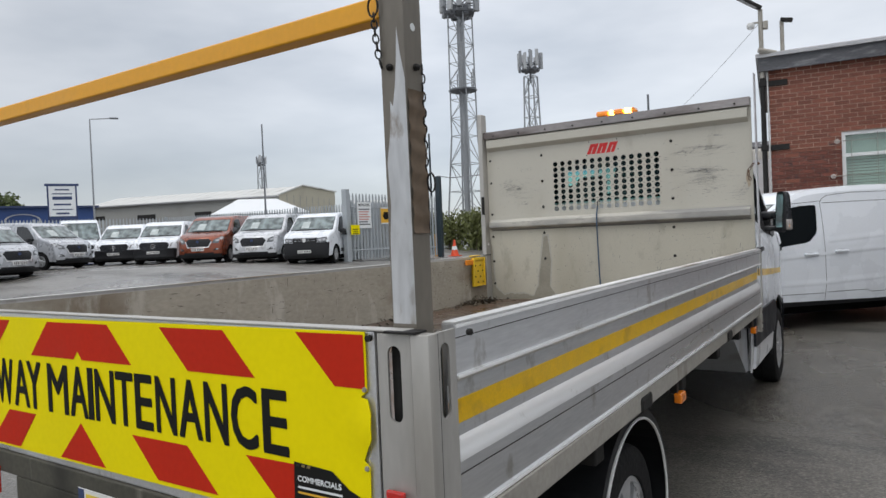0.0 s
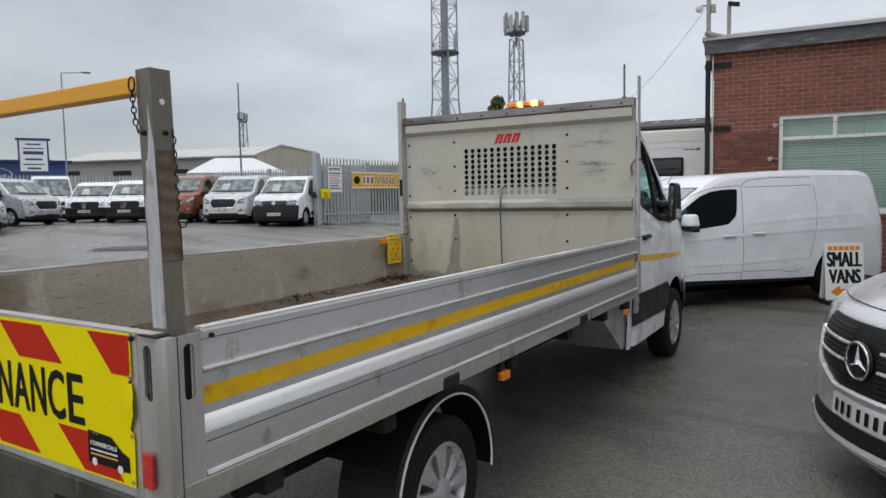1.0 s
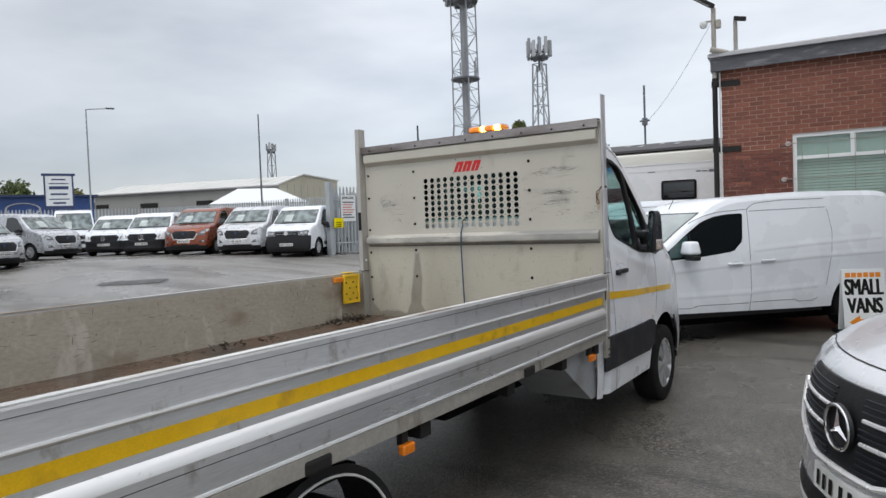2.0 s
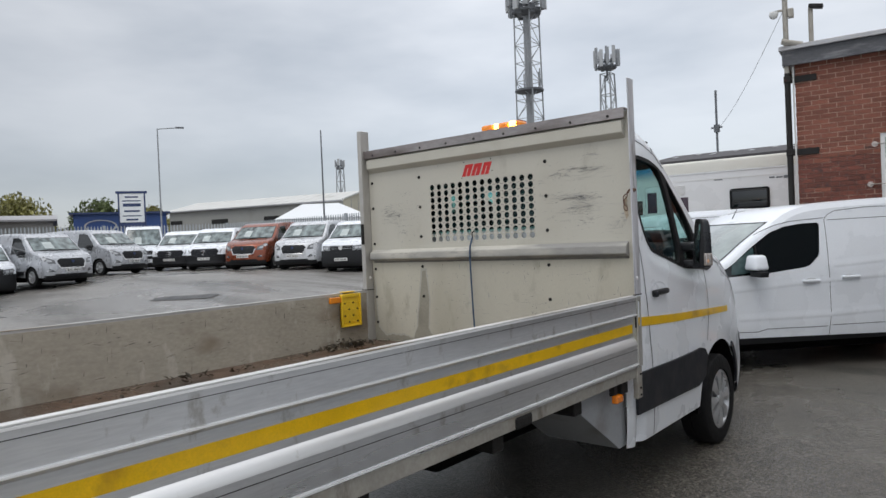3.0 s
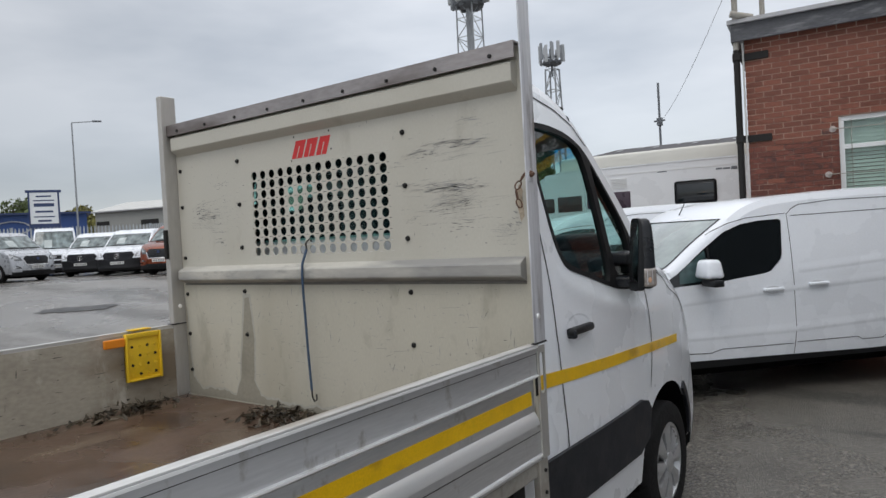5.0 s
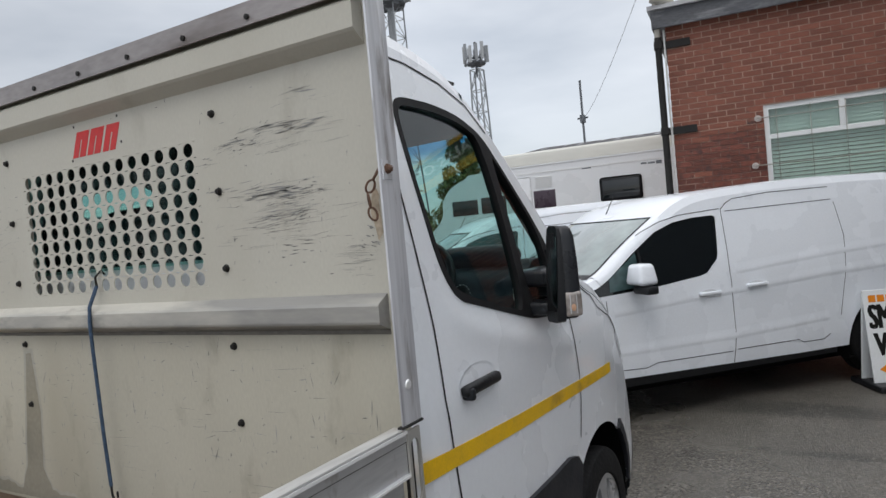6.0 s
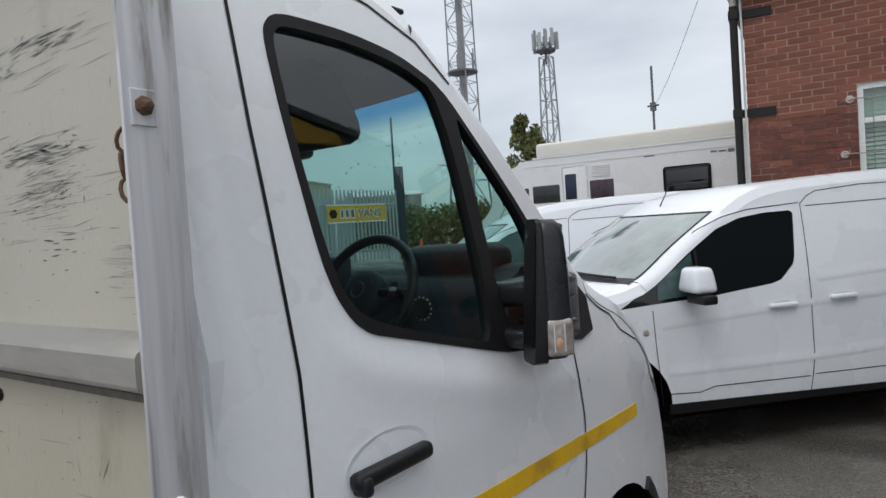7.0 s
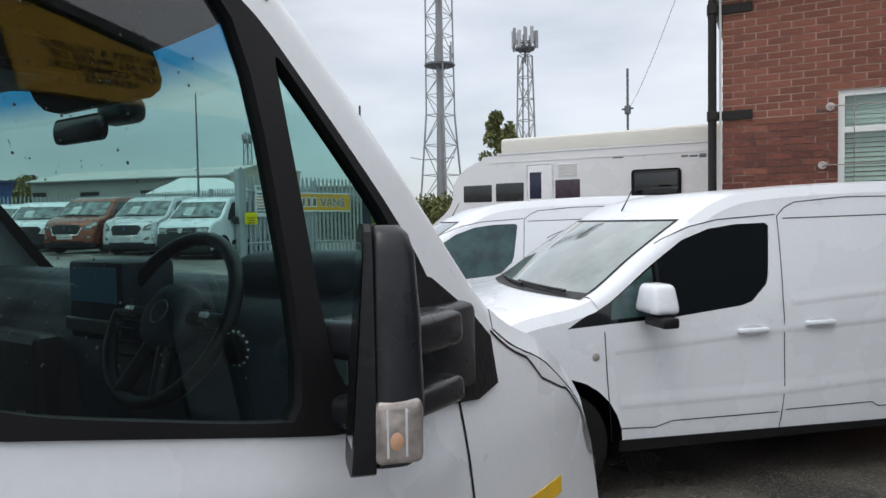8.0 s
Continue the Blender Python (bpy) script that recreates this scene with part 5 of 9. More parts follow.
    # the rim round the glass, wider towards its foot
    back = lambda z: -0.050 - 0.100 * (0.195 - z)
    bm = bmesh.new()
    rows = []
    for z, wd in ((-0.214, 0.060), (-0.206, 0.086), (-0.17, 0.098), (0.0, 0.101), (0.15, 0.095), (0.19, 0.082), (0.203, 0.052)):
        rows.append([bm.verts.new((x, y, z)) for x, y in ((-wd, -0.036), (-wd * 0.97, back(z) + 0.010), (-wd * 0.9, back(z)), (wd * 0.9, back(z)), (wd * 0.97, back(z) + 0.010), (wd, -0.036))])
    for a, b in zip(rows, rows[1:]):
        for i in range(6):
            bm.faces.new((a[i], a[(i + 1) % 6], b[(i + 1) % 6], b[i]))
    bm.faces.new(rows[0][::-1])
    bm.faces.new(rows[-1])
    tpart("mirror_bezel", moved(bm, turned), BLACK_PLASTIC, mir, smooth=30)
    bm = bmesh.new()
    bm.faces.new([bm.verts.new((x, back(z) - 0.002, z)) for x, z in ((-0.074, -0.165), (0.074, -0.165), (0.074, 0.150), (0.050, 0.172), (-0.050, 0.172), (-0.074, 0.150))])
    tpart("mirror_glass", moved(bm, turned), CHROME, mir)
    lens = tpart("mirror_indicator", moved(boxm(sg * 0.068 - 0.038, sg * 0.068 + 0.038, -0.040, 0.070, -0.192, -0.084, 0.016, 3), turned), INDICATOR, mir, "clear indicator lens", smooth=50)
    for y_ in (-0.012, 0.030):
        tpart("lens_rib", moved(boxm(sg * 0.1065 - 0.0008, sg * 0.1065 + 0.0008, y_ - 0.0025, y_ + 0.0025, -0.178, -0.098), turned), SATIN, lens)
    tpart("lens_bulb", moved(lathe(bmesh.new(), [(0.016, 0), (0.012, sg * 0.003), (0, sg * 0.004)], 14, "x", (sg * 0.1055, 0.008, -0.152)), turned), LENS_AMBER_PALE, lens, smooth=50)
    for nm, bm in (("mirror_arm", boxm(0.97, 1.14, 0.965 - NOSE, 1.22 - NOSE, 1.368, 1.418, 0.016, 3)), ("mirror_arm", boxm(0.97, 1.14, 0.985 - NOSE, 1.22 - NOSE, 1.472, 1.538, 0.020, 3)),
                   ("mirror_pivot", boxm(0.97, 1.06, 1.19 - NOSE, 1.40 - NOSE, 1.345, 1.530, 0.022, 3))):
        tpart(nm, moved(bm, Matrix.Diagonal((sg, 1, 1, 1))), MIRROR_SHELL, mir, smooth=40)
    sail = D([(1.24, 1.34), (1.235, 1.60), (1.29, 1.585), (1.42, 1.50), (1.485, 1.44), (1.49, 1.335), (1.40, 1.318)])
    tpart("mirror_base", sheet(sail, [], 0.06, lambda d, z, t, f=f: f(d, z, 0.010 + t), 0.02), BLACK_PLASTIC, side, smooth=40)
    # bonnet shut line and headlight, kept below the rounded shoulder
    rd_, rz_ = [p[0] for p in rim[16:34]], [p[1] for p in rim[16:34]]
    under = lambda poly: [(d, min(z, float(np.interp(d, rd_, rz_)) - 0.012)) for d, z in poly]
    tpart("bonnet_gap", ribbon(bmesh.new(), under(resample(D([(1.50, 1.46), (1.60, 1.415), (1.66, 1.36), (1.73, 1.295), (1.85, 1.245), (2.04, 1.20)]), 0.03, False)), 0.006, f), RUBBER_SEAL, side)
    hl = under(resample(D([(2.0, 1.155), (2.10, 1.13), (2.16, 1.06), (2.16, 0.96), (2.09, 0.99), (2.03, 1.07)]), 0.03))
    tpart("headlight", sheet(hl, [], 0.04, lambda d, z, t, f=f: f(d, z, 0.004)), LENS, truck, smooth=60)
    # front wheels
    w = add_wheel(truck, 0, 0, 0.345)
    w.matrix_basis = pose(CX + sg * 0.945, 1.62, 0.303, 0, 0, 0 if sg > 0 else 180)
    liner = lathe(bmesh.new(), [(0.445, 0), (0.445, 0.34)], 24, "x")
    for v in liner.verts:
        v.co.z = max(v.co.z, -0.08)
    part("wheel_arch_liner", moved(liner, Matrix.Translation((CX + sg * 1.03 - (0.34 if sg > 0 else 0), 1.60, 0.36))), UNDER, truck)
    # roof rib and side marker above the screen
    tpart("roof_marker", moved(boxm(-0.015, 0.015, -0.025, 0.025, 0, 0.014, 0.005), Matrix.Translation(SP.top(k3 + 0.3, sg * 0.82, 0.003))), BLACK_PLASTIC, truck)
F = SP.front()
tpart("grille", sheet([(-0.55, 1.04), (-0.62, 0.9), (-0.5, 0.74), (0.5, 0.74), (0.62, 0.9), (0.55, 1.04)], [], 0.08, lambda x, z, t: F(x, z) + Vector((0, 0.014 + t, 0)), 0.02), BLACK_PLASTIC, truck, smooth=40)

# cab rear wall with its window, floor, and what can be seen inside
bm = sheet([(-1.0, 0.55), (1.0, 0.55), (1.0, 1.5), (0.84, 2.26), (0.6, 2.33), (-0.6, 2.33), (-0.84, 2.26), (-1.0, 1.5)], [[(-0.66, 1.69), (0.66, 1.69), (0.62, 2.12), (-0.62, 2.12)]], 0.3,
           lambda x, z, t: Vector((x, 0.12 - NOSE - t, z)), 0.03)
tpart("cab_rear_wall", bm, WHITE, truck)
tpart("rear_window", boxm(-0.67, 0.67, 0.10 - NOSE, 0.104 - NOSE, 1.68, 2.13), CAB_GLASS, truck)
# added dark sheet; its openings set which grille holes look dark and which pale
trim = sheet([(-0.64, 1.66), (0.64, 1.66), (0.60, 2.13), (-0.60, 2.13)], [[(-0.39, 1.83), (0.02, 1.86), (0.04, 1.95), (-0.02, 1.965), (-0.39, 1.965)], [(-0.13, 1.72), (0.0, 1.72), (0.0, 1.85), (-0.13, 1.845)]], 0.2, lambda x, z, t: Vector((x, 0.155 - NOSE - t, z)), 0.01)
tpart("bulkhead_trim", trim, DASH, truck)
tpart("cab_floor", boxm(-0.98, 0.98, 0.16 - NOSE, 1.25 - NOSE, 0.62, 0.66), DASH, truck)
bm = bmesh.new()
prof = [(1.08, 0.70), (1.06, 1.20), (1.10, 1.46), (1.20, 1.555), (1.34, 1.57), (1.62, 1.50), (1.66, 0.70)]
prism(bm, [(y - NOSE, z) for y, z in prof], lambda y, z, x: Vector((x, y, z)), -0.95, 0.95)
bmesh.ops.bevel(bm, geom=[e for e in bm.edges if abs(e.verts[0].co.x - e.verts[1].co.x) > 1], offset=0.03, segments=3, affect="EDGES")
dash = tpart("dashboard", bm, DASH, truck, "black dashboard with a display", smooth=50)
tpart("instrument_hood", boxm(0.50, 0.86, 1.20 - NOSE, 1.38 - NOSE, 1.53, 1.635, 0.05, 3), DASH, dash, smooth=50)
tpart("display", boxm(0.06, 0.26, 1.072 - NOSE, 1.076 - NOSE, 1.515, 1.60, 0.001), SCREEN, dash)
tpart("display_housing", boxm(0.04, 0.28, 1.077 - NOSE, 1.22 - NOSE, 1.42, 1.615, 0.012), DASH, dash, smooth=40)
tpart("air_vent", moved(lathe(bmesh.new(), [(0.05, 0), (0.05, 0.02), (0.035, 0.012), (0.0, 0.012)], 20, "y"), Matrix.Translation((-0.42, 1.075 - NOSE, 1.49)) @ pose(0, 0, 0, 180)), BLACK_PLASTIC, dash)
tpart("centre_stack", boxm(-0.34, -0.02, 1.02 - NOSE, 1.10 - NOSE, 1.10, 1.42, 0.02), BLACK_PLASTIC, dash)
# steering wheel
sw = Matrix.Translation((0.445, 1.09 - NOSE, 1.495)) @ pose(0, 0, 0, 90 - 28)
bm = tube(bmesh.new(), [(0.195 * math.cos(2 * math.pi * i / 36), 0.195 * math.sin(2 * math.pi * i / 36), 0) for i in range(36)], 0.017, 10, close=True)
wheel_rim = tpart("steering_wheel", moved(bm, sw), BLACK_PLASTIC, truck, "black steering wheel", smooth=60)
boss = tpart("wheel_boss", moved(lathe(bmesh.new(), [(0.070, -0.045), (0.082, -0.02), (0.082, 0.005), (0.070, 0.024), (0.040, 0.032), (0, 0.034)], 26, "z"), sw), DASH, wheel_rim, smooth=50)
tpart("boss_ring", moved(tube(bmesh.new(), [(0.026 * math.cos(2 * math.pi * i / 20), 0.026 * math.sin(2 * math.pi * i / 20), 0.033) for i in range(20)], 0.003, 6, close=True), sw), SATIN_DARK, boss, smooth=50)
for a in (0, 180, 250, 290):
    c, s = math.cos(radians(a)), math.sin(radians(a))
    tpart("spoke", moved(tube(bmesh.new(), [(0.06 * c, 0.06 * s, 0), (0.19 * c, 0.19 * s, 0)], 0.018, 8), sw), BLACK_PLASTIC, wheel_rim, smooth=50)
for sx in (-1, 1):
    for i in range(3):
        tpart("thumb_switch", moved(boxm(sx * 0.135 - 0.012, sx * 0.135 + 0.012, -0.018 + 0.018 * i, -0.005 + 0.018 * i, 0.014, 0.024, 0.003), sw), SATIN if i == 1 else BLACK_PLASTIC, wheel_rim)
tpart("column_stalk", tube(bmesh.new(), [(0.34, 1.15 - NOSE, 1.47), (0.18, 1.09 - NOSE, 1.40)], [0.011, 0.008], 8), BLACK_PLASTIC, wheel_rim, smooth=50)
tpart("light_switch", moved(lathe(bmesh.new(), [(0.032, 0), (0.032, -0.010), (0.022, -0.014), (0, -0.014)], 20, "y"), Matrix.Translation((0.71, 1.055 - NOSE, 1.455))), BLACK_PLASTIC, dash, smooth=40)
for i in range(14):
    a_ = 2 * math.pi * i / 14
    tpart("switch_mark", boxm(0.71 + 0.034 * math.cos(a_) - 0.002, 0.71 + 0.034 * math.cos(a_) + 0.002, 1.050 - NOSE, 1.053 - NOSE, 1.455 + 0.034 * math.sin(a_) - 0.002, 1.455 + 0.034 * math.sin(a_) + 0.002), PAPER, dash)
for i in range(4):
    tpart("vent_slat", boxm(-0.50, -0.36, 1.052 - NOSE, 1.058 - NOSE, 1.36 + 0.03 * i, 1.368 + 0.03 * i), BLACK_PLASTIC, dash)
    tpart("vent_slat", boxm(0.30, 0.36, 1.052 - NOSE, 1.058 - NOSE, 1.40 + 0.03 * i, 1.408 + 0.03 * i), BLACK_PLASTIC, dash)
tpart("switch_strip", boxm(0.04, 0.28, 1.066 - NOSE, 1.074 - NOSE, 1.44, 1.475, 0.004), SATIN_DARK, dash)
tpart("door_paper", boxm(0.94, 1.007, 1.040 - NOSE, 1.044 - NOSE, 1.42, 1.468), PAPER, truck)
tpart("gear_lever", tube(bmesh.new(), [(0.10, 0.98 - NOSE, 1.16), (0.13, 0.90 - NOSE, 1.27)], [0.012, 0.022], 10), SATIN_DARK, dash, smooth=50)
tpart("steering_column", tube(bmesh.new(), [(0.43, 1.12 - NOSE, 1.47), (0.43, 1.34 - NOSE, 1.32)], 0.05, 12), DASH, wheel_rim, smooth=50)
for x in (0.45, -0.20, -0.62):
    st = tpart("seat", boxm(x - 0.25, x + 0.25, 0.30 - NOSE, 0.82 - NOSE, 0.92, 1.10, 0.05, 3), SEAT, truck, "dark cloth seat", smooth=50)
    tpart("seat_back", moved(boxm(-0.24, 0.24, -0.06, 0.06, 0, 0.62, 0.05, 3), Matrix.Translation((x, 0.33 - NOSE, 1.05)) @ pose(0, 0, 0, 10)), SEAT, st, smooth=50)
    tpart("headrest", moved(boxm(-0.13, 0.13, -0.045, 0.045, 0, 0.20, 0.04, 3), Matrix.Translation((x, 0.235 - NOSE, 1.70))), SEAT, st, smooth=50)
rv = tpart("rear_view_mirror", boxm(-0.33, -0.06, 1.23 - NOSE, 1.27 - NOSE, 1.947, 2.022, 0.028, 3), BLACK_PLASTIC, truck, smooth=50)
tpart("mirror_stalk", boxm(-0.12, 0.03, 1.25 - NOSE, 1.33 - NOSE, 1.99, 2.065, 0.028, 3), BLACK_PLASTIC, rv, smooth=50)
# dark console over the screen, its edge turned back to the middle of the cab
bm = bmesh.new()
prism(bm, [(0.30, 1.185 - NOSE), (0.12, 1.15 - NOSE), (-0.10, 1.01 - NOSE), (-0.40, 0.95 - NOSE), (-0.86, 0.95 - NOSE), (-0.86, 0.70 - NOSE), (0.30, 0.70 - NOSE)], lambda x, y, z: Vector((x, y, 2.022 + 0.07 * max(0.0, 0.30 - x) + z * max(0.02, min(0.14, 0.9 * (1.16 - NOSE - y))))), 0, 1)
bmesh.ops.recalc_face_normals(bm, faces=bm.faces[:])
bmesh.ops.bevel(bm, geom=[e for e in bm.edges if min(v.co.x for v in e.verts) > 0.2], offset=0.02, segments=3, affect="EDGES")
tpart("overhead_console", bm, DASH, truck, "black overhead console above the mirror", smooth=40)
visor = [(0.06, 0.0), (0.545, 0.0), (0.548, 0.72), (0.540, 0.86), (0.520, 0.95), (0.480, 1.0), (0.13, 1.0), (0.085, 0.95), (0.065, 0.84)]
tpart("sun_visor", sheet(visor, [], 0.12, lambda u, v, t: Vector((u, 0.92 + 0.10 * v - t - NOSE, 2.175 - 0.205 * v)), 0.018), VISOR, truck, "padded grey sun visor", smooth=40)

# chassis
for x in (-0.42, 0.42):
    tpart("chassis_rail", boxm(x - 0.04, x + 0.04, -4.15 - NOSE, 1.2 - NOSE, 0.52, 0.70, 0.01), BARE_DARK, truck)
for y in (-3.9, -3.3, -2.2, -1.4, -0.7, -0.15):
    tpart("cross_bearer", boxm(-1.09, 1.09, y - 0.04 - NOSE, y + 0.04 - NOSE, 0.70, 0.80, 0.006), BARE_DARK, truck)
tpart("rear_axle", tube(bmesh.new(), [(-0.8, -2.80 - NOSE, 0.345), (0.8, -2.80 - NOSE, 0.345)], 0.06, 12), BARE_DARK, truck)
tpart("differential", moved(lathe(bmesh.new(), [(0, -0.16), (0.12, -0.1), (0.15, 0), (0.12, 0.1), (0, 0.16)], 16, "x"), Matrix.Translation((0, -2.80 - NOSE, 0.345))), BARE_DARK, truck, smooth=50)
tpart("fuel_tank", boxm(-0.38, 0.38, -1.0 - NOSE, 0.3 - NOSE, 0.34, 0.62, 0.05, 3), UNDER, truck)
tpart("exhaust", tube(bmesh.new(), [(-0.3, 0.5 - NOSE, 0.42), (-0.3, -2.0 - NOSE, 0.42), (-0.55, -2.6 - NOSE, 0.46)], 0.04, 10), RUST, truck)
tpart("leaf_spring", boxm(0.46, 0.53, -3.55 - NOSE, -2.05 - NOSE, 0.40, 0.45, 0.01), BARE_DARK, truck)
tpart("leaf_spring", boxm(-0.53, -0.46, -3.55 - NOSE, -2.05 - NOSE, 0.40, 0.45, 0.01), BARE_DARK, truck)
tpart("spare_wheel", moved(lathe(bmesh.new(), [(0.22, -0.11), (0.33, -0.11), (0.345, 0), (0.33, 0.11), (0.22, 0.11)], 28, "z"), Matrix.Translation((0, -3.75 - NOSE, 0.42))), RUBBER, truck, smooth=40)
for sg in (1, -1):
    w = add_wheel(truck, 0, 0, 0.345)
    w.matrix_basis = pose(CX + sg * 0.905, -2.80, 0.25, 0, 0, 0 if sg > 0 else 180)
    # moulded rear mudguard with a light piped edge
    R0 = 0.43
    bm = bmesh.new()
    ang = [math.radians(-8 + 196 * i / 24) for i in range(25)]
    xo, xi = sg * 1.045, sg * 0.76
    for a, b in zip(ang, ang[1:]):
        for r0, r1, xa, xb in ((R0, R0, xo, xi), (R0 + 0.012, R0 + 0.012, xo, xi)):
            bm.faces.new([bm.verts.new((xx, r * math.cos(t), r * math.sin(t))) for xx, r, t in ((xa, r0, a), (xb, r0, a), (xb, r1, b), (xa, r1, b))])
        bm.faces.new([bm.verts.new((xo, r * math.cos(t), r * math.sin(t))) for r, t in ((R0 - 0.03, a), (R0 + 0.012, a), (R0 + 0.012, b), (R0 - 0.03, b))])
    mg = tpart("mudguard", moved(bm, Matrix.Translation((0, -2.80 - NOSE, 0.30))), BLACK_PLASTIC, truck, "black mudguard with a pale edge", smooth=40)
    tpart("edge_trim", moved(tube(bmesh.new(), [(xo + sg * 0.004, (R0 - 0.028) * math.cos(t), (R0 - 0.028) * math.sin(t)) for t in ang], 0.006, 6), Matrix.Translation((0, -2.80 - NOSE, 0.30))), PLATE_WHITE, mg, smooth=60)
    # pale lower box behind the cab corner, its foot sloping up to the rear
    bm = prism(bmesh.new(), [(-0.04, 0.37), (-0.04, 0.76), (-0.56, 0.76), (-0.56, 0.66), (-0.13, 0.37)], lambda y, z, x: Vector((CX + sg * x, y, z)), 0.55, 1.03)
    part("corner_box", bm, PALE_BOX, truck, "pale sloped box behind the cab")
    for y in (-2.375, -0.30):
        mk = part("side_marker", moved(boxm(-0.020, 0.016, -0.040, 0.040, -0.022, 0.022, 0.008), Matrix.Translation((CX + sg * 1.115, y, 0.705))), LENS_AMBER, truck, "amber side marker lamp")
        part("marker_bracket", boxm(CX + sg * 1.09 - 0.015, CX + sg * 1.09 + 0.015, y - 0.02, y + 0.02, 0.72, 0.80), BARE_DARK, mk)
    for y in (-2.90, -1.25):
        part("hinge_clamp", boxm(CX + sg * 1.10 - 0.03, CX + sg * 1.10 + 0.03, y - 0.07, y + 0.07, 0.775, 0.835, 0.015), BARE_DARK, truck)

# load bed
part("bed_floor", boxm(-2.24, -0.03, -4.24, -0.015, 0.835, 0.862), BED_FLOOR, truck, "wet muddy brown load floor")
for x0, x1 in ((-0.052, -0.012), (-2.258, -2.218)):
    part("bed_frame_rail", boxm(x0, x1, -4.25, -0.02, 0.782, 0.852, 0.004), GALV, truck)
part("bed_frame_rail", boxm(-2.21, -0.06, -4.255, -4.215, 0.74, 0.832, 0.004), GALV, truck)

# dropside panel: folded alloy section, outer face at 0, running in y; from top to bottom (z, x)
OUT = [(1.253, -0.030), (1.253, -0.002), (1.249, 0.0), (1.226, 0.0), (1.225, -0.004), (1.150, -0.004), (1.149, 0.003), (1.143, 0.003), (1.138, -0.004), (1.126, -0.022), (1.012, -0.022),
       (0.974, -0.003), (0.946, -0.003), (0.945, -0.005), (0.943, -0.003), (0.866, -0.003), (0.864, 0.004), (0.855, 0.004), (0.852, -0.002), (0.842, -0.002), (0.842, -0.030)]


def dropside(bm, y0, y1, x0, sg):
    rows = [[bm.verts.new((x0 + sg * x, y, z)) for z, x in OUT] for y in (y0, y1)]
    for j in range(len(OUT)):
        k = (j + 1) % len(OUT)
        bm.faces.new((rows[0][j], rows[0][k], rows[1][k], rows[1][j]))
    bm.faces.new(rows[0])
    bm.faces.new(rows[1][::-1])
    return bm


def slot_face(name, parent, f, u0, u1, z0, z1, material):
    """An end plate with a long rounded slot; dark behind."""
    um, hw = (u0 + u1) / 2, 0.0160
    zs0, zs1 = z1 - 0.023, z1 - 0.173
    slot = [(um + hw * math.cos(a), zs0 - hw + hw * math.sin(a)) for a in [math.pi * i / 8 for i in range(9)]] + [(um + hw * math.cos(a), zs1 + hw + hw * math.sin(a)) for a in [math.pi + math.pi * i / 8 for i in range(9)]]
    p = part(name, sheet([(u0, z0), (u1, z0), (u1, z1), (u0, z1)], [slot], 0.06, f, 0.006), material, parent, smooth=30)
    part("slot_recess", sheet([(um - 0.02, zs1 - 0.01), (um + 0.02, zs1 - 0.01), (um + 0.02, zs0 + 0.01), (um - 0.02, zs0 + 0.01)], [], 0.3, lambda u, z, t: f(u, z, -0.02)), BARE_DARK, p)
    part("latch_lever", sheet([(um - 0.004, zs1 + 0.02), (um + 0.004, zs1 + 0.02), (um + 0.004, zs0 - 0.05), (um - 0.004, zs0 - 0.05)], [], 0.3, lambda u, z, t: f(u, z, -0.012)), BARE_DARK, p)
    return p


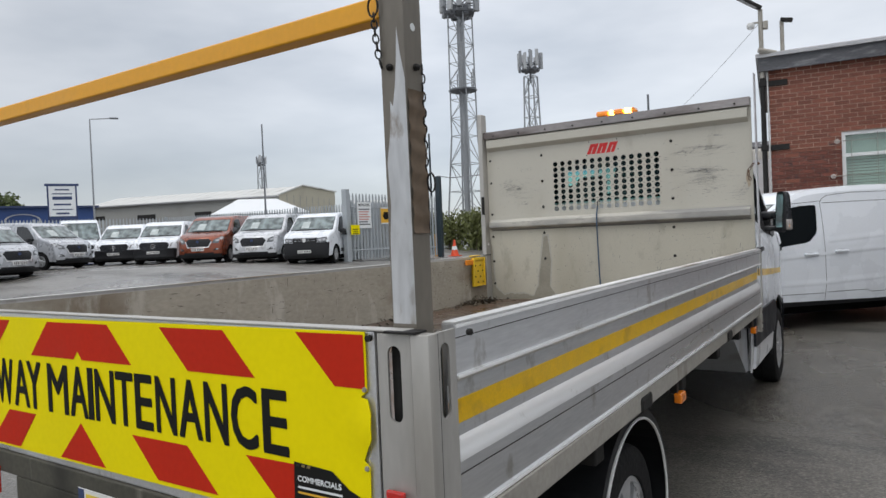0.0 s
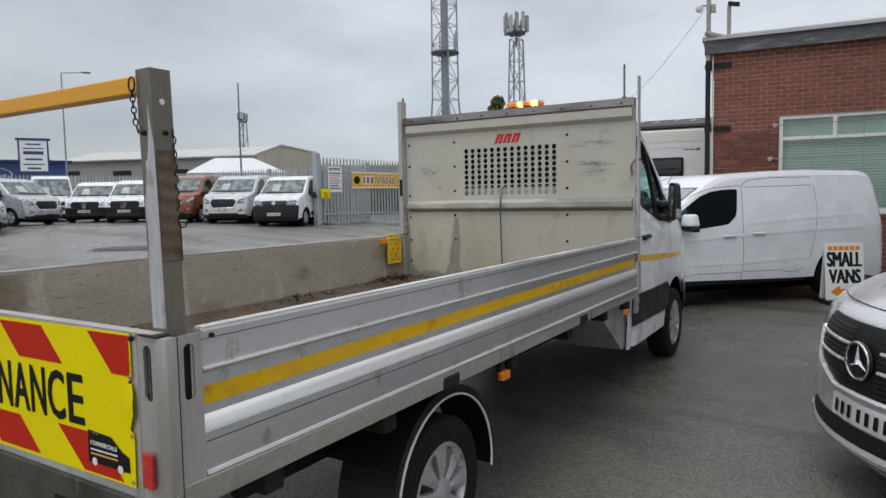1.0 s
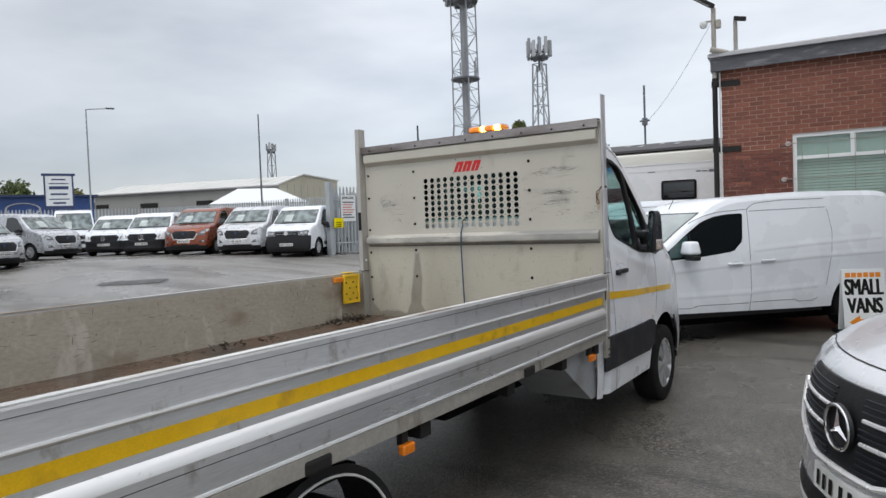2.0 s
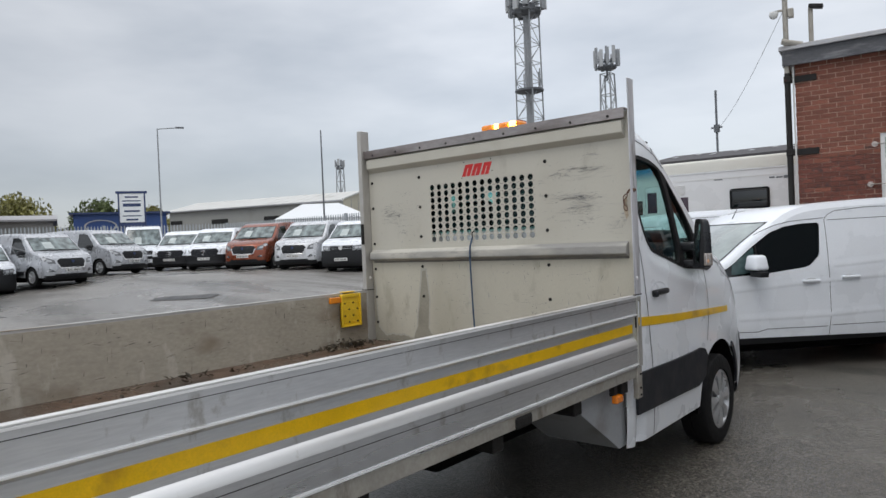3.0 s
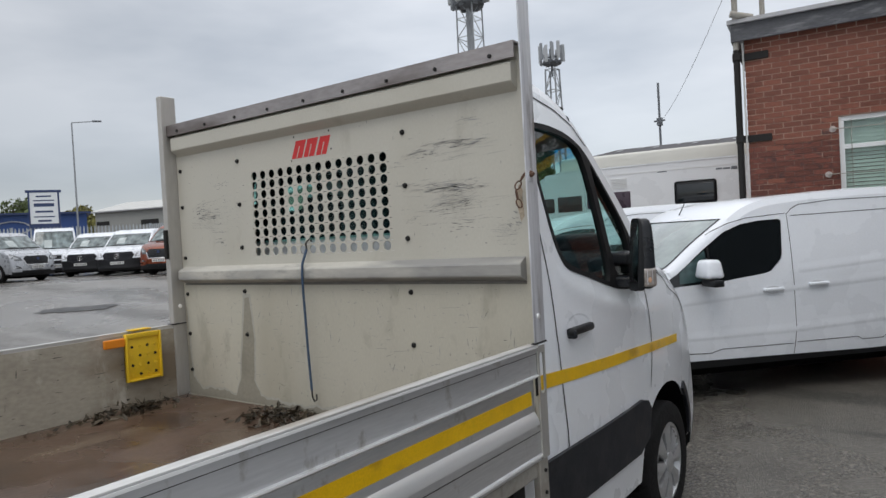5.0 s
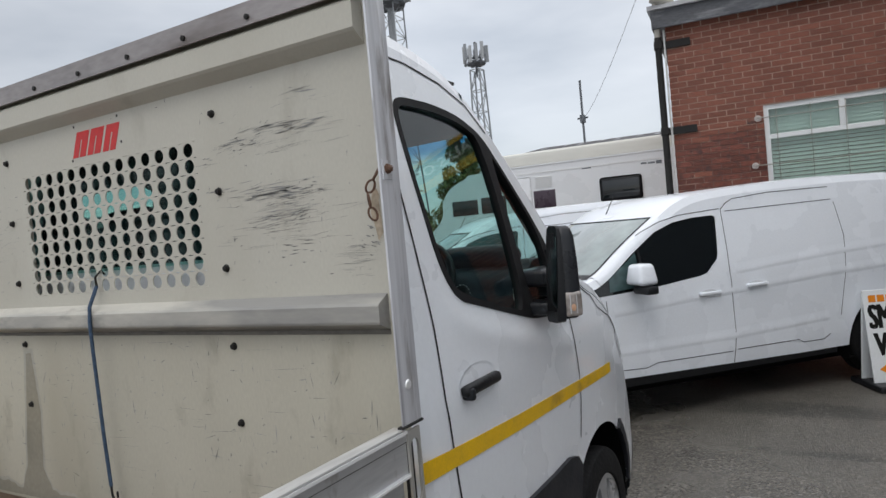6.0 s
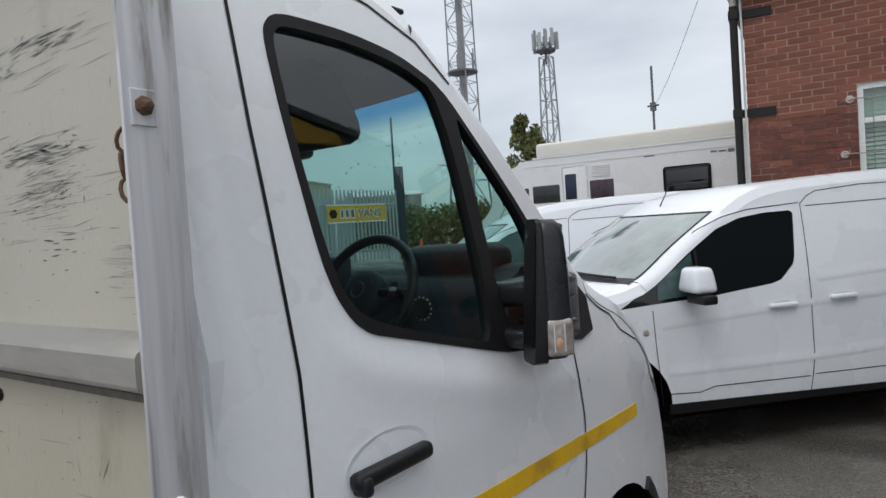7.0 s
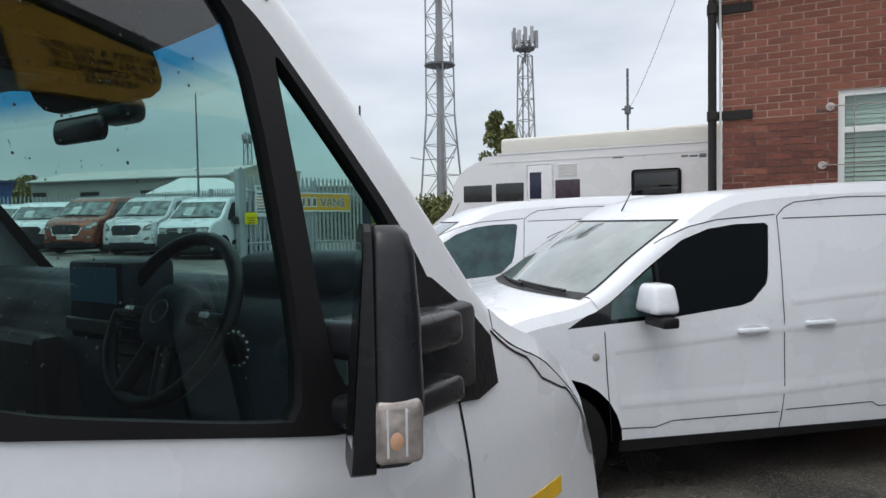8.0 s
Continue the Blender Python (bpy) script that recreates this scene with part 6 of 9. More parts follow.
for x0, sg in ((0.0, 1), (-2.27, -1)):
    ds = part("dropside", dropside(bmesh.new(), -4.165, -0.055, x0, sg), ALU, truck, "alloy dropside with a recessed yellow stripe", smooth=20)
    part("top_lip", boxm(min(x0 - sg * 0.032, x0 + sg * 0.001), max(x0 - sg * 0.032, x0 + sg * 0.001), -4.16, -0.058, 1.2535, 1.2580, 0.001), ALU_LIP, ds)
    # chamfer laid over in near-white, its highlight put into the colour
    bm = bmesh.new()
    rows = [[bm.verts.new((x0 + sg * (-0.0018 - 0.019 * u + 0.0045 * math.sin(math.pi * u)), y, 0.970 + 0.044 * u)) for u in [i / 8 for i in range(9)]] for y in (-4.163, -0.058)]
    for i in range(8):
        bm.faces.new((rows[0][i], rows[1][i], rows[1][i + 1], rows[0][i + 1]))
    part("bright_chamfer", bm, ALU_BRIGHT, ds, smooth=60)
    # thin near-white strips paint the highlight lines along the edges
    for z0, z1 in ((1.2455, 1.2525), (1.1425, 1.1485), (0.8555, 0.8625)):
        part("bright_edge", boxm(min(x0 + sg * 0.003, x0 + sg * 0.0052), max(x0 + sg * 0.003, x0 + sg * 0.0052), -4.163, -0.058, z0, z1), ALU_GLINT, ds)
    # black strips that paint the shade line of the two grooves
    for z in (1.2235, 0.9435):
        part("panel_groove", boxm(min(x0 - sg * 0.0035, x0 - sg * 0.0018), max(x0 - sg * 0.0035, x0 - sg * 0.0018), -4.163, -0.058, z, z + (0.0028 if z > 1 else 0.0016)), BARE_DARK, ds)
    part("yellow_stripe", boxm(min(x0 - sg * 0.0215, x0 - sg * 0.0205), max(x0 - sg * 0.0215, x0 - sg * 0.0205), -4.163, -0.075, 1.040, 1.091), YELLOW_TAPE, ds, "yellow reflective stripe")
    part("inner_lining", boxm(min(x0 - sg * 0.031, x0 - sg * 0.035), max(x0 - sg * 0.031, x0 - sg * 0.035), -4.163, -0.058, 0.862, 1.24), BED_SIDE, ds, "dirty weathered inner face")
    slot_face("end_cap", ds, lambda y, z, t, x0=x0, sg=sg: Vector((x0 + sg * (0.004 + t), y, z)), -4.248, -4.168, 0.842, 1.246, ALU_DULL)
    slot_face("end_cap", ds, lambda y, z, t, x0=x0, sg=sg: Vector((x0 + sg * (0.004 + t), y, z)), -0.056, -0.004, 0.845, 1.250, ALU_DULL)
    part("hook_plate", boxm(min(x0 - sg * 0.03, x0), max(x0 - sg * 0.03, x0), -0.075, -0.012, 0.66, 0.84, 0.004), GALV, ds)
    if sg < 0:
        rs = random.Random(21)
        bm = bmesh.new()
        for _ in range(260):
            y, z, L, w = rs.uniform(-4.1, -0.1), rs.uniform(0.88, 1.22), rs.uniform(0.004, 0.05) * rs.random(), rs.uniform(0.0006, 0.0022)
            a = rs.choice((0.0, 0.15, -0.2, 1.5))
            c, s = math.cos(a), math.sin(a)
            bm.faces.new([bm.verts.new((x0 + 0.0362, y + u, z + v)) for u, v in ((-c * L, -s * L), (s * w, -c * w), (c * L, s * L), (-s * w, c * w))])
        tagged(part("scuffing", bm, mat("scuff_dark", (0.10, 0.09, 0.075), 0.7, vary=0.2, island=0.6), ds), kind="stuff")
    # the side panel is sheared in towards the tail to fit the camera's view
    for ob in [ds] + list(ds.children_recursive):
        for v in ob.data.vertices:
            v.co.x += sg * 0.0053 * (v.co.y + 0.05)
    for z in (0.68, 0.72, 0.80):
        part("bolt", lathe(bmesh.new(), [(0.007, 0), (0.007, sg * 0.006), (0, sg * 0.007)], 8, "x", (x0, -0.04, z)), BARE_DARK, ds)
# corner uprights at the tail
for sg, x0 in ((1, 0.0), (-1, -2.27)):
    cp = part("corner_upright", boxm(min(x0 - sg * 0.003, x0 - sg * 0.046), max(x0 - sg * 0.003, x0 - sg * 0.046), -4.286, -4.252, 0.76, 1.249, 0.003, 2), ALU_DULL, truck, smooth=40)
    # black backing added so the gaps beside the upright read as shaded
    part("shadow_gap_seal", boxm(min(x0 - sg * 0.006, x0 - sg * 0.062), max(x0 - sg * 0.006, x0 - sg * 0.062), -4.262, -4.248, 0.77, 1.247), BARE_DARK, cp)
    part("upright_cap", boxm(min(x0 - sg * 0.03, x0 - sg * 0.105), max(x0 - sg * 0.03, x0 - sg * 0.085), -4.292, -4.250, 1.2495, 1.254, 0.001), BARE_DARK, cp)
    for z in (0.84, 0.79):
        part("bolt", lathe(bmesh.new(), [(0.008, 0), (0.008, 0.006), (0, 0.008)], 8, "x", (x0, -4.27, z)) if sg > 0 else lathe(bmesh.new(), [(0.008, 0), (0.008, -0.006), (0, -0.008)], 8, "x", (x0, -4.27, z)), GALV, cp)

# tailgate with chevron board
tg = part("tailgate", boxm(-2.20, -0.14, -4.275, -4.245, 0.80, 1.250, 0.004), ALU, truck, "alloy tailgate under a chevron board")
part("top_lip", boxm(-2.20, -0.065, -4.279, -4.243, 1.2505, 1.2545, 0.001), ALU_DULL, tg)
part("tailgate_lining", boxm(-2.20, -0.14, -4.2445, -4.240, 0.862, 1.24), BED_SIDE, tg)
slot_face("tailgate_end", tg, lambda x, z, t: Vector((x, -4.279 - t, z)), -0.130, -0.050, 0.775, 1.247, ALU_DULL)
slot_face("tailgate_end", tg, lambda x, z, t: Vector((x, -4.279 - t, z)), -2.21, -2.13, 0.775, 1.247, ALU_DULL)
part("red_reflector", boxm(-0.112, -0.068, -4.296, -4.2855, 0.85, 0.945, 0.004), LENS_RED, tg)
part("rubber_buffer", lathe(bmesh.new(), [(0.007, 0), (0.007, -0.009), (0, -0.010)], 10, "y", (-0.148, -4.279, 1.237)), BARE_DARK, tg)
part("rubber_buffer", lathe(bmesh.new(), [(0.007, 0), (0.007, 0.009), (0, 0.010)], 10, "x", (0.004, -4.155, 1.238)), BARE_DARK, tg)
Z0, Z1 = 0.815, 1.232
X0, X1, AP = -2.10, -0.160, -1.225
edge = [(X0, Z0), (X1 - 0.004, Z0), (X1, 0.96), (X1 - 0.014, 0.972), (X1 - 0.006, 0.988), (X1 + 0.014, 1.02), (X1 + 0.012, 1.07), (X1 + 0.002, 1.096), (X1 - 0.016, 1.10), (X1, 1.112), (X1, Z1), (X0, Z1)]
rise = lambda x: 0.010 + 0.008 * (x + 1.0)
curl = lambda x, z: 0.012 * max(0, (x - X1 + 0.06) / 0.08) * math.exp(-((z - 1.035) / 0.05) ** 2)
board = part("chevron_board", sheet(edge, [], 0.02, lambda x, z, t: Vector((x, -4.2805 - curl(x, z) - t, z + rise(x))), 0.002), SIGN_YELLOW, tg, "yellow board with red chevrons and black lettering, torn at its edge", 40)


def on_board(poly, lift=0.001):
    return sheet(poly, [], 0.12, lambda x, z, t: Vector((x, -4.2805 - curl(x, z) - lift, z + rise(x))))


tops = [[(AP, 1.141), (AP - 0.022, 1.117), (AP - 0.265, 1.117), (AP - 0.16, 1.222), (AP + 0.155, 1.222), (AP + 0.262, 1.117), (AP + 0.022, 1.117)],
        [(-0.835, 1.222), (-0.590, 1.222), (-0.485, 1.117), (-0.725, 1.117)], [(-0.352, 1.226), (X1 - 0.004, 1.226), (X1 - 0.004, 1.117), (-0.245, 1.117)],
        [(-1.615, 1.222), (-1.86, 1.222), (-1.965, 1.117), (-1.725, 1.117)]]
lows = [[(AP, 0.935), (AP + 0.118, 0.822), (AP - 0.118, 0.822)], [(-0.975, 0.931), (-0.742, 0.931), (-0.632, 0.826), (-0.868, 0.826)], [(-0.528, 0.937), (-0.33, 0.937), (-0.212, 0.822), (-0.40, 0.822)],
        [(-1.478, 0.935), (-1.645, 0.935), (-1.77, 0.822), (-1.585, 0.822)], [(-1.88, 0.935), (-2.05, 0.935), (-2.09, 0.90), (-2.09, 0.822), (-1.985, 0.822)]]
for pl in tops + lows:
    part("red_chevron", on_board(pl), SIGN_RED, board)




def bold(words, w, h, fat, rise_by):
    """Built-in letters thickened by laying shifted copies over one another."""
    return merged([moved(text_mesh(words, w - fat, h - rise_by, 0.0004), Matrix.Translation((fat * i / 3, -0.00012 * (i + 4 * j), rise_by * j / 2))) for i in range(4) for j in range(3)])


WORDS = (("H", -2.050, 0.088), ("I", -1.945, 0.027), ("G", -1.900, 0.090), ("H", -1.792, 0.064), ("W", -1.722, 0.112), ("A", -1.604, 0.094), ("Y", -1.522, 0.086),
         ("M", -1.398, 0.113), ("A", -1.274, 0.092), ("I", -1.178, 0.026), ("N", -1.142, 0.094), ("T", -1.040, 0.080), ("E", -0.952, 0.076), ("N", -0.862, 0.083), ("A", -0.768, 0.090), ("N", -0.668, 0.084), ("C", -0.572, 0.090), ("E", -0.466, 0.080))
letters = bmesh.new()
for ch, x, w in WORDS:
    low = 0.9585 + 0.0065 * (x + 1.39)
    letter = bold(ch, w, 0.146, 0.006, 0.005) if ch != "I" else boxm(0, w, -0.0018, 0, 0, 0.146)
    moved(letter, Matrix.Translation((x, -4.2812, low)))
    me_ = bpy.data.meshes.new("tmp")
    letter.to_mesh(me_)
    letter.free()
    letters.from_mesh(me_)
    bpy.data.meshes.remove(me_)
part("lettering", letters, INK, board)
BROWN_INK = mat("dull_gold_print", (0.22, 0.16, 0.06), 0.5, vary=0.2)
sticker = part("dealer_sticker", on_board([(-0.375, 0.852), (-0.372, 0.944), (-0.262, 0.938), (-0.215, 0.905), (-0.185, 0.895), (-0.182, 0.852)], 0.0022), INK, board, "black van-shaped sticker with white lettering")
part("lettering", moved(text_mesh("COMMERCIALS", 0.125, 0.013, 0.0006, 0.02), Matrix.Translation((-0.362, -4.2832, 0.918))), PAPER, sticker)
for i in range(2):
    part("lettering_bar", on_board([(-0.362, 0.888 - 0.012 * i), (-0.235, 0.888 - 0.012 * i), (-0.235, 0.893 - 0.012 * i), (-0.362, 0.893 - 0.012 * i)], 0.003), PAPER if i == 0 else SIGN_AMBER, sticker)
for x in (-0.366, -0.350, -0.334):
    part("sticker_mark", on_board([(x, 0.9345), (x + 0.010, 0.9345), (x + 0.012, 0.941), (x + 0.002, 0.941)], 0.003), BARE_DARK if x < -0.36 else BROWN_INK, sticker)
for x in (-0.345, -0.225):
    part("sticker_wheel", moved(lathe(bmesh.new(), [(0.012, 0), (0, 0)], 14, "y"), Matrix.Translation((x, -4.2834, 0.871))), PAPER, sticker)
for x, z in ((-0.165, 1.116), (-0.167, 0.957), (-0.172, 0.83)):
    part("screw", lathe(bmesh.new(), [(0.006, 0), (0.005, -0.003), (0, -0.003)], 8, "y", (x, -4.2815, z + rise(x))), GALV, board)
# rear under-run beam, lamps and plate
DIRTY_BEAM = mat("dirty_rear_beam", (0.070, 0.066, 0.050), 0.7, metal=0.1, vary=0.3, scale=7, dark=(0.028, 0.026, 0.020), dark_at=0.47, spread=0.2, grime=(0.22, 0.205, 0.17), grime_at=0.60, grime_scale=15, grime_stretch=(1, 1, 0.1), grime_amount=0.6)
part("rear_beam", boxm(-2.20, -0.07, -4.285, -4.24, 0.73, 0.80, 0.004), DIRTY_BEAM, truck, "stained galvanised rear beam")
for x in (-0.22, -2.05):
    lb = part("rear_lamp", boxm(x - 0.14, x + 0.10, -4.30, -4.26, 0.56, 0.68, 0.01), LENS_RED, truck, "red rear lamp")
    part("lamp_amber", boxm(x - 0.20, x - 0.142, -4.30, -4.26, 0.56, 0.68, 0.008), LENS_AMBER, lb)
part("rear_panel", boxm(-1.62, -0.570, -4.284, -4.25, 0.60, 0.7295, 0.003), DIRTY_BEAM, truck, "stained rear panel below the beam")
rp = part("rear_sticker", boxm(-1.245, -0.955, -4.2875, -4.2845, 0.647, 0.757, 0.0005), PLATE_WHITE, truck, "white panel with a blue band and a blue and yellow emblem")
part("sticker_band", boxm(-1.2445, -1.215, -4.2885, -4.2876, 0.648, 0.756), SIGN_BLUE, rp)
part("emblem_yellow", boxm(-1.205, -1.115, -4.2885, -4.2876, 0.655, 0.745), PLATE_YELLOW, rp)
for i in range(2):
    part("emblem_bar", boxm(-1.150 + 0.045 * i, -1.118 + 0.045 * i, -4.2895, -4.2886, 0.66, 0.735), SIGN_BLUE, rp)
part("print_bar", boxm(-1.035, -0.985, -4.2885, -4.2876, 0.738, 0.744), INK, rp)
part("rear_reflector", boxm(-1.80, -1.715, -4.295, -4.286, 0.66, 0.75, 0.003), LENS_RED, truck)

# tail posts with the yellow ladder bar and chains
def lean(bm):
    """The tail posts lean out and back a little from their feet."""
    for v in bm.verts:
        k = (v.co.z - 1.257) / 0.666
        v.co.x += 0.016 * k
        v.co.y -= 0.025 * k
    return bm


SCRAPED = mat("scraped_alloy", (0.58, 0.59, 0.60), 0.42, metal=0.4, vary=0.22, scale=16, stretch=(1, 1, 0.22), dark=(0.26, 0.22, 0.175), dark_at=0.53, spread=0.05, grime=(0.22, 0.165, 0.115), grime_at=0.56, grime_scale=22, grime_stretch=(1, 1, 0.35), grime_amount=0.75)
BROWN = mat("brown_stain", (0.155, 0.112, 0.075), 0.6, metal=0.25, vary=0.25, scale=14, dark=(0.10, 0.07, 0.048), dark_at=0.5, spread=0.15)
for sg, xc in ((1, -0.091), (-1, -2.165)):
    # square tube, 60 mm, open at the top
    outer = sheet([(xc - 0.029, -4.237), (xc + 0.029, -4.237), (xc + 0.029, -4.179), (xc - 0.029, -4.179)], [[(xc - 0.025, -4.233), (xc + 0.025, -4.233), (xc + 0.025, -4.183), (xc - 0.025, -4.183)]], 0.2,
                  lambda x, y, t: Vector((x, y, 1.923 + t)), 1.06)
    ps = part("tail_post", lean(outer), POST, truck, "square alloy post scraped bare and stained brown")
    part("bare_scrape", lean(sheet([(xc - 0.027, 1.262), (xc + 0.0285, 1.262), (xc + 0.0285, 1.50), (xc + 0.028, 1.66), (xc + 0.027, 1.74), (xc + 0.018, 1.79), (xc + 0.012, 1.84), (xc + 0.008, 1.78), (xc + 0.003, 1.73), (xc - 0.004, 1.69), (xc - 0.010, 1.70), (xc - 0.014, 1.64), (xc - 0.024, 1.58), (xc - 0.020, 1.50), (xc - 0.026, 1.42)], [], 0.03,
                                   lambda x, z, t: Vector((x, -4.2378, z)))), SCRAPED, ps)
    part("cable_hole", lean(lathe(bmesh.new(), [(0.0075, 0), (0.0075, 0.001), (0, 0.0012)], 14, "x", (xc + 0.0292, -4.208, 1.842))), PAPER, ps)
    for x, y, ax in ((xc + 0.029, -4.205, "x"), (xc - 0.006, -4.237, "y")):
        hh = 0.010 if ax == "x" else -0.010
        part("bolt", lean(lathe(bmesh.new(), [(0.007, 0), (0.007, hh * 0.7), (0.003, hh * 1.2), (0, hh * 1.2)], 6, ax, (x, y, 1.765))), BARE_DARK, ps)
    part("wear_strip", lean(sheet([(-0.026, 1.44), (0.028, 1.44), (0.028, 1.72), (-0.026, 1.72)], [], 0.012, lambda u, z, t, xc=xc: Vector((xc + 0.0312 + 0.0020 * math.sin(z * 150 + u * 12), -4.208 + u, z)))), BROWN, ps, smooth=60)


def chain(name, parent, pts, material, r=0.0032, link=0.030, fat=0.010):
    """Oval links, every other one turned, along a hanging line."""
    line = [Vector(p) for p in pts]
    run, at = [], 0.0
    for a, b in zip(line, line[1:]):
        n = max(1, int((b - a).length / (link * 0.72)))
        run += [(a.lerp(b, (i + 0.5) / n), (b - a).normalized()) for i in range(n)]
    bm = bmesh.new()
    for i, (c, d) in enumerate(run):
        u = d.orthogonal().normalized() if i % 2 else d.cross(d.orthogonal()).normalized()
        tube(bm, [c + d * (link / 2 * math.cos(a)) + u * (fat * math.sin(a)) for a in [2 * math.pi * k / 10 for k in range(10)]], r, 5, close=True)
    return part(name, bm, material, parent, smooth=60)


chain("post_chain", truck, [(-0.050, -4.200, 1.775), (-0.052, -4.198, 1.72), (-0.056, -4.192, 1.56)], BARE_DARK, 0.0018, 0.021, 0.0058)
part("chain_ring", tube(bmesh.new(), [(-0.050, -4.182 + 0.013 * math.cos(a), 1.542 + 0.019 * math.sin(a)) for a in [2 * math.pi * i / 20 for i in range(20)]], 0.0020, 6, close=True), BARE_DARK, truck, smooth=60)
part("chain_pin", tube(bmesh.new(), [(-0.058, -4.186, 1.53), (-0.060, -4.183, 1.435)], 0.003, 8), BARE_DARK, truck)
chain("post_chain", truck, [(-0.112, -4.268, 1.872), (-0.110, -4.268, 1.83), (-0.105, -4.266, 1.785), (-0.100, -4.263, 1.762)], BARE_DARK, 0.0018, 0.019, 0.0058)
part("chain_ring", tube(bmesh.new(), [(-0.113 + 0.012 * math.cos(a), -4.268, 1.886 + 0.019 * math.sin(a)) for a in [2 * math.pi * i / 20 for i in range(20)]], 0.0022, 6, close=True), BARE_DARK, truck, smooth=60)
bar = part("ladder_bar", boxm(-2.16, -0.112, -4.250, -4.205, 1.868, 1.913, 0.004), YELLOW_BAR, truck, "yellow painted square ladder bar")
part("bar_pin", tube(bmesh.new(), [(-0.17, -4.228, 1.90), (-0.09, -4.228, 1.90)], 0.008, 8), BARE_DARK, bar)

# headboard
TOP_ANGLE = mat("tarnished_alloy_angle", (0.34, 0.315, 0.31), 0.5, metal=0.45, vary=0.25, scale=7, stretch=(0.3, 1, 1), dark=(0.17, 0.145, 0.135), dark_at=0.5, spread=0.12, grime=(0.13, 0.075, 0.045), grime_at=0.60, grime_scale=8, grime_stretch=(0.5, 1, 1), grime_amount=0.7)
POST_ALU = mat("streaked_post_alloy", (0.72, 0.725, 0.75), 0.42, metal=0.4, vary=0.25, scale=26, stretch=(1, 1, 0.04), dark=(0.33, 0.33, 0.35), dark_at=0.48, spread=0.10, grime=(0.20, 0.175, 0.15), grime_at=0.54, grime_scale=13, grime_stretch=(1, 1, 0.13), grime_amount=0.8)
HX0, HX1 = -2.225, -0.035
cols, rws = 14, 9
hx = [-1.568 + (1.568 - 0.720) * i / (cols - 1) for i in range(cols)]
hz = [1.636 + (2.014 - 1.636) * i / (rws - 1) for i in range(rws)]
px, pz = hx[1] - hx[0], hz[1] - hz[0]
bm = bmesh.new()


def cell(x0, x1, z0, z1, r, ya, yb):
    """A square of board with a round hole through it."""
    n = 16
    cx, cz = (x0 + x1) / 2, (z0 + z1) / 2
    loops = []
    for y in (ya, yb):
        inn, out = [], []
        for i in range(n):
            a = 2 * math.pi * (i + 0.5) / n
            c, s = math.cos(a), math.sin(a)
            inn.append(bm.verts.new((cx + r * c, y, cz + r * s)))
            k = max(abs(c) / ((x1 - x0) / 2), abs(s) / ((z1 - z0) / 2))
            out.append((cx + c / k, y, cz + s / k))
        crn = []
        for i in range(n):
            q = out[i]
            crn.append(bm.verts.new(q))
        loops.append((inn, crn))
    for i in range(n):
        j = (i + 1) % n
        for inn, crn in loops:
            bm.faces.new((inn[i], inn[j], crn[j], crn[i]))
        bm.faces.new((loops[0][0][i], loops[0][0][j], loops[1][0][j], loops[1][0][i]))


for x in hx:
    for z in hz:
        cell(x - px / 2, x + px / 2, z - pz / 2, z + pz / 2, 0.0208, 0.0, 0.003)
mx0, mx1, mz0, mz1 = hx[0] - px / 2, hx[-1] + px / 2, hz[0] - pz / 2, hz[-1] + pz / 2
for a, b, c, d in ((HX0, mx0, 1.505, 2.34), (mx1, HX1, 1.505, 2.34), (mx0, mx1, 1.505, mz0), (mx0, mx1, mz1, 2.34)):
    box(bm, a, b, 0.0, 0.018, c, d)
hb = part("headboard", bm, BOARD, truck, "scratched cream headboard with a punched viewing grille")
part("lower_panel", boxm(HX0, HX1, 0.0, 0.018, 0.85, 1.5045), BOARD_LOW, hb, "darker, yellower cream lower panel with stains")
rail = [(0.0, 1.482), (-0.030, 1.494), (-0.042, 1.500), (-0.044, 1.506), (-0.044, 1.545), (-0.040, 1.551), (0.0, 1.572)]
bm = prism(bmesh.new(), rail, lambda y, z, x: Vector((x, y, z)), HX0 + 0.02, HX1 - 0.02)
part("middle_rail", bm, mat("worn_cream_rail", (0.55, 0.53, 0.47), 0.5, metal=0.1, vary=0.1, scale=6, stretch=(0.25, 1, 1), dark=(0.30, 0.295, 0.28), dark_at=0.44, spread=0.10, grime=(0.20, 0.195, 0.185), grime_at=0.54, grime_scale=9, grime_stretch=(0.3, 1, 1), grime_amount=0.7), hb)
# dark strip that paints the shade line below the middle rail
RAIL_SHADE = mat("dark_sealant", (0.17, 0.16, 0.14), 0.8, vary=0.3, scale=14)
part("seal_strip", boxm(HX0 + 0.02, HX1 - 0.02, -0.004, 0.0005, 1.470, 1.4815, 0.001), RAIL_SHADE, hb)
rail = [(0.0, 2.180), (-0.036, 2.206), (-0.042, 2.213), (-0.042, 2.276), (-0.034, 2.284), (0.0, 2.290)]
part("upper_rail", prism(bmesh.new(), rail, lambda y, z, x: Vector((x, y, z)), HX0 + 0.02, HX1 - 0.02), BOARD, hb)
part("top_angle", merged([boxm(HX0, HX1, -0.044, 0.03, 2.346, 2.352), boxm(HX0, HX1, -0.050, -0.044, 2.292, 2.352)]), TOP_ANGLE, hb, "dark-streaked alloy top angle")
for i in range(9):
    x = HX0 + 0.10 + (HX1 - HX0 - 0.2) * i / 8
    part("bolt", lathe(bmesh.new(), [(0.008, 0), (0.008, -0.005), (0, -0.006)], 8, "y", (x, -0.050, 2.312)), BARE_DARK, hb)
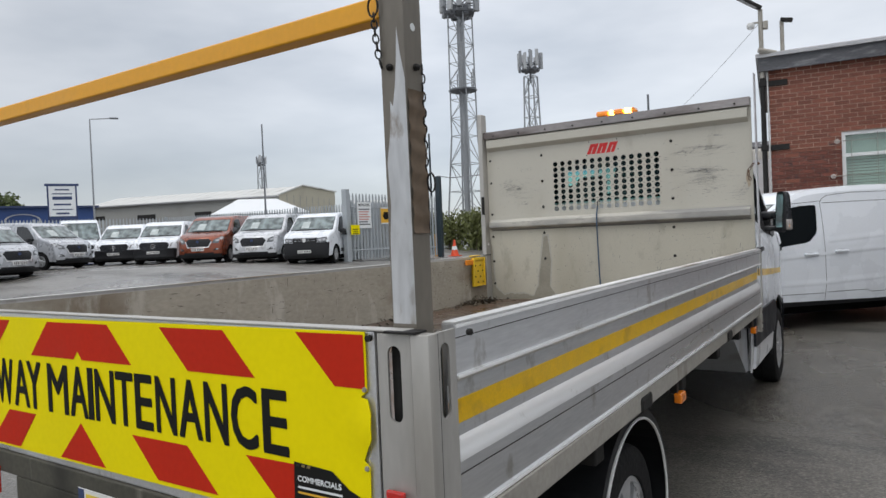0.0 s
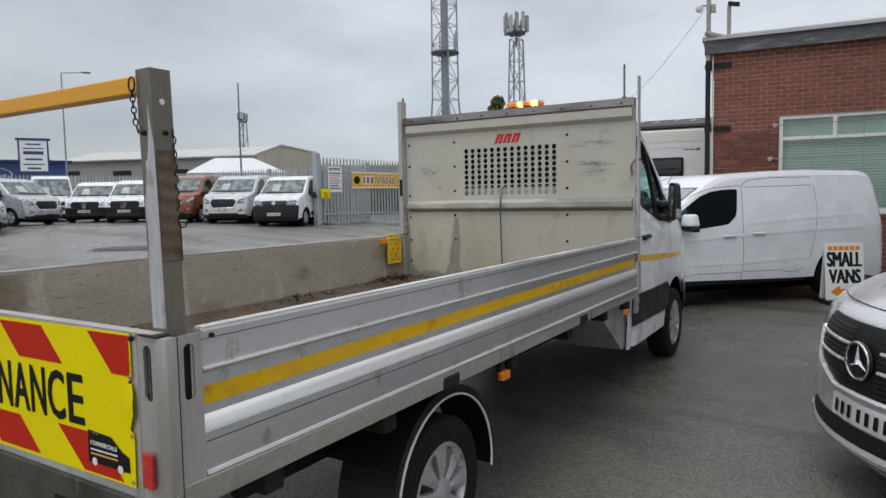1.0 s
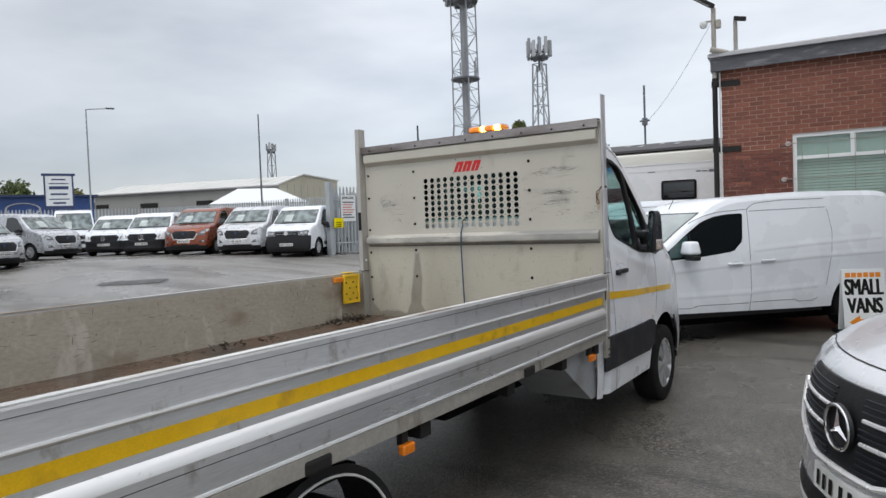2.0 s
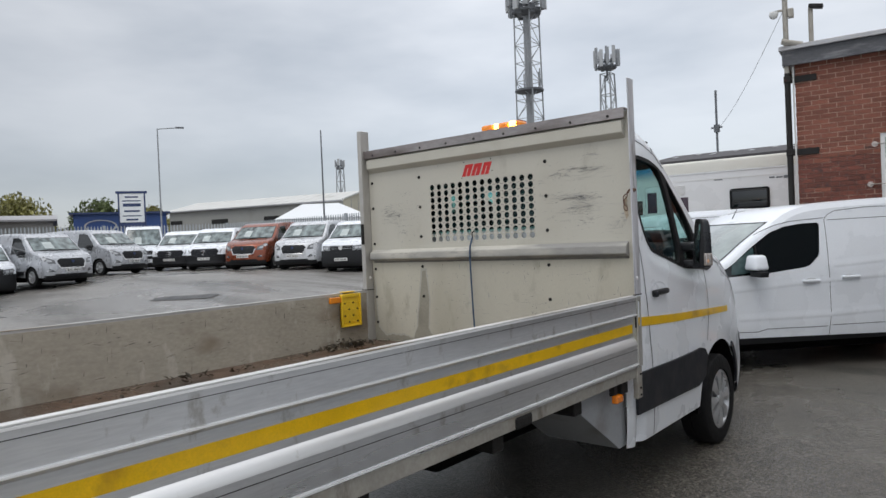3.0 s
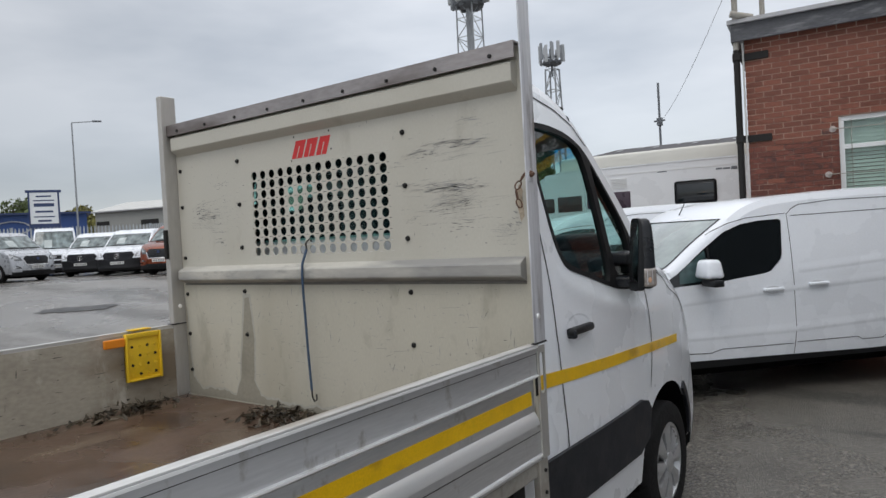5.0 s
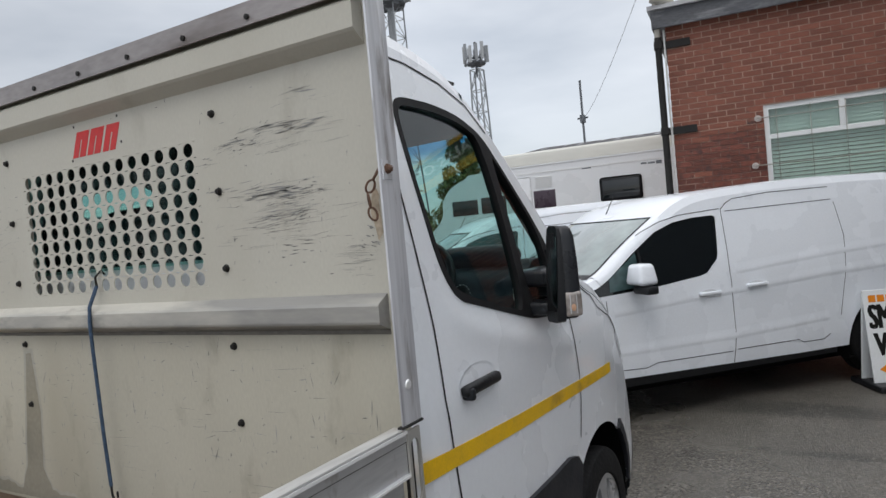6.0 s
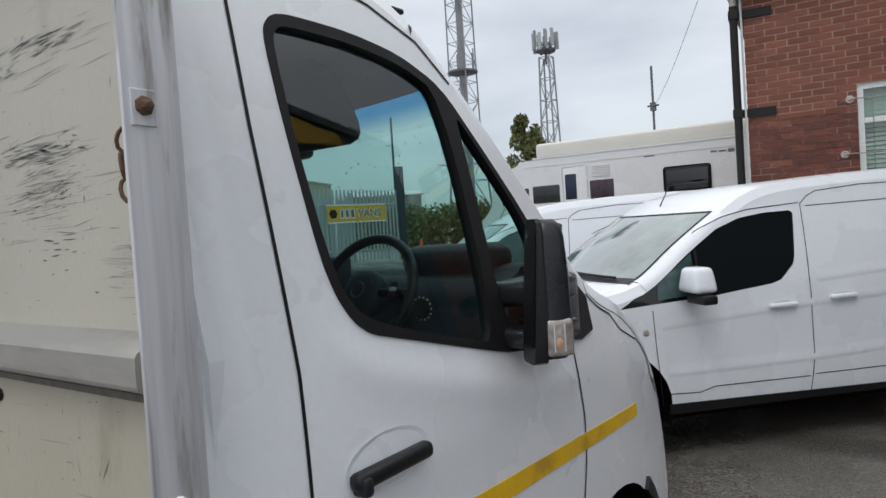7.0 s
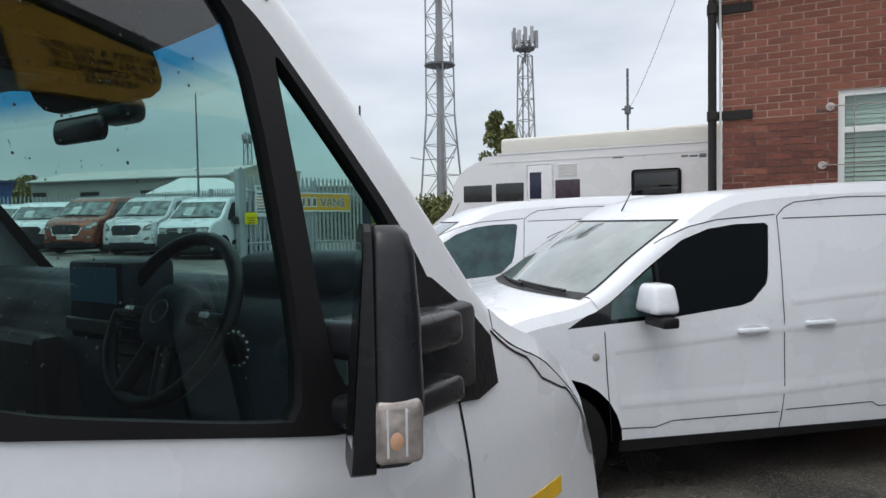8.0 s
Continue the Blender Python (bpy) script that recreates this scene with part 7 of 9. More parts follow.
for x in (-0.605, -1.692):
    for z in (2.102, 1.881, 1.661, 1.437, 1.215):
        part("bolt", lathe(bmesh.new(), [(0.012, 0), (0.012, -0.002), (0.008, -0.003), (0.008, -0.010), (0, -0.012)], 8, "y", (x, 0, z)), BARE_DARK, hb)
for x in (-2.19,):
    for z in (2.10, 1.9, 1.62, 1.42, 1.2, 1.0):
        part("bolt", lathe(bmesh.new(), [(0.010, 0), (0.010, -0.008), (0, -0.009)], 8, "y", (x, 0, z)), BARE_DARK, hb)
for x0, x1, y0, z0, hd_, m in ((-0.006, 0.0, -0.064, 1.257, 1, POST_ALU), (-2.27, -2.228, -0.075, 0.86, -1, ALU_DULL)):
    hp = part("headboard_post", boxm(x0, x1, y0, 0.016, z0, 2.515, 0.002 if hd_ > 0 else 0.006), m, truck, "alloy headboard post")
    xs_ = x1 if hd_ > 0 else x0
    catch = part("post_catch", boxm(min(xs_, xs_ + hd_ * 0.003), max(xs_, xs_ + hd_ * 0.003), -0.054, -0.020, 1.842, 1.888, 0.001), POST_ALU, hp, "scuffed plate with a rusty bolt")
    part("rusty_bolt", lathe(bmesh.new(), [(0.013, 0), (0.012, hd_ * 0.004), (0.009, hd_ * 0.006), (0.008, hd_ * 0.011), (0.004, hd_ * 0.014), (0, hd_ * 0.014)], 7, "x", (xs_ + hd_ * 0.003, -0.037, 1.867)), RUST, catch, smooth=30)
    part("post_foot", boxm(x0 - 0.006, x1 + 0.006, y0 - 0.010, 0.016, 1.2571, 1.263, 0.002), BARE_DARK, hp)
    part("rivet", lathe(bmesh.new(), [(0.012, 0), (0.010, 0.003), (0, 0.004)], 12, "x", (x1, -0.03, 1.355)), ALU_BRIGHT, hp)
    if hd_ < 0:
        part("strap_hanger", boxm(x1 - 0.02, x1 + 0.004, -0.095, -0.078, 1.62, 1.78, 0.004), BARE_DARK, hp)
chain("catch_chain", truck, [(-0.022, -0.035, 1.872), (-0.042, -0.035, 1.848), (-0.062, -0.035, 1.816), (-0.057, -0.035, 1.782), (-0.046, -0.035, 1.750)], RUST, 0.003, 0.034, 0.010)
# red maker's mark: three slanted strokes, no letters
for i, (x, w) in enumerate(((-1.283, 0.070), (-1.203, 0.070), (-1.120, 0.066))):
    lean_ = lambda u, v: (u + 0.42 * (v - 2.066), v)
    slots = [[(x + 0.030, 2.0665), (x + 0.037, 2.0665), (x + 0.037, 2.122), (x + 0.030, 2.122)]]
    pl = [lean_(*q) for q in ((x, 2.066), (x + w, 2.066), (x + w, 2.148), (x, 2.148))]
    part("maker_mark", sheet(pl, [[lean_(*q) for q in h_] for h_ in slots], 0.1, lambda u, z, t: Vector((u, -0.0012 - t, z)), 0.001), LOGO_RED, hb)
for x, z in ((-1.262, 2.168), (-1.285, 2.058), (-1.03, 2.168), (-1.02, 2.085)):
    part("pin_hole", lathe(bmesh.new(), [(0.005, -0.0012), (0.0, -0.0016)], 8, "y", (x, 0, z)), BARE_DARK, hb)
# scratches
rng = random.Random(5)
bm = bmesh.new()
for _ in range(520):
    cx, cz, sx, sz = rng.choice(((-0.34, 1.80, 0.075, 0.028), (-0.34, 1.80, 0.06, 0.022), (-0.36, 1.85, 0.10, 0.012), (-0.32, 1.99, 0.12, 0.02), (-1.92, 1.79, 0.08, 0.04), (-0.14, 1.66, 0.02, 0.03), (-1.1, 1.25, 0.6, 0.16), (-1.1, 1.1, 0.6, 0.1), (-1.85, 1.84, 0.12, 0.05), (-0.4, 1.75, 0.15, 0.02)))
    x, z = rng.gauss(cx, sx), rng.gauss(cz, sz)
    if mx0 - 0.03 < x < mx1 + 0.03 and mz0 - 0.02 < z < mz1 + 0.12 or not (-2.18 < x < -0.08) or 1.47 < z < 1.58 or z > 2.2 or z < 0.9:
        continue
    flat = rng.random() < 0.8
    L, a, w = 0.01 + 0.16 * rng.random() ** 2.5, rng.gauss(0.03, 0.05) if flat else rng.uniform(1.2, 1.9), rng.uniform(0.00018, 0.00055)
    if not flat:
        L *= 0.4
    c, s = math.cos(a), math.sin(a)
    if not flat and z > 1.5:
        continue
    q = [(x - c * L / 2, z - s * L / 2), (x + s * w - 0.2 * c * L, z - c * w - 0.2 * s * L), (x + c * L / 2, z + s * L / 2), (x - s * w + 0.1 * c * L, z + c * w + 0.1 * s * L)]
    bm.faces.new([bm.verts.new((u, -0.0008, v)) for u, v in q])
for _ in range(420):
    x, z = rng.uniform(-2.15, -0.08), rng.uniform(0.92, 2.18)
    if mx0 - 0.03 < x < mx1 + 0.03 and mz0 - 0.02 < z < mz1 + 0.12 or 1.46 < z < 1.60:
        continue
    L, w, a = rng.uniform(0.004, 0.022), rng.uniform(0.0004, 0.0016), rng.choice((0.0, 0.1, 1.4, 1.7, 0.6))
    c, s = math.cos(a), math.sin(a)
    q = [(x - c * L / 2, z - s * L / 2), (x + s * w - 0.1 * c * L, z - c * w), (x + c * L / 2, z + s * L / 2), (x - s * w, z + c * w + 0.1 * s * L)]
    bm.faces.new([bm.verts.new((u, -0.0008, v)) for u, v in q])
for cx, cz, sx, sz, n, tilt in ((-0.36, 2.030, 0.11, 0.007, 26, 0.06), (-0.30, 2.016, 0.05, 0.004, 16, 0.05), (-0.52, 1.998, 0.06, 0.010, 26, 0.10), (-0.66, 1.965, 0.03, 0.012, 14, 0.1),
                                (-0.42, 1.858, 0.10, 0.012, 34, 0.06), (-0.33, 1.846, 0.07, 0.008, 22, -0.06), (-0.38, 1.792, 0.06, 0.018, 34, 0.1), (-0.30, 1.800, 0.03, 0.012, 20, 0.3), (-0.33, 1.70, 0.05, 0.012, 10, 0.0),
                                (-0.085, 1.70, 0.022, 0.02, 12, -0.35), (-0.60, 1.885, 0.06, 0.01, 12, 0.02), (-2.02, 1.86, 0.05, 0.022, 50, 0.1), (-1.93, 1.84, 0.07, 0.016, 30, 0.05), (-1.84, 1.995, 0.05, 0.008, 14, 0.12), (-1.86, 1.70, 0.05, 0.01, 10, 0.0), (-0.28, 2.10, 0.08, 0.008, 8, 0.03)):
    for _ in range(n):
        x, z = rng.gauss(cx, sx * 0.7), rng.gauss(cz, sz)
        if mx0 - 0.03 < x < mx1 + 0.03 or not -2.18 < x < -0.06:
            continue
        L, w, a = sx * rng.uniform(0.2, 1.1), rng.uniform(0.0005, 0.0022), rng.gauss(tilt, 0.07)
        c, s_ = math.cos(a), math.sin(a)
        q = [(x - c * L / 2, z - s_ * L / 2), (x - 0.1 * c * L, z - w), (x + c * L / 2, z + s_ * L / 2), (x + 0.15 * c * L, z + w * rng.uniform(0.3, 1.0))]
        bm.faces.new([bm.verts.new((u, -0.0009, v)) for u, v in q])
# long runs and drag marks on the lower panel
for _ in range(130):
    x, z = rng.uniform(-2.1, -0.1), rng.uniform(0.93, 1.44)
    L, w = rng.uniform(0.01, 0.06), rng.uniform(0.0005, 0.0016)
    a = rng.gauss(1.5, 0.25) if rng.random() < 0.65 else rng.gauss(0.1, 0.3)
    c, s_ = math.cos(a), math.sin(a)
    bm.faces.new([bm.verts.new((u, -0.0009, v)) for u, v in ((x - c * L / 2, z - s_ * L / 2), (x + s_ * w, z - c * w), (x + c * L / 2, z + s_ * L / 2), (x - s_ * w, z + c * w))])
tagged(part("scratching", bm, mat("scratch_dark", (0.21, 0.21, 0.205), 0.6, vary=0.2, island=0.55), hb), kind="stuff")
# damp tide mark along the foot of the headboard, with runs below the bolts
def tide(name, grow, lift, color):
    edge_ = [(-2.226, 0.864), (-2.226, 1.42 + grow), (-2.205 + grow, 1.30), (-2.200 + grow, 1.10), (-2.185 + grow, 0.96 + grow), (-2.10, 0.90 + grow), (-1.975, 0.912 + grow), (-1.81, 0.893 + grow), (-1.768 - grow, 0.972), (-1.733 - grow, 1.19), (-1.70 - grow, 1.40 + 2 * grow),
             (-1.665 + grow, 1.40 + 2 * grow), (-1.640 + grow, 1.195), (-1.660 + grow, 0.978), (-1.612, 0.905 + grow), (-1.48, 0.888 + grow), (-1.32, 0.878 + grow), (-1.15, 0.888 + grow), (-0.9, 0.90 + grow), (-0.6, 0.88 + grow), (-0.30, 0.91 + grow), (-0.10, 0.93 + grow), (-0.045, 1.02 + grow), (-0.045, 0.864)]
    wob = lambda x, z: 0.0 if z < 0.868 or x < -2.22 or x > -0.05 else 0.006 * math.sin(47 * x + 31 * z) + 0.004 * math.sin(113 * x - 71 * z)
    part(name, sheet(edge_, [], 0.020, lambda x, z, t: Vector((x + wob(z, x) * (-2.22 < x < -0.05), -lift, z + wob(x, z)))), mat(name + "_film", color, 0.45, vary=0.16, scale=9, dark=tuple(c * 0.8 for c in color), dark_at=0.55, spread=0.2), hb)


tide("damp_mark", 0.012, 0.0005, (0.43, 0.415, 0.355))
tide("damp_stain", 0.0, 0.0010, (0.30, 0.28, 0.225))
stain = [(-0.066, 1.84), (-0.056, 1.82), (-0.052, 1.81), (-0.056, 1.80), (-0.050, 1.72), (-0.066, 1.70), (-0.074, 1.74), (-0.082, 1.77), (-0.078, 1.80), (-0.074, 1.82)]
part("rust_stain", sheet(stain, [], 0.03, lambda x, z, t: Vector((x, -0.0012, z))), mat("rust_run", (0.42, 0.35, 0.26), 0.8, vary=0.4, scale=20, dark=(0.22, 0.14, 0.085), dark_at=0.56), hb)
# amber beacon bar on the cab roof
bc = part("beacon_bar", boxm(-1.285, -0.950, 0.235, 0.375, 2.362, 2.4025, 0.015, 3), BLACK_PLASTIC, truck, "amber beacon bar with a lit lamp")
for x0, x1, m in ((-1.283, -1.175, BEACON), (-1.172, -1.135, BEACON_LIT), (-1.132, -1.045, BEACON), (-1.042, -0.985, BEACON_LIT), (-0.982, -0.952, BEACON)):
    part("beacon_lens", boxm(x0, x1, 0.240, 0.370, 2.403, 2.452, 0.02, 3), m, bc, smooth=50)

# loose things on the bed
stp = thing("folding_step", "yellow punched metal step hooked on the bed side", "step")
part("tread", boxm(-2.214, -2.196, -0.374, -0.180, 1.0, 1.248, 0.006), STEP_YELLOW, stp, smooth=30)
part("raised_rim", merged([boxm(-2.2135, -2.184, -0.374, -0.362, 1.0, 1.248, 0.004), boxm(-2.2135, -2.184, -0.192, -0.180, 1.0, 1.248, 0.004), boxm(-2.2135, -2.184, -0.362, -0.192, 1.0, 1.012, 0.004), boxm(-2.2135, -2.186, -0.362, -0.192, 1.222, 1.248, 0.004)]), STEP_YELLOW, stp, smooth=30)
for i in range(4):
    for j in range(4):
        part("grip_hole", lathe(bmesh.new(), [(0.008, 0), (0.0065, 0.004), (0.003, 0.002), (0, 0.0005)], 8, "x", (-2.1955, -0.340 + 0.042 * i, 1.035 + 0.048 * j)), BARE_DARK if (i + j) % 2 else STEP_YELLOW, stp)
part("hook_arm", boxm(-2.212, -2.19, -0.482, -0.375, 1.188, 1.232, 0.006), SIGN_ORANGE, stp)
part("hook", boxm(-2.262, -2.207, -0.33, -0.22, 1.2585, 1.266, 0.003), STEP_YELLOW, stp)
rope = thing("hook_cord", "dark blue elastic cord with wire hooks hung from the grille", "cord")
part("cord", tube(bmesh.new(), [(-1.205, -0.014, 1.635), (-1.204, -0.046, 1.57), (-1.204, -0.051, 1.52), (-1.204, -0.050, 1.44), (-1.200, -0.045, 1.15), (-1.196, -0.040, 0.98)], 0.006, 8), ROPE, rope, smooth=60)
part("hook", tube(bmesh.new(), [(-1.205, -0.014, 1.63), (-1.205, -0.016, 1.665), (-1.20, 0.004, 1.685), (-1.195, 0.012, 1.67)], 0.004, 6), BARE_DARK, rope)
part("hook", tube(bmesh.new(), [(-1.196, -0.040, 0.985), (-1.194, -0.040, 0.95), (-1.181, -0.040, 0.93), (-1.166, -0.040, 0.94), (-1.166, -0.040, 0.965)], 0.004, 6), BARE_DARK, rope)
for nm, cx, cy, sx, sy, n in (("leaf_litter", -2.12, -0.42, 0.06, 0.16, 170), ("leaf_litter", -1.30, -0.14, 0.12, 0.07, 220), ("leaf_litter", -2.05, -1.75, 0.05, 0.25, 40)):
    bm = bmesh.new()
    for _ in range(n):
        x, y = rng.gauss(cx, sx), rng.gauss(cy, sy)
        x, y = max(-2.20, min(-0.1, x)), min(-0.02, y)
        z = 0.864 + abs(rng.gauss(0, 0.028)) * math.exp(-((x - cx) / sx) ** 2 * 0.5 - ((y - cy) / sy) ** 2 * 0.5)
        M = Matrix.Translation((x, y, z)) @ Euler((rng.gauss(0, 0.6), rng.gauss(0, 0.6), rng.uniform(0, 6.3))).to_matrix().to_4x4()
        L = rng.uniform(0.012, 0.035)
        bm.faces.new([bm.verts.new(M @ Vector(q)) for q in ((-L, 0, 0), (0, L * 0.35, 0.004), (L, 0, 0), (0, -L * 0.35, 0.004))])
    tagged(part(nm, bm, LEAF_LITTER), "wet dark leaf litter on the muddy load floor", "leaf litter", kind="stuff")

# rain drops on the cab door glass
rd = random.Random(12)
bm = bmesh.new()
fr_ = SP.side(1)
pane_in = D([(0.45, 2.07), (0.60, 2.09), (0.89, 2.0), (0.90, 1.44), (0.56, 1.53), (0.46, 1.62)])
for n_ in range(620):
    d, z = NOSE - (rd.uniform(0.42, 0.91) if n_ % 2 else 0.43 + abs(rd.gauss(0, 0.11))), rd.uniform(1.42, 2.1)
    if not inside((d, z), pane_in):
        continue
    r = 0.0007 + 0.0014 * rd.random() ** 4
    p = fr_(d, z, -0.0112)
    top = bm.verts.new(p + Vector((r * 0.7, 0, -r * 0.2)))
    rim_ = [bm.verts.new(p + Vector((0, r * math.cos(a), r * 1.25 * math.sin(a)))) for a in [2 * math.pi * k / 6 for k in range(6)]]
    for k in range(6):
        bm.faces.new((rim_[k], rim_[(k + 1) % 6], top))
drops = tpart("rain_water", bm, mat("water_bead", (0.03, 0.038, 0.042), 0.08, vary=0.1, spec=0.5), truck, smooth=60)
tagged(drops, kind="stuff")

# ---------- vans round the truck ----------
van("panel_van", "white small panel van parked beyond the truck", CONNECT, WHITE_VAN, pose(-2.17, 3.60, 0.075, 0, 0, 136), "white panel vans", screen_card=False)
van("panel_van", "white small panel van parked behind another", dict(CONNECT, glass_mat=TEAL_PANE), WHITE_VAN, pose(-4.68, 5.21, 0.08, 0, 0, 128), "white panel vans", screen_card=False)
van("silver_van", "silver grey van with a black barred grille", VITO, GREY_PAINT, pose(1.487, -1.303, -0.052, 0, 0, 121), screen_card=False)

# far row
TALL = dict(TRANSPORTER, contour=[(d, z if z < 1.6 else z + 0.34, s) for d, z, s in TRANSPORTER["contour"]], height=2.3, bumper_top=0.36)
LOT = [("far_van", "white crew van with a dark lower bumper", TRANSPORTER, WHITE_VAN, -17.08, 12.68, 203),
       ("far_van", "pale silver van with a dark grille", CUSTOM, GREY_PAINT, -19.65, 12.45, 206),
       ("far_van", "copper orange van with a black grille", CUSTOM, ORANGE, -22.19, 11.88, 208),
       ("far_van", "white van with a dark grey bumper and grille", VITO_WORK, WHITE_VAN, -25.16, 11.88, 219),
       ("far_van", "white van with a dark grey bumper and grille", VITO_WORK, WHITE_VAN, -28.08, 11.84, 221),
       ("far_van", "silver grey panel van", CUSTOM, SILVER, -26.9, 9.7, 285),
       ("far_van", "silver grey panel van", CUSTOM, SILVER, -24.5, 6.3, 280),
       ("far_van", "white van with a dark bumper", TRANSPORTER, WHITE_VAN, -25.45, 3.9, 268),
       ("far_van", "tall white van behind the row", TALL, WHITE_VAN, -31.6, 12.4, 244),
       ("far_van", "white van with a black bumper", CUSTOM, WHITE_VAN, -20.95, 1.95, 264)]
made = {}
for nm, lab, sp, paint, x, y, h in LOT:
    key = (id(sp), paint.name)
    if key in made:
        ob = copy_thing(made[key], spot(x, y, h))
        tagged(ob, lab)
    else:
        made[key] = van(nm, lab, sp, paint, spot(x, y, h), "row of vans for sale")

# ---------- the brick office ----------
OFF = pose(-0.84, 8.08, 0.0, 0, 0, 6.6)
office = thing("office_building", "flat-roofed red brick sales office with a barred window", "building", OFF)
WX0, WX1, WZ0, WZ1 = 1.10, 3.70, 1.25, 2.97
wall = part("wall", boxm(0, WX0, 0.005, 0.24, 2.74, 4.2), MORTAR, office, "red brick wall")
part("wall", boxm(0, WX0, 0.005, 0.24, 0, 2.7399), MORTAR_DARK, office, "deep red brick wall with dark joints")
part("wall", boxm(WX1, 7.5, 0.005, 0.24, 0, 4.2), MORTAR, office, "red brick wall")
part("wall", boxm(WX0, WX1, 0.005, 0.24, 0, WZ0), MORTAR, office, "red brick wall")
part("wall", boxm(WX0, WX1, 0.005, 0.24, WZ1, 4.2), MORTAR, office, "red brick wall")
part("wall", boxm(0.012, 0.24, 0.24, 5.0, 0, 4.2), MORTAR, office, "red brick wall")
part("wall", boxm(7.26, 7.5, 0.24, 5.0, 0, 4.2), BRICK_ISLAND, office)
part("wall", boxm(0.24, 7.26, 4.76, 5.0, 0, 4.2), BRICK_ISLAND, office)
part("roof_slab", boxm(-0.10, 7.6, -0.10, 5.1, 4.20, 4.24), FASCIA, office)
part("fascia", boxm(-0.12, 7.62, -0.14, -0.10, 4.16, 4.40, 0.006), FASCIA, office, "dark weathered fascia board")
part("fascia", boxm(-0.16, -0.12, -0.14, 5.1, 4.16, 4.40, 0.006), FASCIA, office)
bm = bmesh.new()
prism(bm, [(-0.19, 4.40), (-0.17, 4.46), (0.20, 4.56), (5.1, 4.56), (5.1, 4.40)], lambda y, z, x: Vector((x, y, z)), -0.20, 7.66)
part("roof_felt", bm, FELT_EDGE, office, "grey felt roof edge")
part("floor_slab", boxm(0.24, 7.26, 0.24, 4.76, 1.0, 1.06), MORTAR, office)

win = part("window", merged([boxm(WX0, WX1, 0.03, 0.09, WZ1 - 0.06, WZ1), boxm(WX0, WX1, 0.03, 0.09, WZ0, WZ0 + 0.06), boxm(WX0, WX0 + 0.06, 0.03, 0.09, WZ0 + 0.06, WZ1 - 0.06), boxm(WX1 - 0.06, WX1, 0.03, 0.09, WZ0 + 0.06, WZ1 - 0.06)]), UPVC, office, "white framed window with blinds")
part("transom", boxm(WX0 + 0.06, WX1 - 0.06, 0.028, 0.088, 2.535, 2.595, 0.004), UPVC, win)
for x in (1.98, 2.84):
    part("mullion", boxm(x - 0.04, x + 0.04, 0.029, 0.089, 2.5955, WZ1 - 0.06, 0.004), UPVC, win)
part("window_sill", boxm(WX0 - 0.06, WX1 + 0.06, -0.05, 0.028, WZ0 - 0.05, WZ0, 0.006), UPVC, win)
BOSS = mat("weathered_pale_boss", (0.50, 0.44, 0.41), 0.6, vary=0.25, scale=30)
PANE = glass("window_glass", (0.86, 0.93, 0.90), 0.93)
part("pane", boxm(WX0 + 0.06, WX1 - 0.06, 0.055, 0.059, WZ0 + 0.06, 2.535), PANE, win)
for x0, x1 in ((WX0 + 0.06, 1.94), (2.02, 2.80), (2.88, WX1 - 0.06)):
    part("pane", boxm(x0, x1, 0.055, 0.059, 2.595, WZ1 - 0.06), PANE, win)
# tilted slats below the transom, nearly shut ones above it
low_slat = mesh_of("blind_slat", moved(boxm(-1.24, 1.24, -0.0225, 0.0225, -0.0012, 0.0012), pose(0, 0, 0, 68)), BLIND)
shut_slat = mesh_of("blind_slat_shut", moved(boxm(-1.24, 1.24, -0.027, 0.027, -0.0012, 0.0012), pose(0, 0, 0, 76)), BLIND)
z = WZ0 + 0.07
while z < WZ1 - 0.06:
    ob = part("blind_slat", low_slat if z < 2.54 else shut_slat, None, win)
    ob.matrix_basis = pose(2.40, 0.13, z)
    z += 0.0495
part("room_wall", boxm(WX0 - 0.1, WX1 + 0.1, 0.60, 0.64, WZ0 - 0.1, WZ1 + 0.1), MORTAR, office)
for z, x in ((2.81, 1.03), (2.21, 0.96)):
    gb = part("security_bar", tube(bmesh.new(), [(x, -0.03, z), (1.6, -0.035, z - 0.004), (2.4, -0.035, z + 0.01), (3.8, -0.03, z)], 0.006, 6), GALV, win)
    for bx in (x, 3.8):
        part("bar_boss", lathe(bmesh.new(), [(0.042, 0.01), (0.042, -0.016), (0.030, -0.020), (0.015, -0.014), (0.010, -0.030), (0, -0.030)], 14, "y", (bx, 0, z)), BOSS, gb, smooth=40)
for x in (1.24, 1.62, 2.0, 2.4, 2.8, 3.2, 3.6):
    part("security_bar", tube(bmesh.new(), [(x, -0.035, WZ0 + 0.1), (x, -0.035, WZ1 - 0.06)], 0.005, 6), GALV, win)

# steel pole at the corner, brackets, camera, lamp
pole = thing("camera_pole", "grey pole with black foot carrying a floodlight and camera", "pole", OFF)
part("pole_foot", tube(bmesh.new(), [(-0.10, -0.07, 0), (-0.10, -0.07, 4.05)], 0.045, 12), BARE_DARK, pole, smooth=50)
part("pole_top", tube(bmesh.new(), [(-0.10, -0.07, 4.05), (-0.10, -0.07, 5.28)], 0.040, 12), GALV, pole, smooth=50)
for z in (3.95, 2.80):
    part("bracket", merged([boxm(-0.16, 0.30, -0.03, 0.005, z - 0.05, z + 0.05, 0.006), boxm(-0.15, -0.05, -0.12, -0.03, z - 0.05, z + 0.05, 0.006)]), BARE_DARK, pole)
part("drain_cable", tube(bmesh.new(), [(-0.02, -0.025, 0.3), (-0.018, -0.025, 2.2), (-0.022, -0.025, 4.15)], 0.014, 6), PLATE_WHITE, pole)
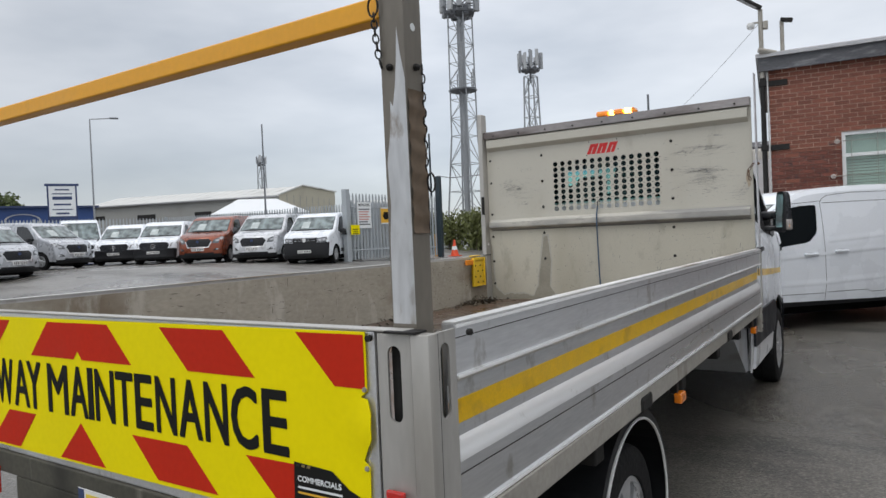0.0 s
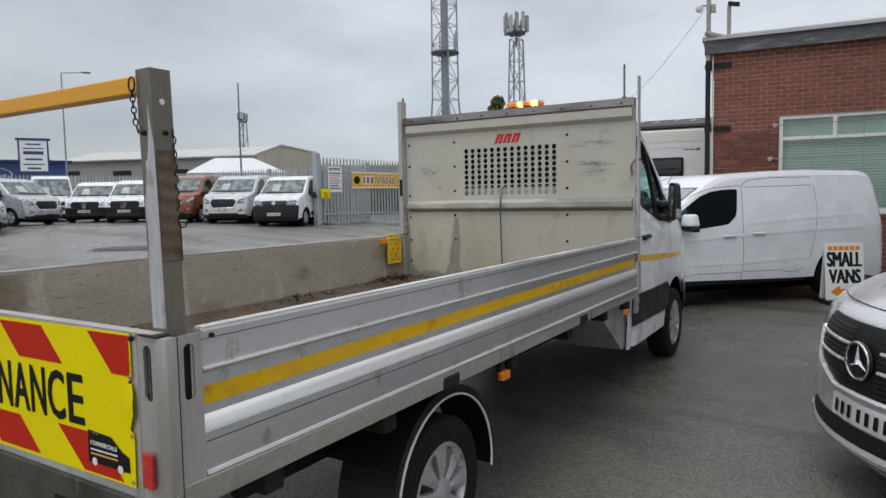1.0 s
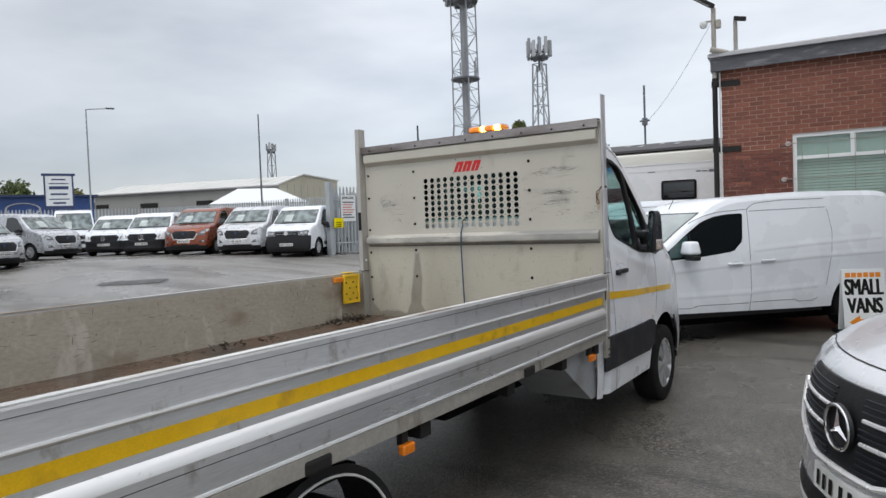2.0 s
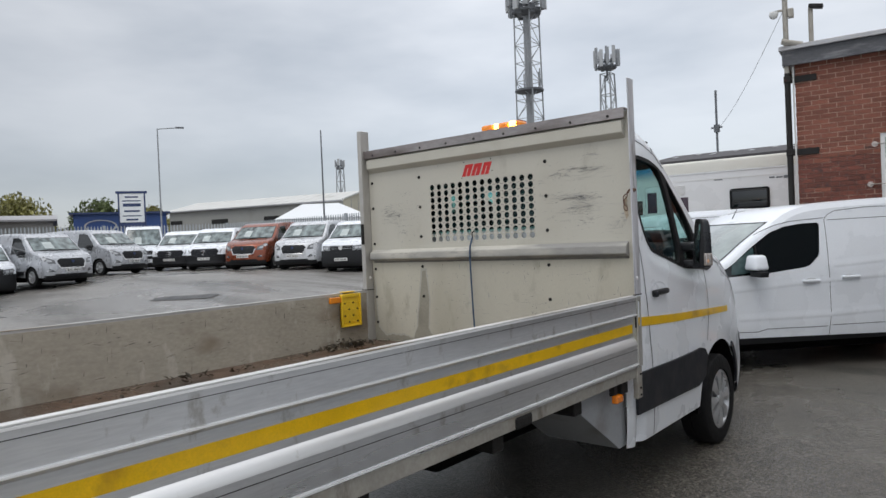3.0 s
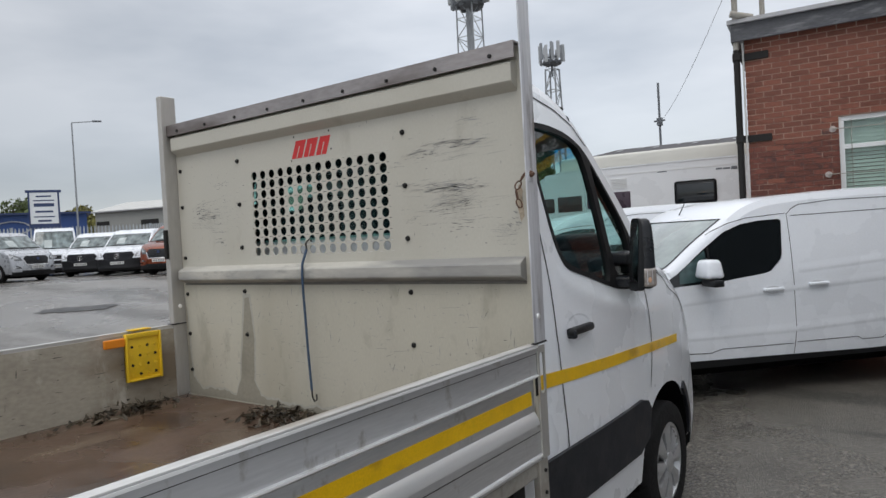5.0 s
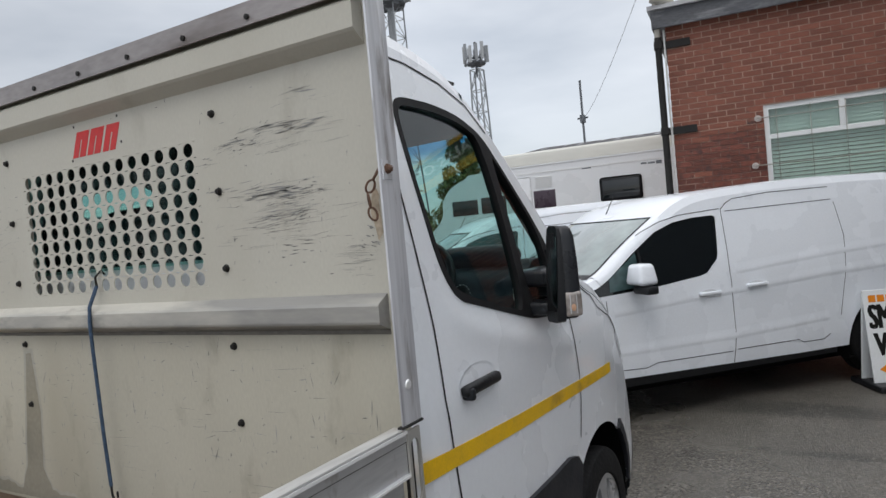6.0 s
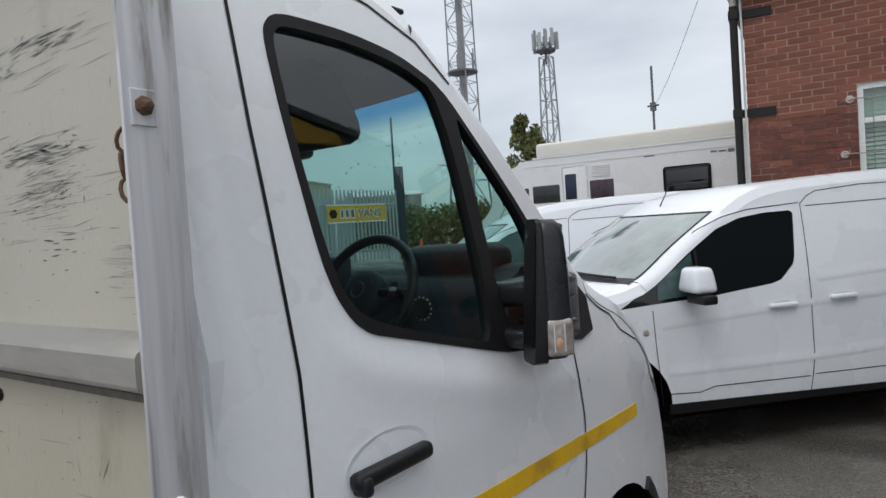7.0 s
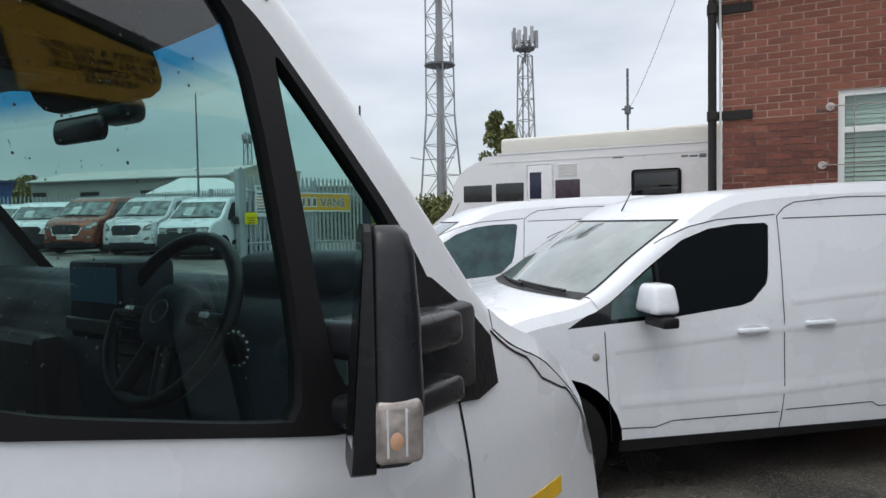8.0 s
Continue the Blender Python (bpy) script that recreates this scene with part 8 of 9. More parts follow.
fl = part("floodlight", moved(boxm(-0.52, 0.02, -0.07, 0.07, -0.03, 0.03, 0.01), Matrix.Translation((-0.10, -0.10, 5.30)) @ pose(0, 0, 0, 0, 34, 10)), BARE_DARK, pole)
part("lamp_face", moved(boxm(-0.48, -0.06, -0.055, 0.055, -0.037, -0.031), Matrix.Translation((-0.10, -0.10, 5.30)) @ pose(0, 0, 0, 0, 34, 10)), LENS, fl)
part("camera_dome", moved(lathe(bmesh.new(), [(0, -0.07), (0.055, -0.04), (0.07, 0.01), (0.06, 0.05), (0, 0.06)], 16, "z"), Matrix.Translation((-0.26, -0.10, 5.0))), PLATE_WHITE, pole, smooth=60)
part("camera_arm", boxm(-0.26, -0.10, -0.09, -0.06, 5.04, 5.07), GALV, pole)
part("junction_box", boxm(-0.06, 0.02, -0.12, -0.02, 4.92, 5.06, 0.01), GALV, pole)
part("bullet_camera", moved(tube(bmesh.new(), [(-0.14, 0, 0), (0.16, 0, 0)], 0.045, 12), Matrix.Translation((-0.02, -0.16, 4.50)) @ pose(0, 0, 0, 0, 14, 20)), GALV, pole, smooth=50)
post2 = thing("roof_lamp_post", "short grey post with a small lamp on the office roof", "lamp", OFF)
part("post", tube(bmesh.new(), [(0.24, 0.10, 4.52), (0.24, 0.10, 5.06)], 0.035, 10), GALV, post2, smooth=50)
part("lamp_head", moved(boxm(-0.02, 0.18, -0.06, 0.06, -0.03, 0.03, 0.01), Matrix.Translation((0.24, 0.08, 5.08)) @ pose(0, 0, 0, 0, 12, 0)), BARE_DARK, post2)

# ---------- motorhome ----------
RVM = pose(-4.93, 10.49, 0.09, 0, 0, 6.6)
rvh = thing("motorhome", "white motorhome with dark windows and a cream roof section", "motorhome", RVM)
prof = smooth_line([(7.2, 0.45), (7.2, 2.74), (4.0, 2.74), (0.1, 2.735), (-0.35, 2.66), (-0.72, 2.48), (-0.90, 2.22), (-0.92, 1.98), (-1.1, 1.72), (-1.75, 1.25), (-1.95, 1.1), (-2.0, 0.55)], 3)
bm = prism(bmesh.new(), [(p.x, p.y) for p in prof], lambda x, z, y: Vector((x, y, z)), 0.0, 2.25)
part("body", bm, RV_WHITE, rvh, smooth=30)
part("roof_section", boxm(0.0, 7.1, 0.05, 2.2, 2.741, 3.02, 0.05, 3), RV_CREAM, rvh, smooth=40)
part("roof_trim", boxm(-0.05, 7.2, -0.012, 0.03, 2.735, 2.765, 0.004), RV_WHITE, rvh)
part("seam_trim", boxm(-0.2, 7.2, -0.008, 0.0, 2.60, 2.612), PLATE_WHITE, rvh)


def rv_box(name, x0, x1, z0, z1, m, parent=None, d=0.012, bev=0.02):
    return part(name, boxm(x0, x1, -d, 0.02, z0 - 0.09, z1 - 0.09, bev, 3), m, parent or rvh, smooth=40)


wn_ = rv_box("side_window", 2.25, 3.0, 2.02, 2.46, BLACK_PLASTIC, d=0.02, bev=0.05)
rv_box("pane", 2.30, 2.95, 2.07, 2.40, DARK_GLASS, wn_, 0.024, 0.004)
rv_box("cab_window", -0.70, -0.15, 2.02, 2.32, DARK_GLASS)
rv_box("cab_window", -0.08, 0.44, 2.02, 2.34, DARK_GLASS)
dr = rv_box("entry_door", 0.50, 0.96, 0.8, 2.63, RV_WHITE, d=0.02, bev=0.04)
rv_box("door_pane", 0.55, 0.76, 2.05, 2.50, mat("navy_pane", (0.015, 0.02, 0.05), 0.1, vary=0.1), dr, 0.026, 0.01)
rv_box("graphic_swoosh", 0.99, 1.42, 2.02, 2.36, mat("maroon_graphic", (0.05, 0.03, 0.045), 0.3, vary=0.3), d=0.008)
for i in range(6):
    rv_box("vent_slat", 1.05, 1.36, 2.42 + 0.035 * i, 2.435 + 0.035 * i, PLATE_WHITE, d=0.016, bev=0.003)
for x0, x1, z0, z1 in ((1.95, 2.12, 2.66, 2.68), (3.0, 3.10, 2.62, 2.65), (3.12, 3.24, 2.615, 2.645), (3.26, 3.36, 2.60, 2.66)):
    rv_box("marking_bar", x0, x1, z0, z1, MAST_DARK, d=0.004, bev=0.001)
for x in (-1.0, 5.2):
    w = add_wheel(rvh, 0, 0, 0.34)
    w.matrix_basis = pose(x, 0.10, 0.34, 0, 0, -90)

# ---------- sheds and antenna behind ----------
def at(t_dir, d):
    return Vector((t_dir[0] * d, t_dir[1] * d, 0))


barn = thing("long_shed", "long low shed with a dark sheet roof and pale rooflights", "shed", pose(-8.6, 23.2, 0.3, 0, 0, 6))
part("shed_wall", boxm(-1.0, 20, 0.4, 9.6, 0, 4.1), WH_WALL, barn)
bm = bmesh.new()
prism(bm, [(0.0, 4.1), (0.0, 4.2), (5.0, 4.95), (10.0, 4.2), (10.0, 4.1), (5.0, 4.85)], lambda y, z, x: Vector((x, y, z)), -1.2, 20.3)
roof = part("shed_roof", bm, BARN_ROOF, barn)
for i in range(26):
    x = -0.7 + 0.78 * i
    q = lambda y: 4.2 + (y / 5.0) * 0.75
    y0 = 2.4 + (i % 2) * 0.9
    bm = bmesh.new()
    bm.faces.new([bm.verts.new(p) for p in ((x, y0, q(y0) + 0.02), (x + 0.20, y0, q(y0) + 0.02), (x + 0.20, y0 + 0.9, q(y0 + 0.9) + 0.02), (x, y0 + 0.9, q(y0 + 0.9) + 0.02))])
    part("rooflight", bm, ROOFLIGHT, roof)
am = thing("roof_antenna", "thin black pole with a small antenna behind the shed", "antenna", pose(-9.83, 32.8, 0))
part("mast_tube", tube(bmesh.new(), [(0, 0, 0.2), (0, 0, 9.0)], 0.06, 8), MAST_DARK, am)
part("dipole", tube(bmesh.new(), [(-0.28, 0, 7.05), (0.28, 0, 7.05)], 0.05, 8), MAST_DARK, am)
part("clamp", boxm(-0.12, 0.12, -0.12, 0.12, 6.8, 7.2), MAST_DARK, am)
wire = thing("overhead_wire", "thin sagging wire from the pole to the antenna", "wire")
A, B = OFF @ Vector((-0.14, -0.07, 5.02)), Vector((-9.83, 32.8, 7.0))
part("wire", tube(bmesh.new(), [A.lerp(B, i / 14) + Vector((0, 0, -0.9 * 4 * (i / 14) * (1 - i / 14) * 0.3)) for i in range(15)], [0.004 + 0.006 * i / 14 for i in range(15)], 5), MAST, wire)

# ---------- A-board ----------
ab = thing("pavement_sign", "white folding sign reading small vans with an orange arrow", "sign", pose(1.325, 5.62, ground_z(1.3, 5.6), 0, 0, 26))
pan = part("panel", moved(boxm(-0.26, 0.26, -0.008, 0.008, 0.06, 0.86, 0.004), pose(0, -0.09, 0, -7)), PAPER, ab)
part("panel", moved(boxm(-0.26, 0.26, -0.008, 0.008, 0.06, 0.86, 0.004), pose(0, 0.12, 0, 7)), PAPER, ab)
part("base", boxm(-0.29, 0.29, -0.24, 0.26, 0.0, 0.06, 0.02), BLACK_PLASTIC, ab)
PM = pose(0, -0.09, 0, -7) @ Matrix.Translation((0, -0.0085, 0))
part("lettering", moved(bold("SMALL", 0.47, 0.21, 0.020, 0.006), PM @ Matrix.Translation((-0.235, 0, 0.525))), INK, pan)
part("lettering", moved(bold("VANS", 0.43, 0.20, 0.020, 0.006), PM @ Matrix.Translation((-0.215, 0, 0.290))), INK, pan)
for i in range(6):
    part("heading_bar", moved(boxm(-0.215 + 0.073 * i, -0.155 + 0.073 * i, -0.001, 0, 0.755, 0.815), PM), SIGN_ORANGE, pan)
part("arrow", moved(prism(bmesh.new(), [(-0.20, 0.175), (-0.07, 0.262), (-0.07, 0.215), (0.12, 0.215), (0.07, 0.175), (0.12, 0.135), (-0.07, 0.135), (-0.07, 0.088)], lambda x, z, y: Vector((x, y, z)), -0.001, 0.0), PM), SIGN_ORANGE, pan)

# ---------- fence, gate and their signs ----------
def pales(a, b, h, gap, w, name, parent, single, mat_, deep=0.03):
    """Palisade pales with pointed heads from a to b, standing on the ground."""
    a, b = Vector(a), Vector(b)
    n = int((b - a).length / gap)
    d = (b - a).normalized()
    ang = math.degrees(math.atan2(d.y, d.x))
    prof = [(-w / 2, 0.08), (w / 2, 0.08), (w / 2, h - 0.12), (0.012, h), (-0.012, h), (-w / 2, h - 0.12)]
    if single:
        me = mesh_of(name, prism(bmesh.new(), prof, lambda x, z, y: Vector((x, y, z)), 0, deep), mat_)
    bm = bmesh.new()
    for i in range(n + 1):
        p = a.lerp(b, i / n)
        m = pose(p.x, p.y, ground_z(p.x, p.y), 0, 0, ang)
        if single:
            ob = part(name, me, None, parent)
            ob.matrix_basis = m
        else:
            prism(bm, prof, lambda x, z, y, m=m: m @ Vector((x, y, z)), 0, deep)
    for z in (0.45, h - 0.55):
        p, q = (Vector((*v, ground_z(*v) + z)) for v in (a, b))
        part("fence_rail", tube(bmesh.new(), [p, q], 0.03, 6), mat_, parent)
    if not single:
        tagged(part(name, bm, mat_, parent), kind="stuff")


GA, GB = (-16.6, 14.8), (-15.7, 19.5)
gate = thing("palisade_gate", "galvanised palisade gate panel beside the white van", "gate")
pales(GA, GB, 2.70, 0.17, 0.075, "pale", gate, True, FENCE)
for x, y, m, h in ((-16.65, 14.62, FENCE, 2.85), (-15.65, 19.75, FENCE_DARK, 3.6)):
    part("gate_post", boxm(x - 0.11, x + 0.11, y - 0.11, y + 0.11, ground_z(x, y), ground_z(x, y) + h, 0.01), m, gate)
fence = thing("palisade_fence", "galvanised palisade fence behind the rows of vans", "fence")
FL = [(-16.7, 14.75), (-17.4, 18.8), (-24.0, 19.2), (-33.6, 18.4), (-36.3, 12.5), (-36.3, -12.0)]
for i, (a, b) in enumerate(zip(FL, FL[1:])):
    pales(a, b, 2.45, 0.17, 0.075, "fence_paling", fence, False, FENCE)
    part("fence_post", boxm(b[0] - 0.06, b[0] + 0.06, b[1] - 0.06, b[1] + 0.06, 0.6, 3.3), FENCE, fence)
gd = Vector((GB[0] - GA[0], GB[1] - GA[1]))
gang = math.degrees(math.atan2(gd.y, gd.x))


def gate_board(s, z0, z1, w, name, label, m, lift=0.05):
    p = Vector(GA) + gd * s
    ob = thing(name, label, "sign", pose(p.x, p.y, ground_z(p.x, p.y), 0, 0, gang))
    pl = part("board", boxm(-w / 2, w / 2, -lift - 0.01, -lift, z0, z1, 0.004), m, ob)
    return ob, pl, lift + 0.011


ob, pl, lf = gate_board(0.60, 1.50, 2.17, 2.65, "hanging_banner", "amber banner with dark lettering on the gate", SIGN_AMBER)
part("banner_edge", merged([boxm(-1.325, 1.325, -lf - 0.004, -lf, 2.125, 2.17), boxm(-1.325, 1.325, -lf - 0.004, -lf, 1.50, 1.545)]), PAPER, pl)
part("arrow_disc", lathe(bmesh.new(), [(0.18, 0), (0.18, -0.004), (0, -0.004)], 6, "y", (-1.06, -lf, 1.835)), INK, pl)
for x, w in ((-0.76, 0.13), (-0.55, 0.15), (-0.32, 0.16)):
    part("lettering_bar", boxm(x, x + w + 0.03, -lf - 0.004, -lf, 1.66, 2.01), PAPER, pl)
    part("lettering_bar", boxm(x + 0.035, x + w - 0.005, -lf - 0.008, -lf - 0.004, 1.70, 1.97), MAST_DARK, pl)
part("lettering", moved(bold("VANS", 1.12, 0.34, 0.04, 0.02), Matrix.Translation((-0.03, -lf - 0.001, 1.665))), PAPER, pl)
part("lettering", moved(text_mesh("VANS", 1.08, 0.30, 0.003, 0.01), Matrix.Translation((-0.005, -lf - 0.0045, 1.685))), MAST_DARK, pl)
ob, pl, lf = gate_board(0.14, 1.32, 2.35, 0.71, "notice_board", "white notice with red and black bars on the gate", PAPER)
for i in range(7):
    part("print_bar", boxm(-0.28, 0.28 - 0.06 * (i % 3), -lf - 0.003, -lf, 2.05 - 0.1 * i, 2.10 - 0.1 * i), MAST_DARK if i < 1 or i > 4 else SIGN_RED_PALE, pl)
part("lettering", moved(text_mesh("BEWARE", 0.56, 0.10, 0.003, 0.02), Matrix.Translation((-0.28, -lf, 2.20))), INK, pl)
ob, pl, lf = gate_board(0.02, 1.07, 1.45, 0.44, "small_notice", "small yellow notice on the gate post", SIGN_YELLOW, 0.16)
for i in range(3):
    part("print_bar", boxm(-0.13, 0.13, -lf - 0.003, -lf, 1.26 - 0.08 * i, 1.29 - 0.08 * i), INK, pl)
bol = thing("bollard", "short yellow bollard by the dark gate post", "bollard", pose(-16.15, 20.2, ground_z(-16.15, 20.2)))
part("post", tube(bmesh.new(), [(0, 0, 0), (0, 0, 1.0)], 0.09, 12), YELLOW_BAR, bol, smooth=50)
cn = thing("traffic_cone", "orange and white traffic cone by the gateway", "cone", pose(-15.45, 20.6, ground_z(-15.45, 20.6)))
part("cone", lathe(bmesh.new(), [(0.19, 0.03), (0.03, 0.74), (0.0, 0.75)], 20, "z"), CONE, cn, smooth=50)
part("cone_band", lathe(bmesh.new(), [(0.135, 0.29), (0.098, 0.46)], 20, "z"), PAPER, cn, smooth=50)
part("cone_foot", boxm(-0.25, 0.25, -0.25, 0.25, 0, 0.035, 0.01), CONE, cn)

# ---------- masts ----------
def lattice(T, x, y, z0, z1, w0, w1, bays, leg, brace, core=0.0):
    """A four-legged lattice mast with braces, one object a bar group."""
    W = lambda z: w0 + (w1 - w0) * (z - z0) / (z1 - z0)
    crn = lambda z: [Vector((x + sx * W(z) / 2, y + sy * W(z) / 2, z)) for sx, sy in ((-1, -1), (1, -1), (1, 1), (-1, 1))]
    for i in range(4):
        part("mast_leg", tube(bmesh.new(), [crn(z0)[i], crn(z1)[i]], leg, 6), MAST, T)
    for b in range(bays):
        za, zb = z0 + (z1 - z0) * b / bays, z0 + (z1 - z0) * (b + 1) / bays
        lo, hi = crn(za), crn(zb)
        for i in range(4):
            j = (i + 1) % 4
            part("brace", tube(bmesh.new(), [lo[i], hi[j]] if (b + i) % 2 else [lo[j], hi[i]], brace, 4), MAST, T)
            part("brace", tube(bmesh.new(), [hi[i], hi[j]], brace, 4), MAST, T)
    if core:
        part("feeder_column", tube(bmesh.new(), [(x, y, z0), (x, y, z1)], core, 10), MAST, T, smooth=50)


def head(T, x, y, z, r, n, h, rings=1):
    for i in range(n):
        a = 2 * math.pi * i / n
        c, s = math.cos(a), math.sin(a)
        m = pose(x + r * c, y + r * s, z + 0.25 * (i % 3), 0, 0, math.degrees(a))
        part("panel_antenna", moved(boxm(-0.14, 0.14, -0.24, 0.24, -h / 2, h / 2, 0.04), m), ANTENNA if i % 2 else MAST, T)
        part("antenna_arm", tube(bmesh.new(), [(x, y, z - 0.3), (x + r * c, y + r * s, z)], 0.06, 5), MAST_DARK, T)
        if i % 2:
            part("radio_unit", moved(boxm(-0.2, 0.2, -0.25, 0.25, -0.35, 0.35, 0.04), pose(x + r * 0.62 * c, y + r * 0.62 * s, z - h * 0.45, 0, 0, math.degrees(a))), MAST_DARK, T)
    part("head_platform", lathe(bmesh.new(), [(0.3, z - h * 0.62), (r * 0.8, z - h * 0.5), (r * 0.8, z - h * 0.42), (0.3, z - h * 0.42)], 14, "z", (x, y, 0)), MAST_DARK, T)


MX, MY = -31.8, 49.5
m1 = thing("lattice_mast", "tall grey lattice telecom mast with a crowded antenna head", "mast")
lattice(m1, MX, MY, 0.5, 11.0, 3.0, 1.8, 4, 0.085, 0.04, 0.30)
lattice(m1, MX, MY, 11.0, 23.0, 1.8, 1.65, 7, 0.07, 0.035, 0.30)
part("work_platform", lathe(bmesh.new(), [(0.4, 15.0), (1.35, 15.25), (1.35, 15.4), (0.4, 15.4)], 12, "z", (MX, MY, 0)), MAST_DARK, m1)
for i in range(5):
    a = 2 * math.pi * i / 5
    part("whip", tube(bmesh.new(), [(MX + 1.2 * math.cos(a), MY + 1.2 * math.sin(a), 15.4), (MX + 1.2 * math.cos(a), MY + 1.2 * math.sin(a), 17.2)], 0.06, 6), MAST, m1)
part("dipole_arm", tube(bmesh.new(), [(MX - 2.6, MY - 1.0, 7.4), (MX - 1.2, MY - 1.0, 7.1), (MX + 2.0, MY - 1.0, 7.1)], 0.05, 5), MAST, m1)
head(m1, MX, MY, 23.6, 1.75, 12, 2.2)
m2 = thing("antenna_tower", "slim lattice tower topped with clustered panel antennas", "mast")
AX, AY = -45.6, 94.5
lattice(m2, AX, AY, 0.5, 27.0, 2.6, 1.6, 8, 0.14, 0.07)
head(m2, AX, AY, 29.2, 1.9, 12, 2.6)
part("tower_pole", tube(bmesh.new(), [(AX, AY, 26), (AX, AY, 31.4)], 0.2, 8), MAST_DARK, m2)
m3 = thing("far_tower", "distant grey lattice tower above the warehouse", "mast")
lattice(m3, -110.0, 95.0, 0.5, 19.0, 1.7, 1.1, 6, 0.11, 0.05, 0.16)
head(m3, -110.0, 95.0, 19.6, 0.95, 6, 1.5)
tp = thing("flag_pole", "thin dark pole rising behind the fence", "pole", pose(-32.1, 24.6, 0.8))
part("pole", tube(bmesh.new(), [(0, 0, 0), (0, 0, 8.4)], [0.07, 0.04], 8), MAST_DARK, tp)
tp = thing("flag_pole", "thin dark pole rising beside the gate", "pole", pose(-16.6, 20.6, 0.7))
part("pole", tube(bmesh.new(), [(0, 0, 0), (0, 0, 5.6)], [0.06, 0.04], 8), FENCE_DARK, tp)
lp = thing("street_lamp", "tall grey street lamp with a single arm", "street lamp", pose(-36.9, 16.1, 0.8))
part("column", tube(bmesh.new(), [(0, 0, 0), (0, 0, 1.6), (0, 0, 8.3)], [0.09, 0.055, 0.035], 10), MAST, lp)
part("arm", tube(bmesh.new(), [(0, 0, 8.28), (0.55, 0.85, 8.36)], 0.028, 8), MAST, lp)
part("lantern", moved(boxm(-0.08, 0.08, -0.24, 0.24, -0.04, 0.05, 0.03), pose(0.68, 1.05, 8.37, 0, 0, -34)), MAST_DARK, lp)
sb = thing("roadside_sign", "navy and white dealer sign board on posts", "sign", pose(-37.6, 14.7, 0.8, 0, 0, 62))
brd = part("board", boxm(-0.66, 0.66, -0.06, 0.06, 2.75, 4.45, 0.01), PAPER, sb)
part("frame", merged([boxm(-0.84, 0.84, -0.08, 0.08, 4.45, 4.58), boxm(-0.74, -0.66, -0.08, 0.08, 0, 4.45), boxm(0.66, 0.74, -0.08, 0.08, 0, 4.45)]), SIGN_BLUE, sb)
part("base_panel", boxm(-0.66, 0.66, -0.05, 0.05, 2.45, 2.75), SIGN_BLUE, sb)
for z, h, w in ((4.2, 0.08, 0.35), (3.98, 0.06, 0.5), (3.68, 0.18, 0.48), (3.36, 0.10, 0.42), (3.10, 0.06, 0.5), (2.86, 0.10, 0.32)):
    part("print_bar", boxm(-w, w, -0.066, -0.06, z, z + h), SIGN_BLUE, brd)

# ---------- far buildings ----------
def block(name, label, a, b, depth, z1, wallm, roofm, rise=0.0, z0=0.4, over=0.25):
    """A long block with its front from a to b and a ridge along it."""
    a, b = Vector(a), Vector(b)
    L = (b - a).length
    T = thing(name, label, "building", pose(a.x, a.y, 0, 0, 0, math.degrees(math.atan2(b.y - a.y, b.x - a.x))))
    part("wall", boxm(0, L, 0, depth, z0, z1), wallm, T)
    bm = prism(bmesh.new(), [(-over, z1), (-over, z1 + 0.12), (depth / 2, z1 + 0.12 + rise), (depth + over, z1 + 0.12), (depth + over, z1)], lambda y, z, x: Vector((x, y, z)), -over, L + over)
    part("roof", bm, roofm, T)
    return T, L


GABLE = mat("beige_cladding", (0.50, 0.47, 0.37), 0.8, vary=0.07, scale=0.6, dark=(0.42, 0.39, 0.31), dark_at=0.56, spread=0.2)
WL = 18.6
wh = thing("warehouse", "long pale warehouse with a sheet roof and beige end wall", "building", pose(-57.7, 27.6, 0, 0, 0, math.degrees(math.atan2(5.8, 17.7))))
part("wall", boxm(0, WL - 0.06, 0, 11.0, 0.4, 5.40), WH_WALL, wh)
ROOF_LINE = [(-0.25, 5.40), (-0.25, 5.50), (4.0, 6.48), (11.2, 6.30), (11.2, 5.40)]
part("roof", prism(bmesh.new(), ROOF_LINE, lambda y, z, x: Vector((x, y, z)), -0.25, WL - 0.06), WH_ROOF, wh)
for i in range(18):
    part("roof_rib", prism(bmesh.new(), [(-0.2, 5.512), (-0.2, 5.54), (3.96, 6.50), (3.96, 6.472)], lambda y, z, x: Vector((x, y, z)), 0.5 + i, 0.56 + i), WH_ROOF, wh)
part("gutter", boxm(-0.25, WL - 0.06, -0.36, -0.251, 5.36, 5.47, 0.02), FELT_EDGE, wh)
end_wall = part("end_wall", prism(bmesh.new(), [(0.0, 0.4), (0.0, 5.46), (4.0, 6.50), (11.0, 6.32), (11.0, 0.4)], lambda y, z, x: Vector((x, y, z)), WL - 0.055, WL), GABLE, wh, "beige clad end wall")
for i in range(8):
    part("panel_joint", boxm(WL + 0.001, WL + 0.02, 1.2 + 1.2 * i, 1.25 + 1.2 * i, 2.5, 5.6), FELT_EDGE, end_wall)
part("verge", prism(bmesh.new(), [(-0.3, 5.46), (-0.3, 5.58), (4.0, 6.62), (11.2, 6.44), (11.2, 6.33), (4.0, 6.51)], lambda y, z, x: Vector((x, y, z)), WL - 0.05, WL + 0.12), WH_ROOF, wh)
for x0, x1, z0, z1 in ((0.15, 1.5, 4.25, 4.6), (4.9, 6.7, 4.1, 4.52), (10.6, 12.2, 4.1, 4.5)):
    part("shutter_opening", boxm(x0, x1, -0.05, 0.05, z0, z1), BARE_DARK, wh)
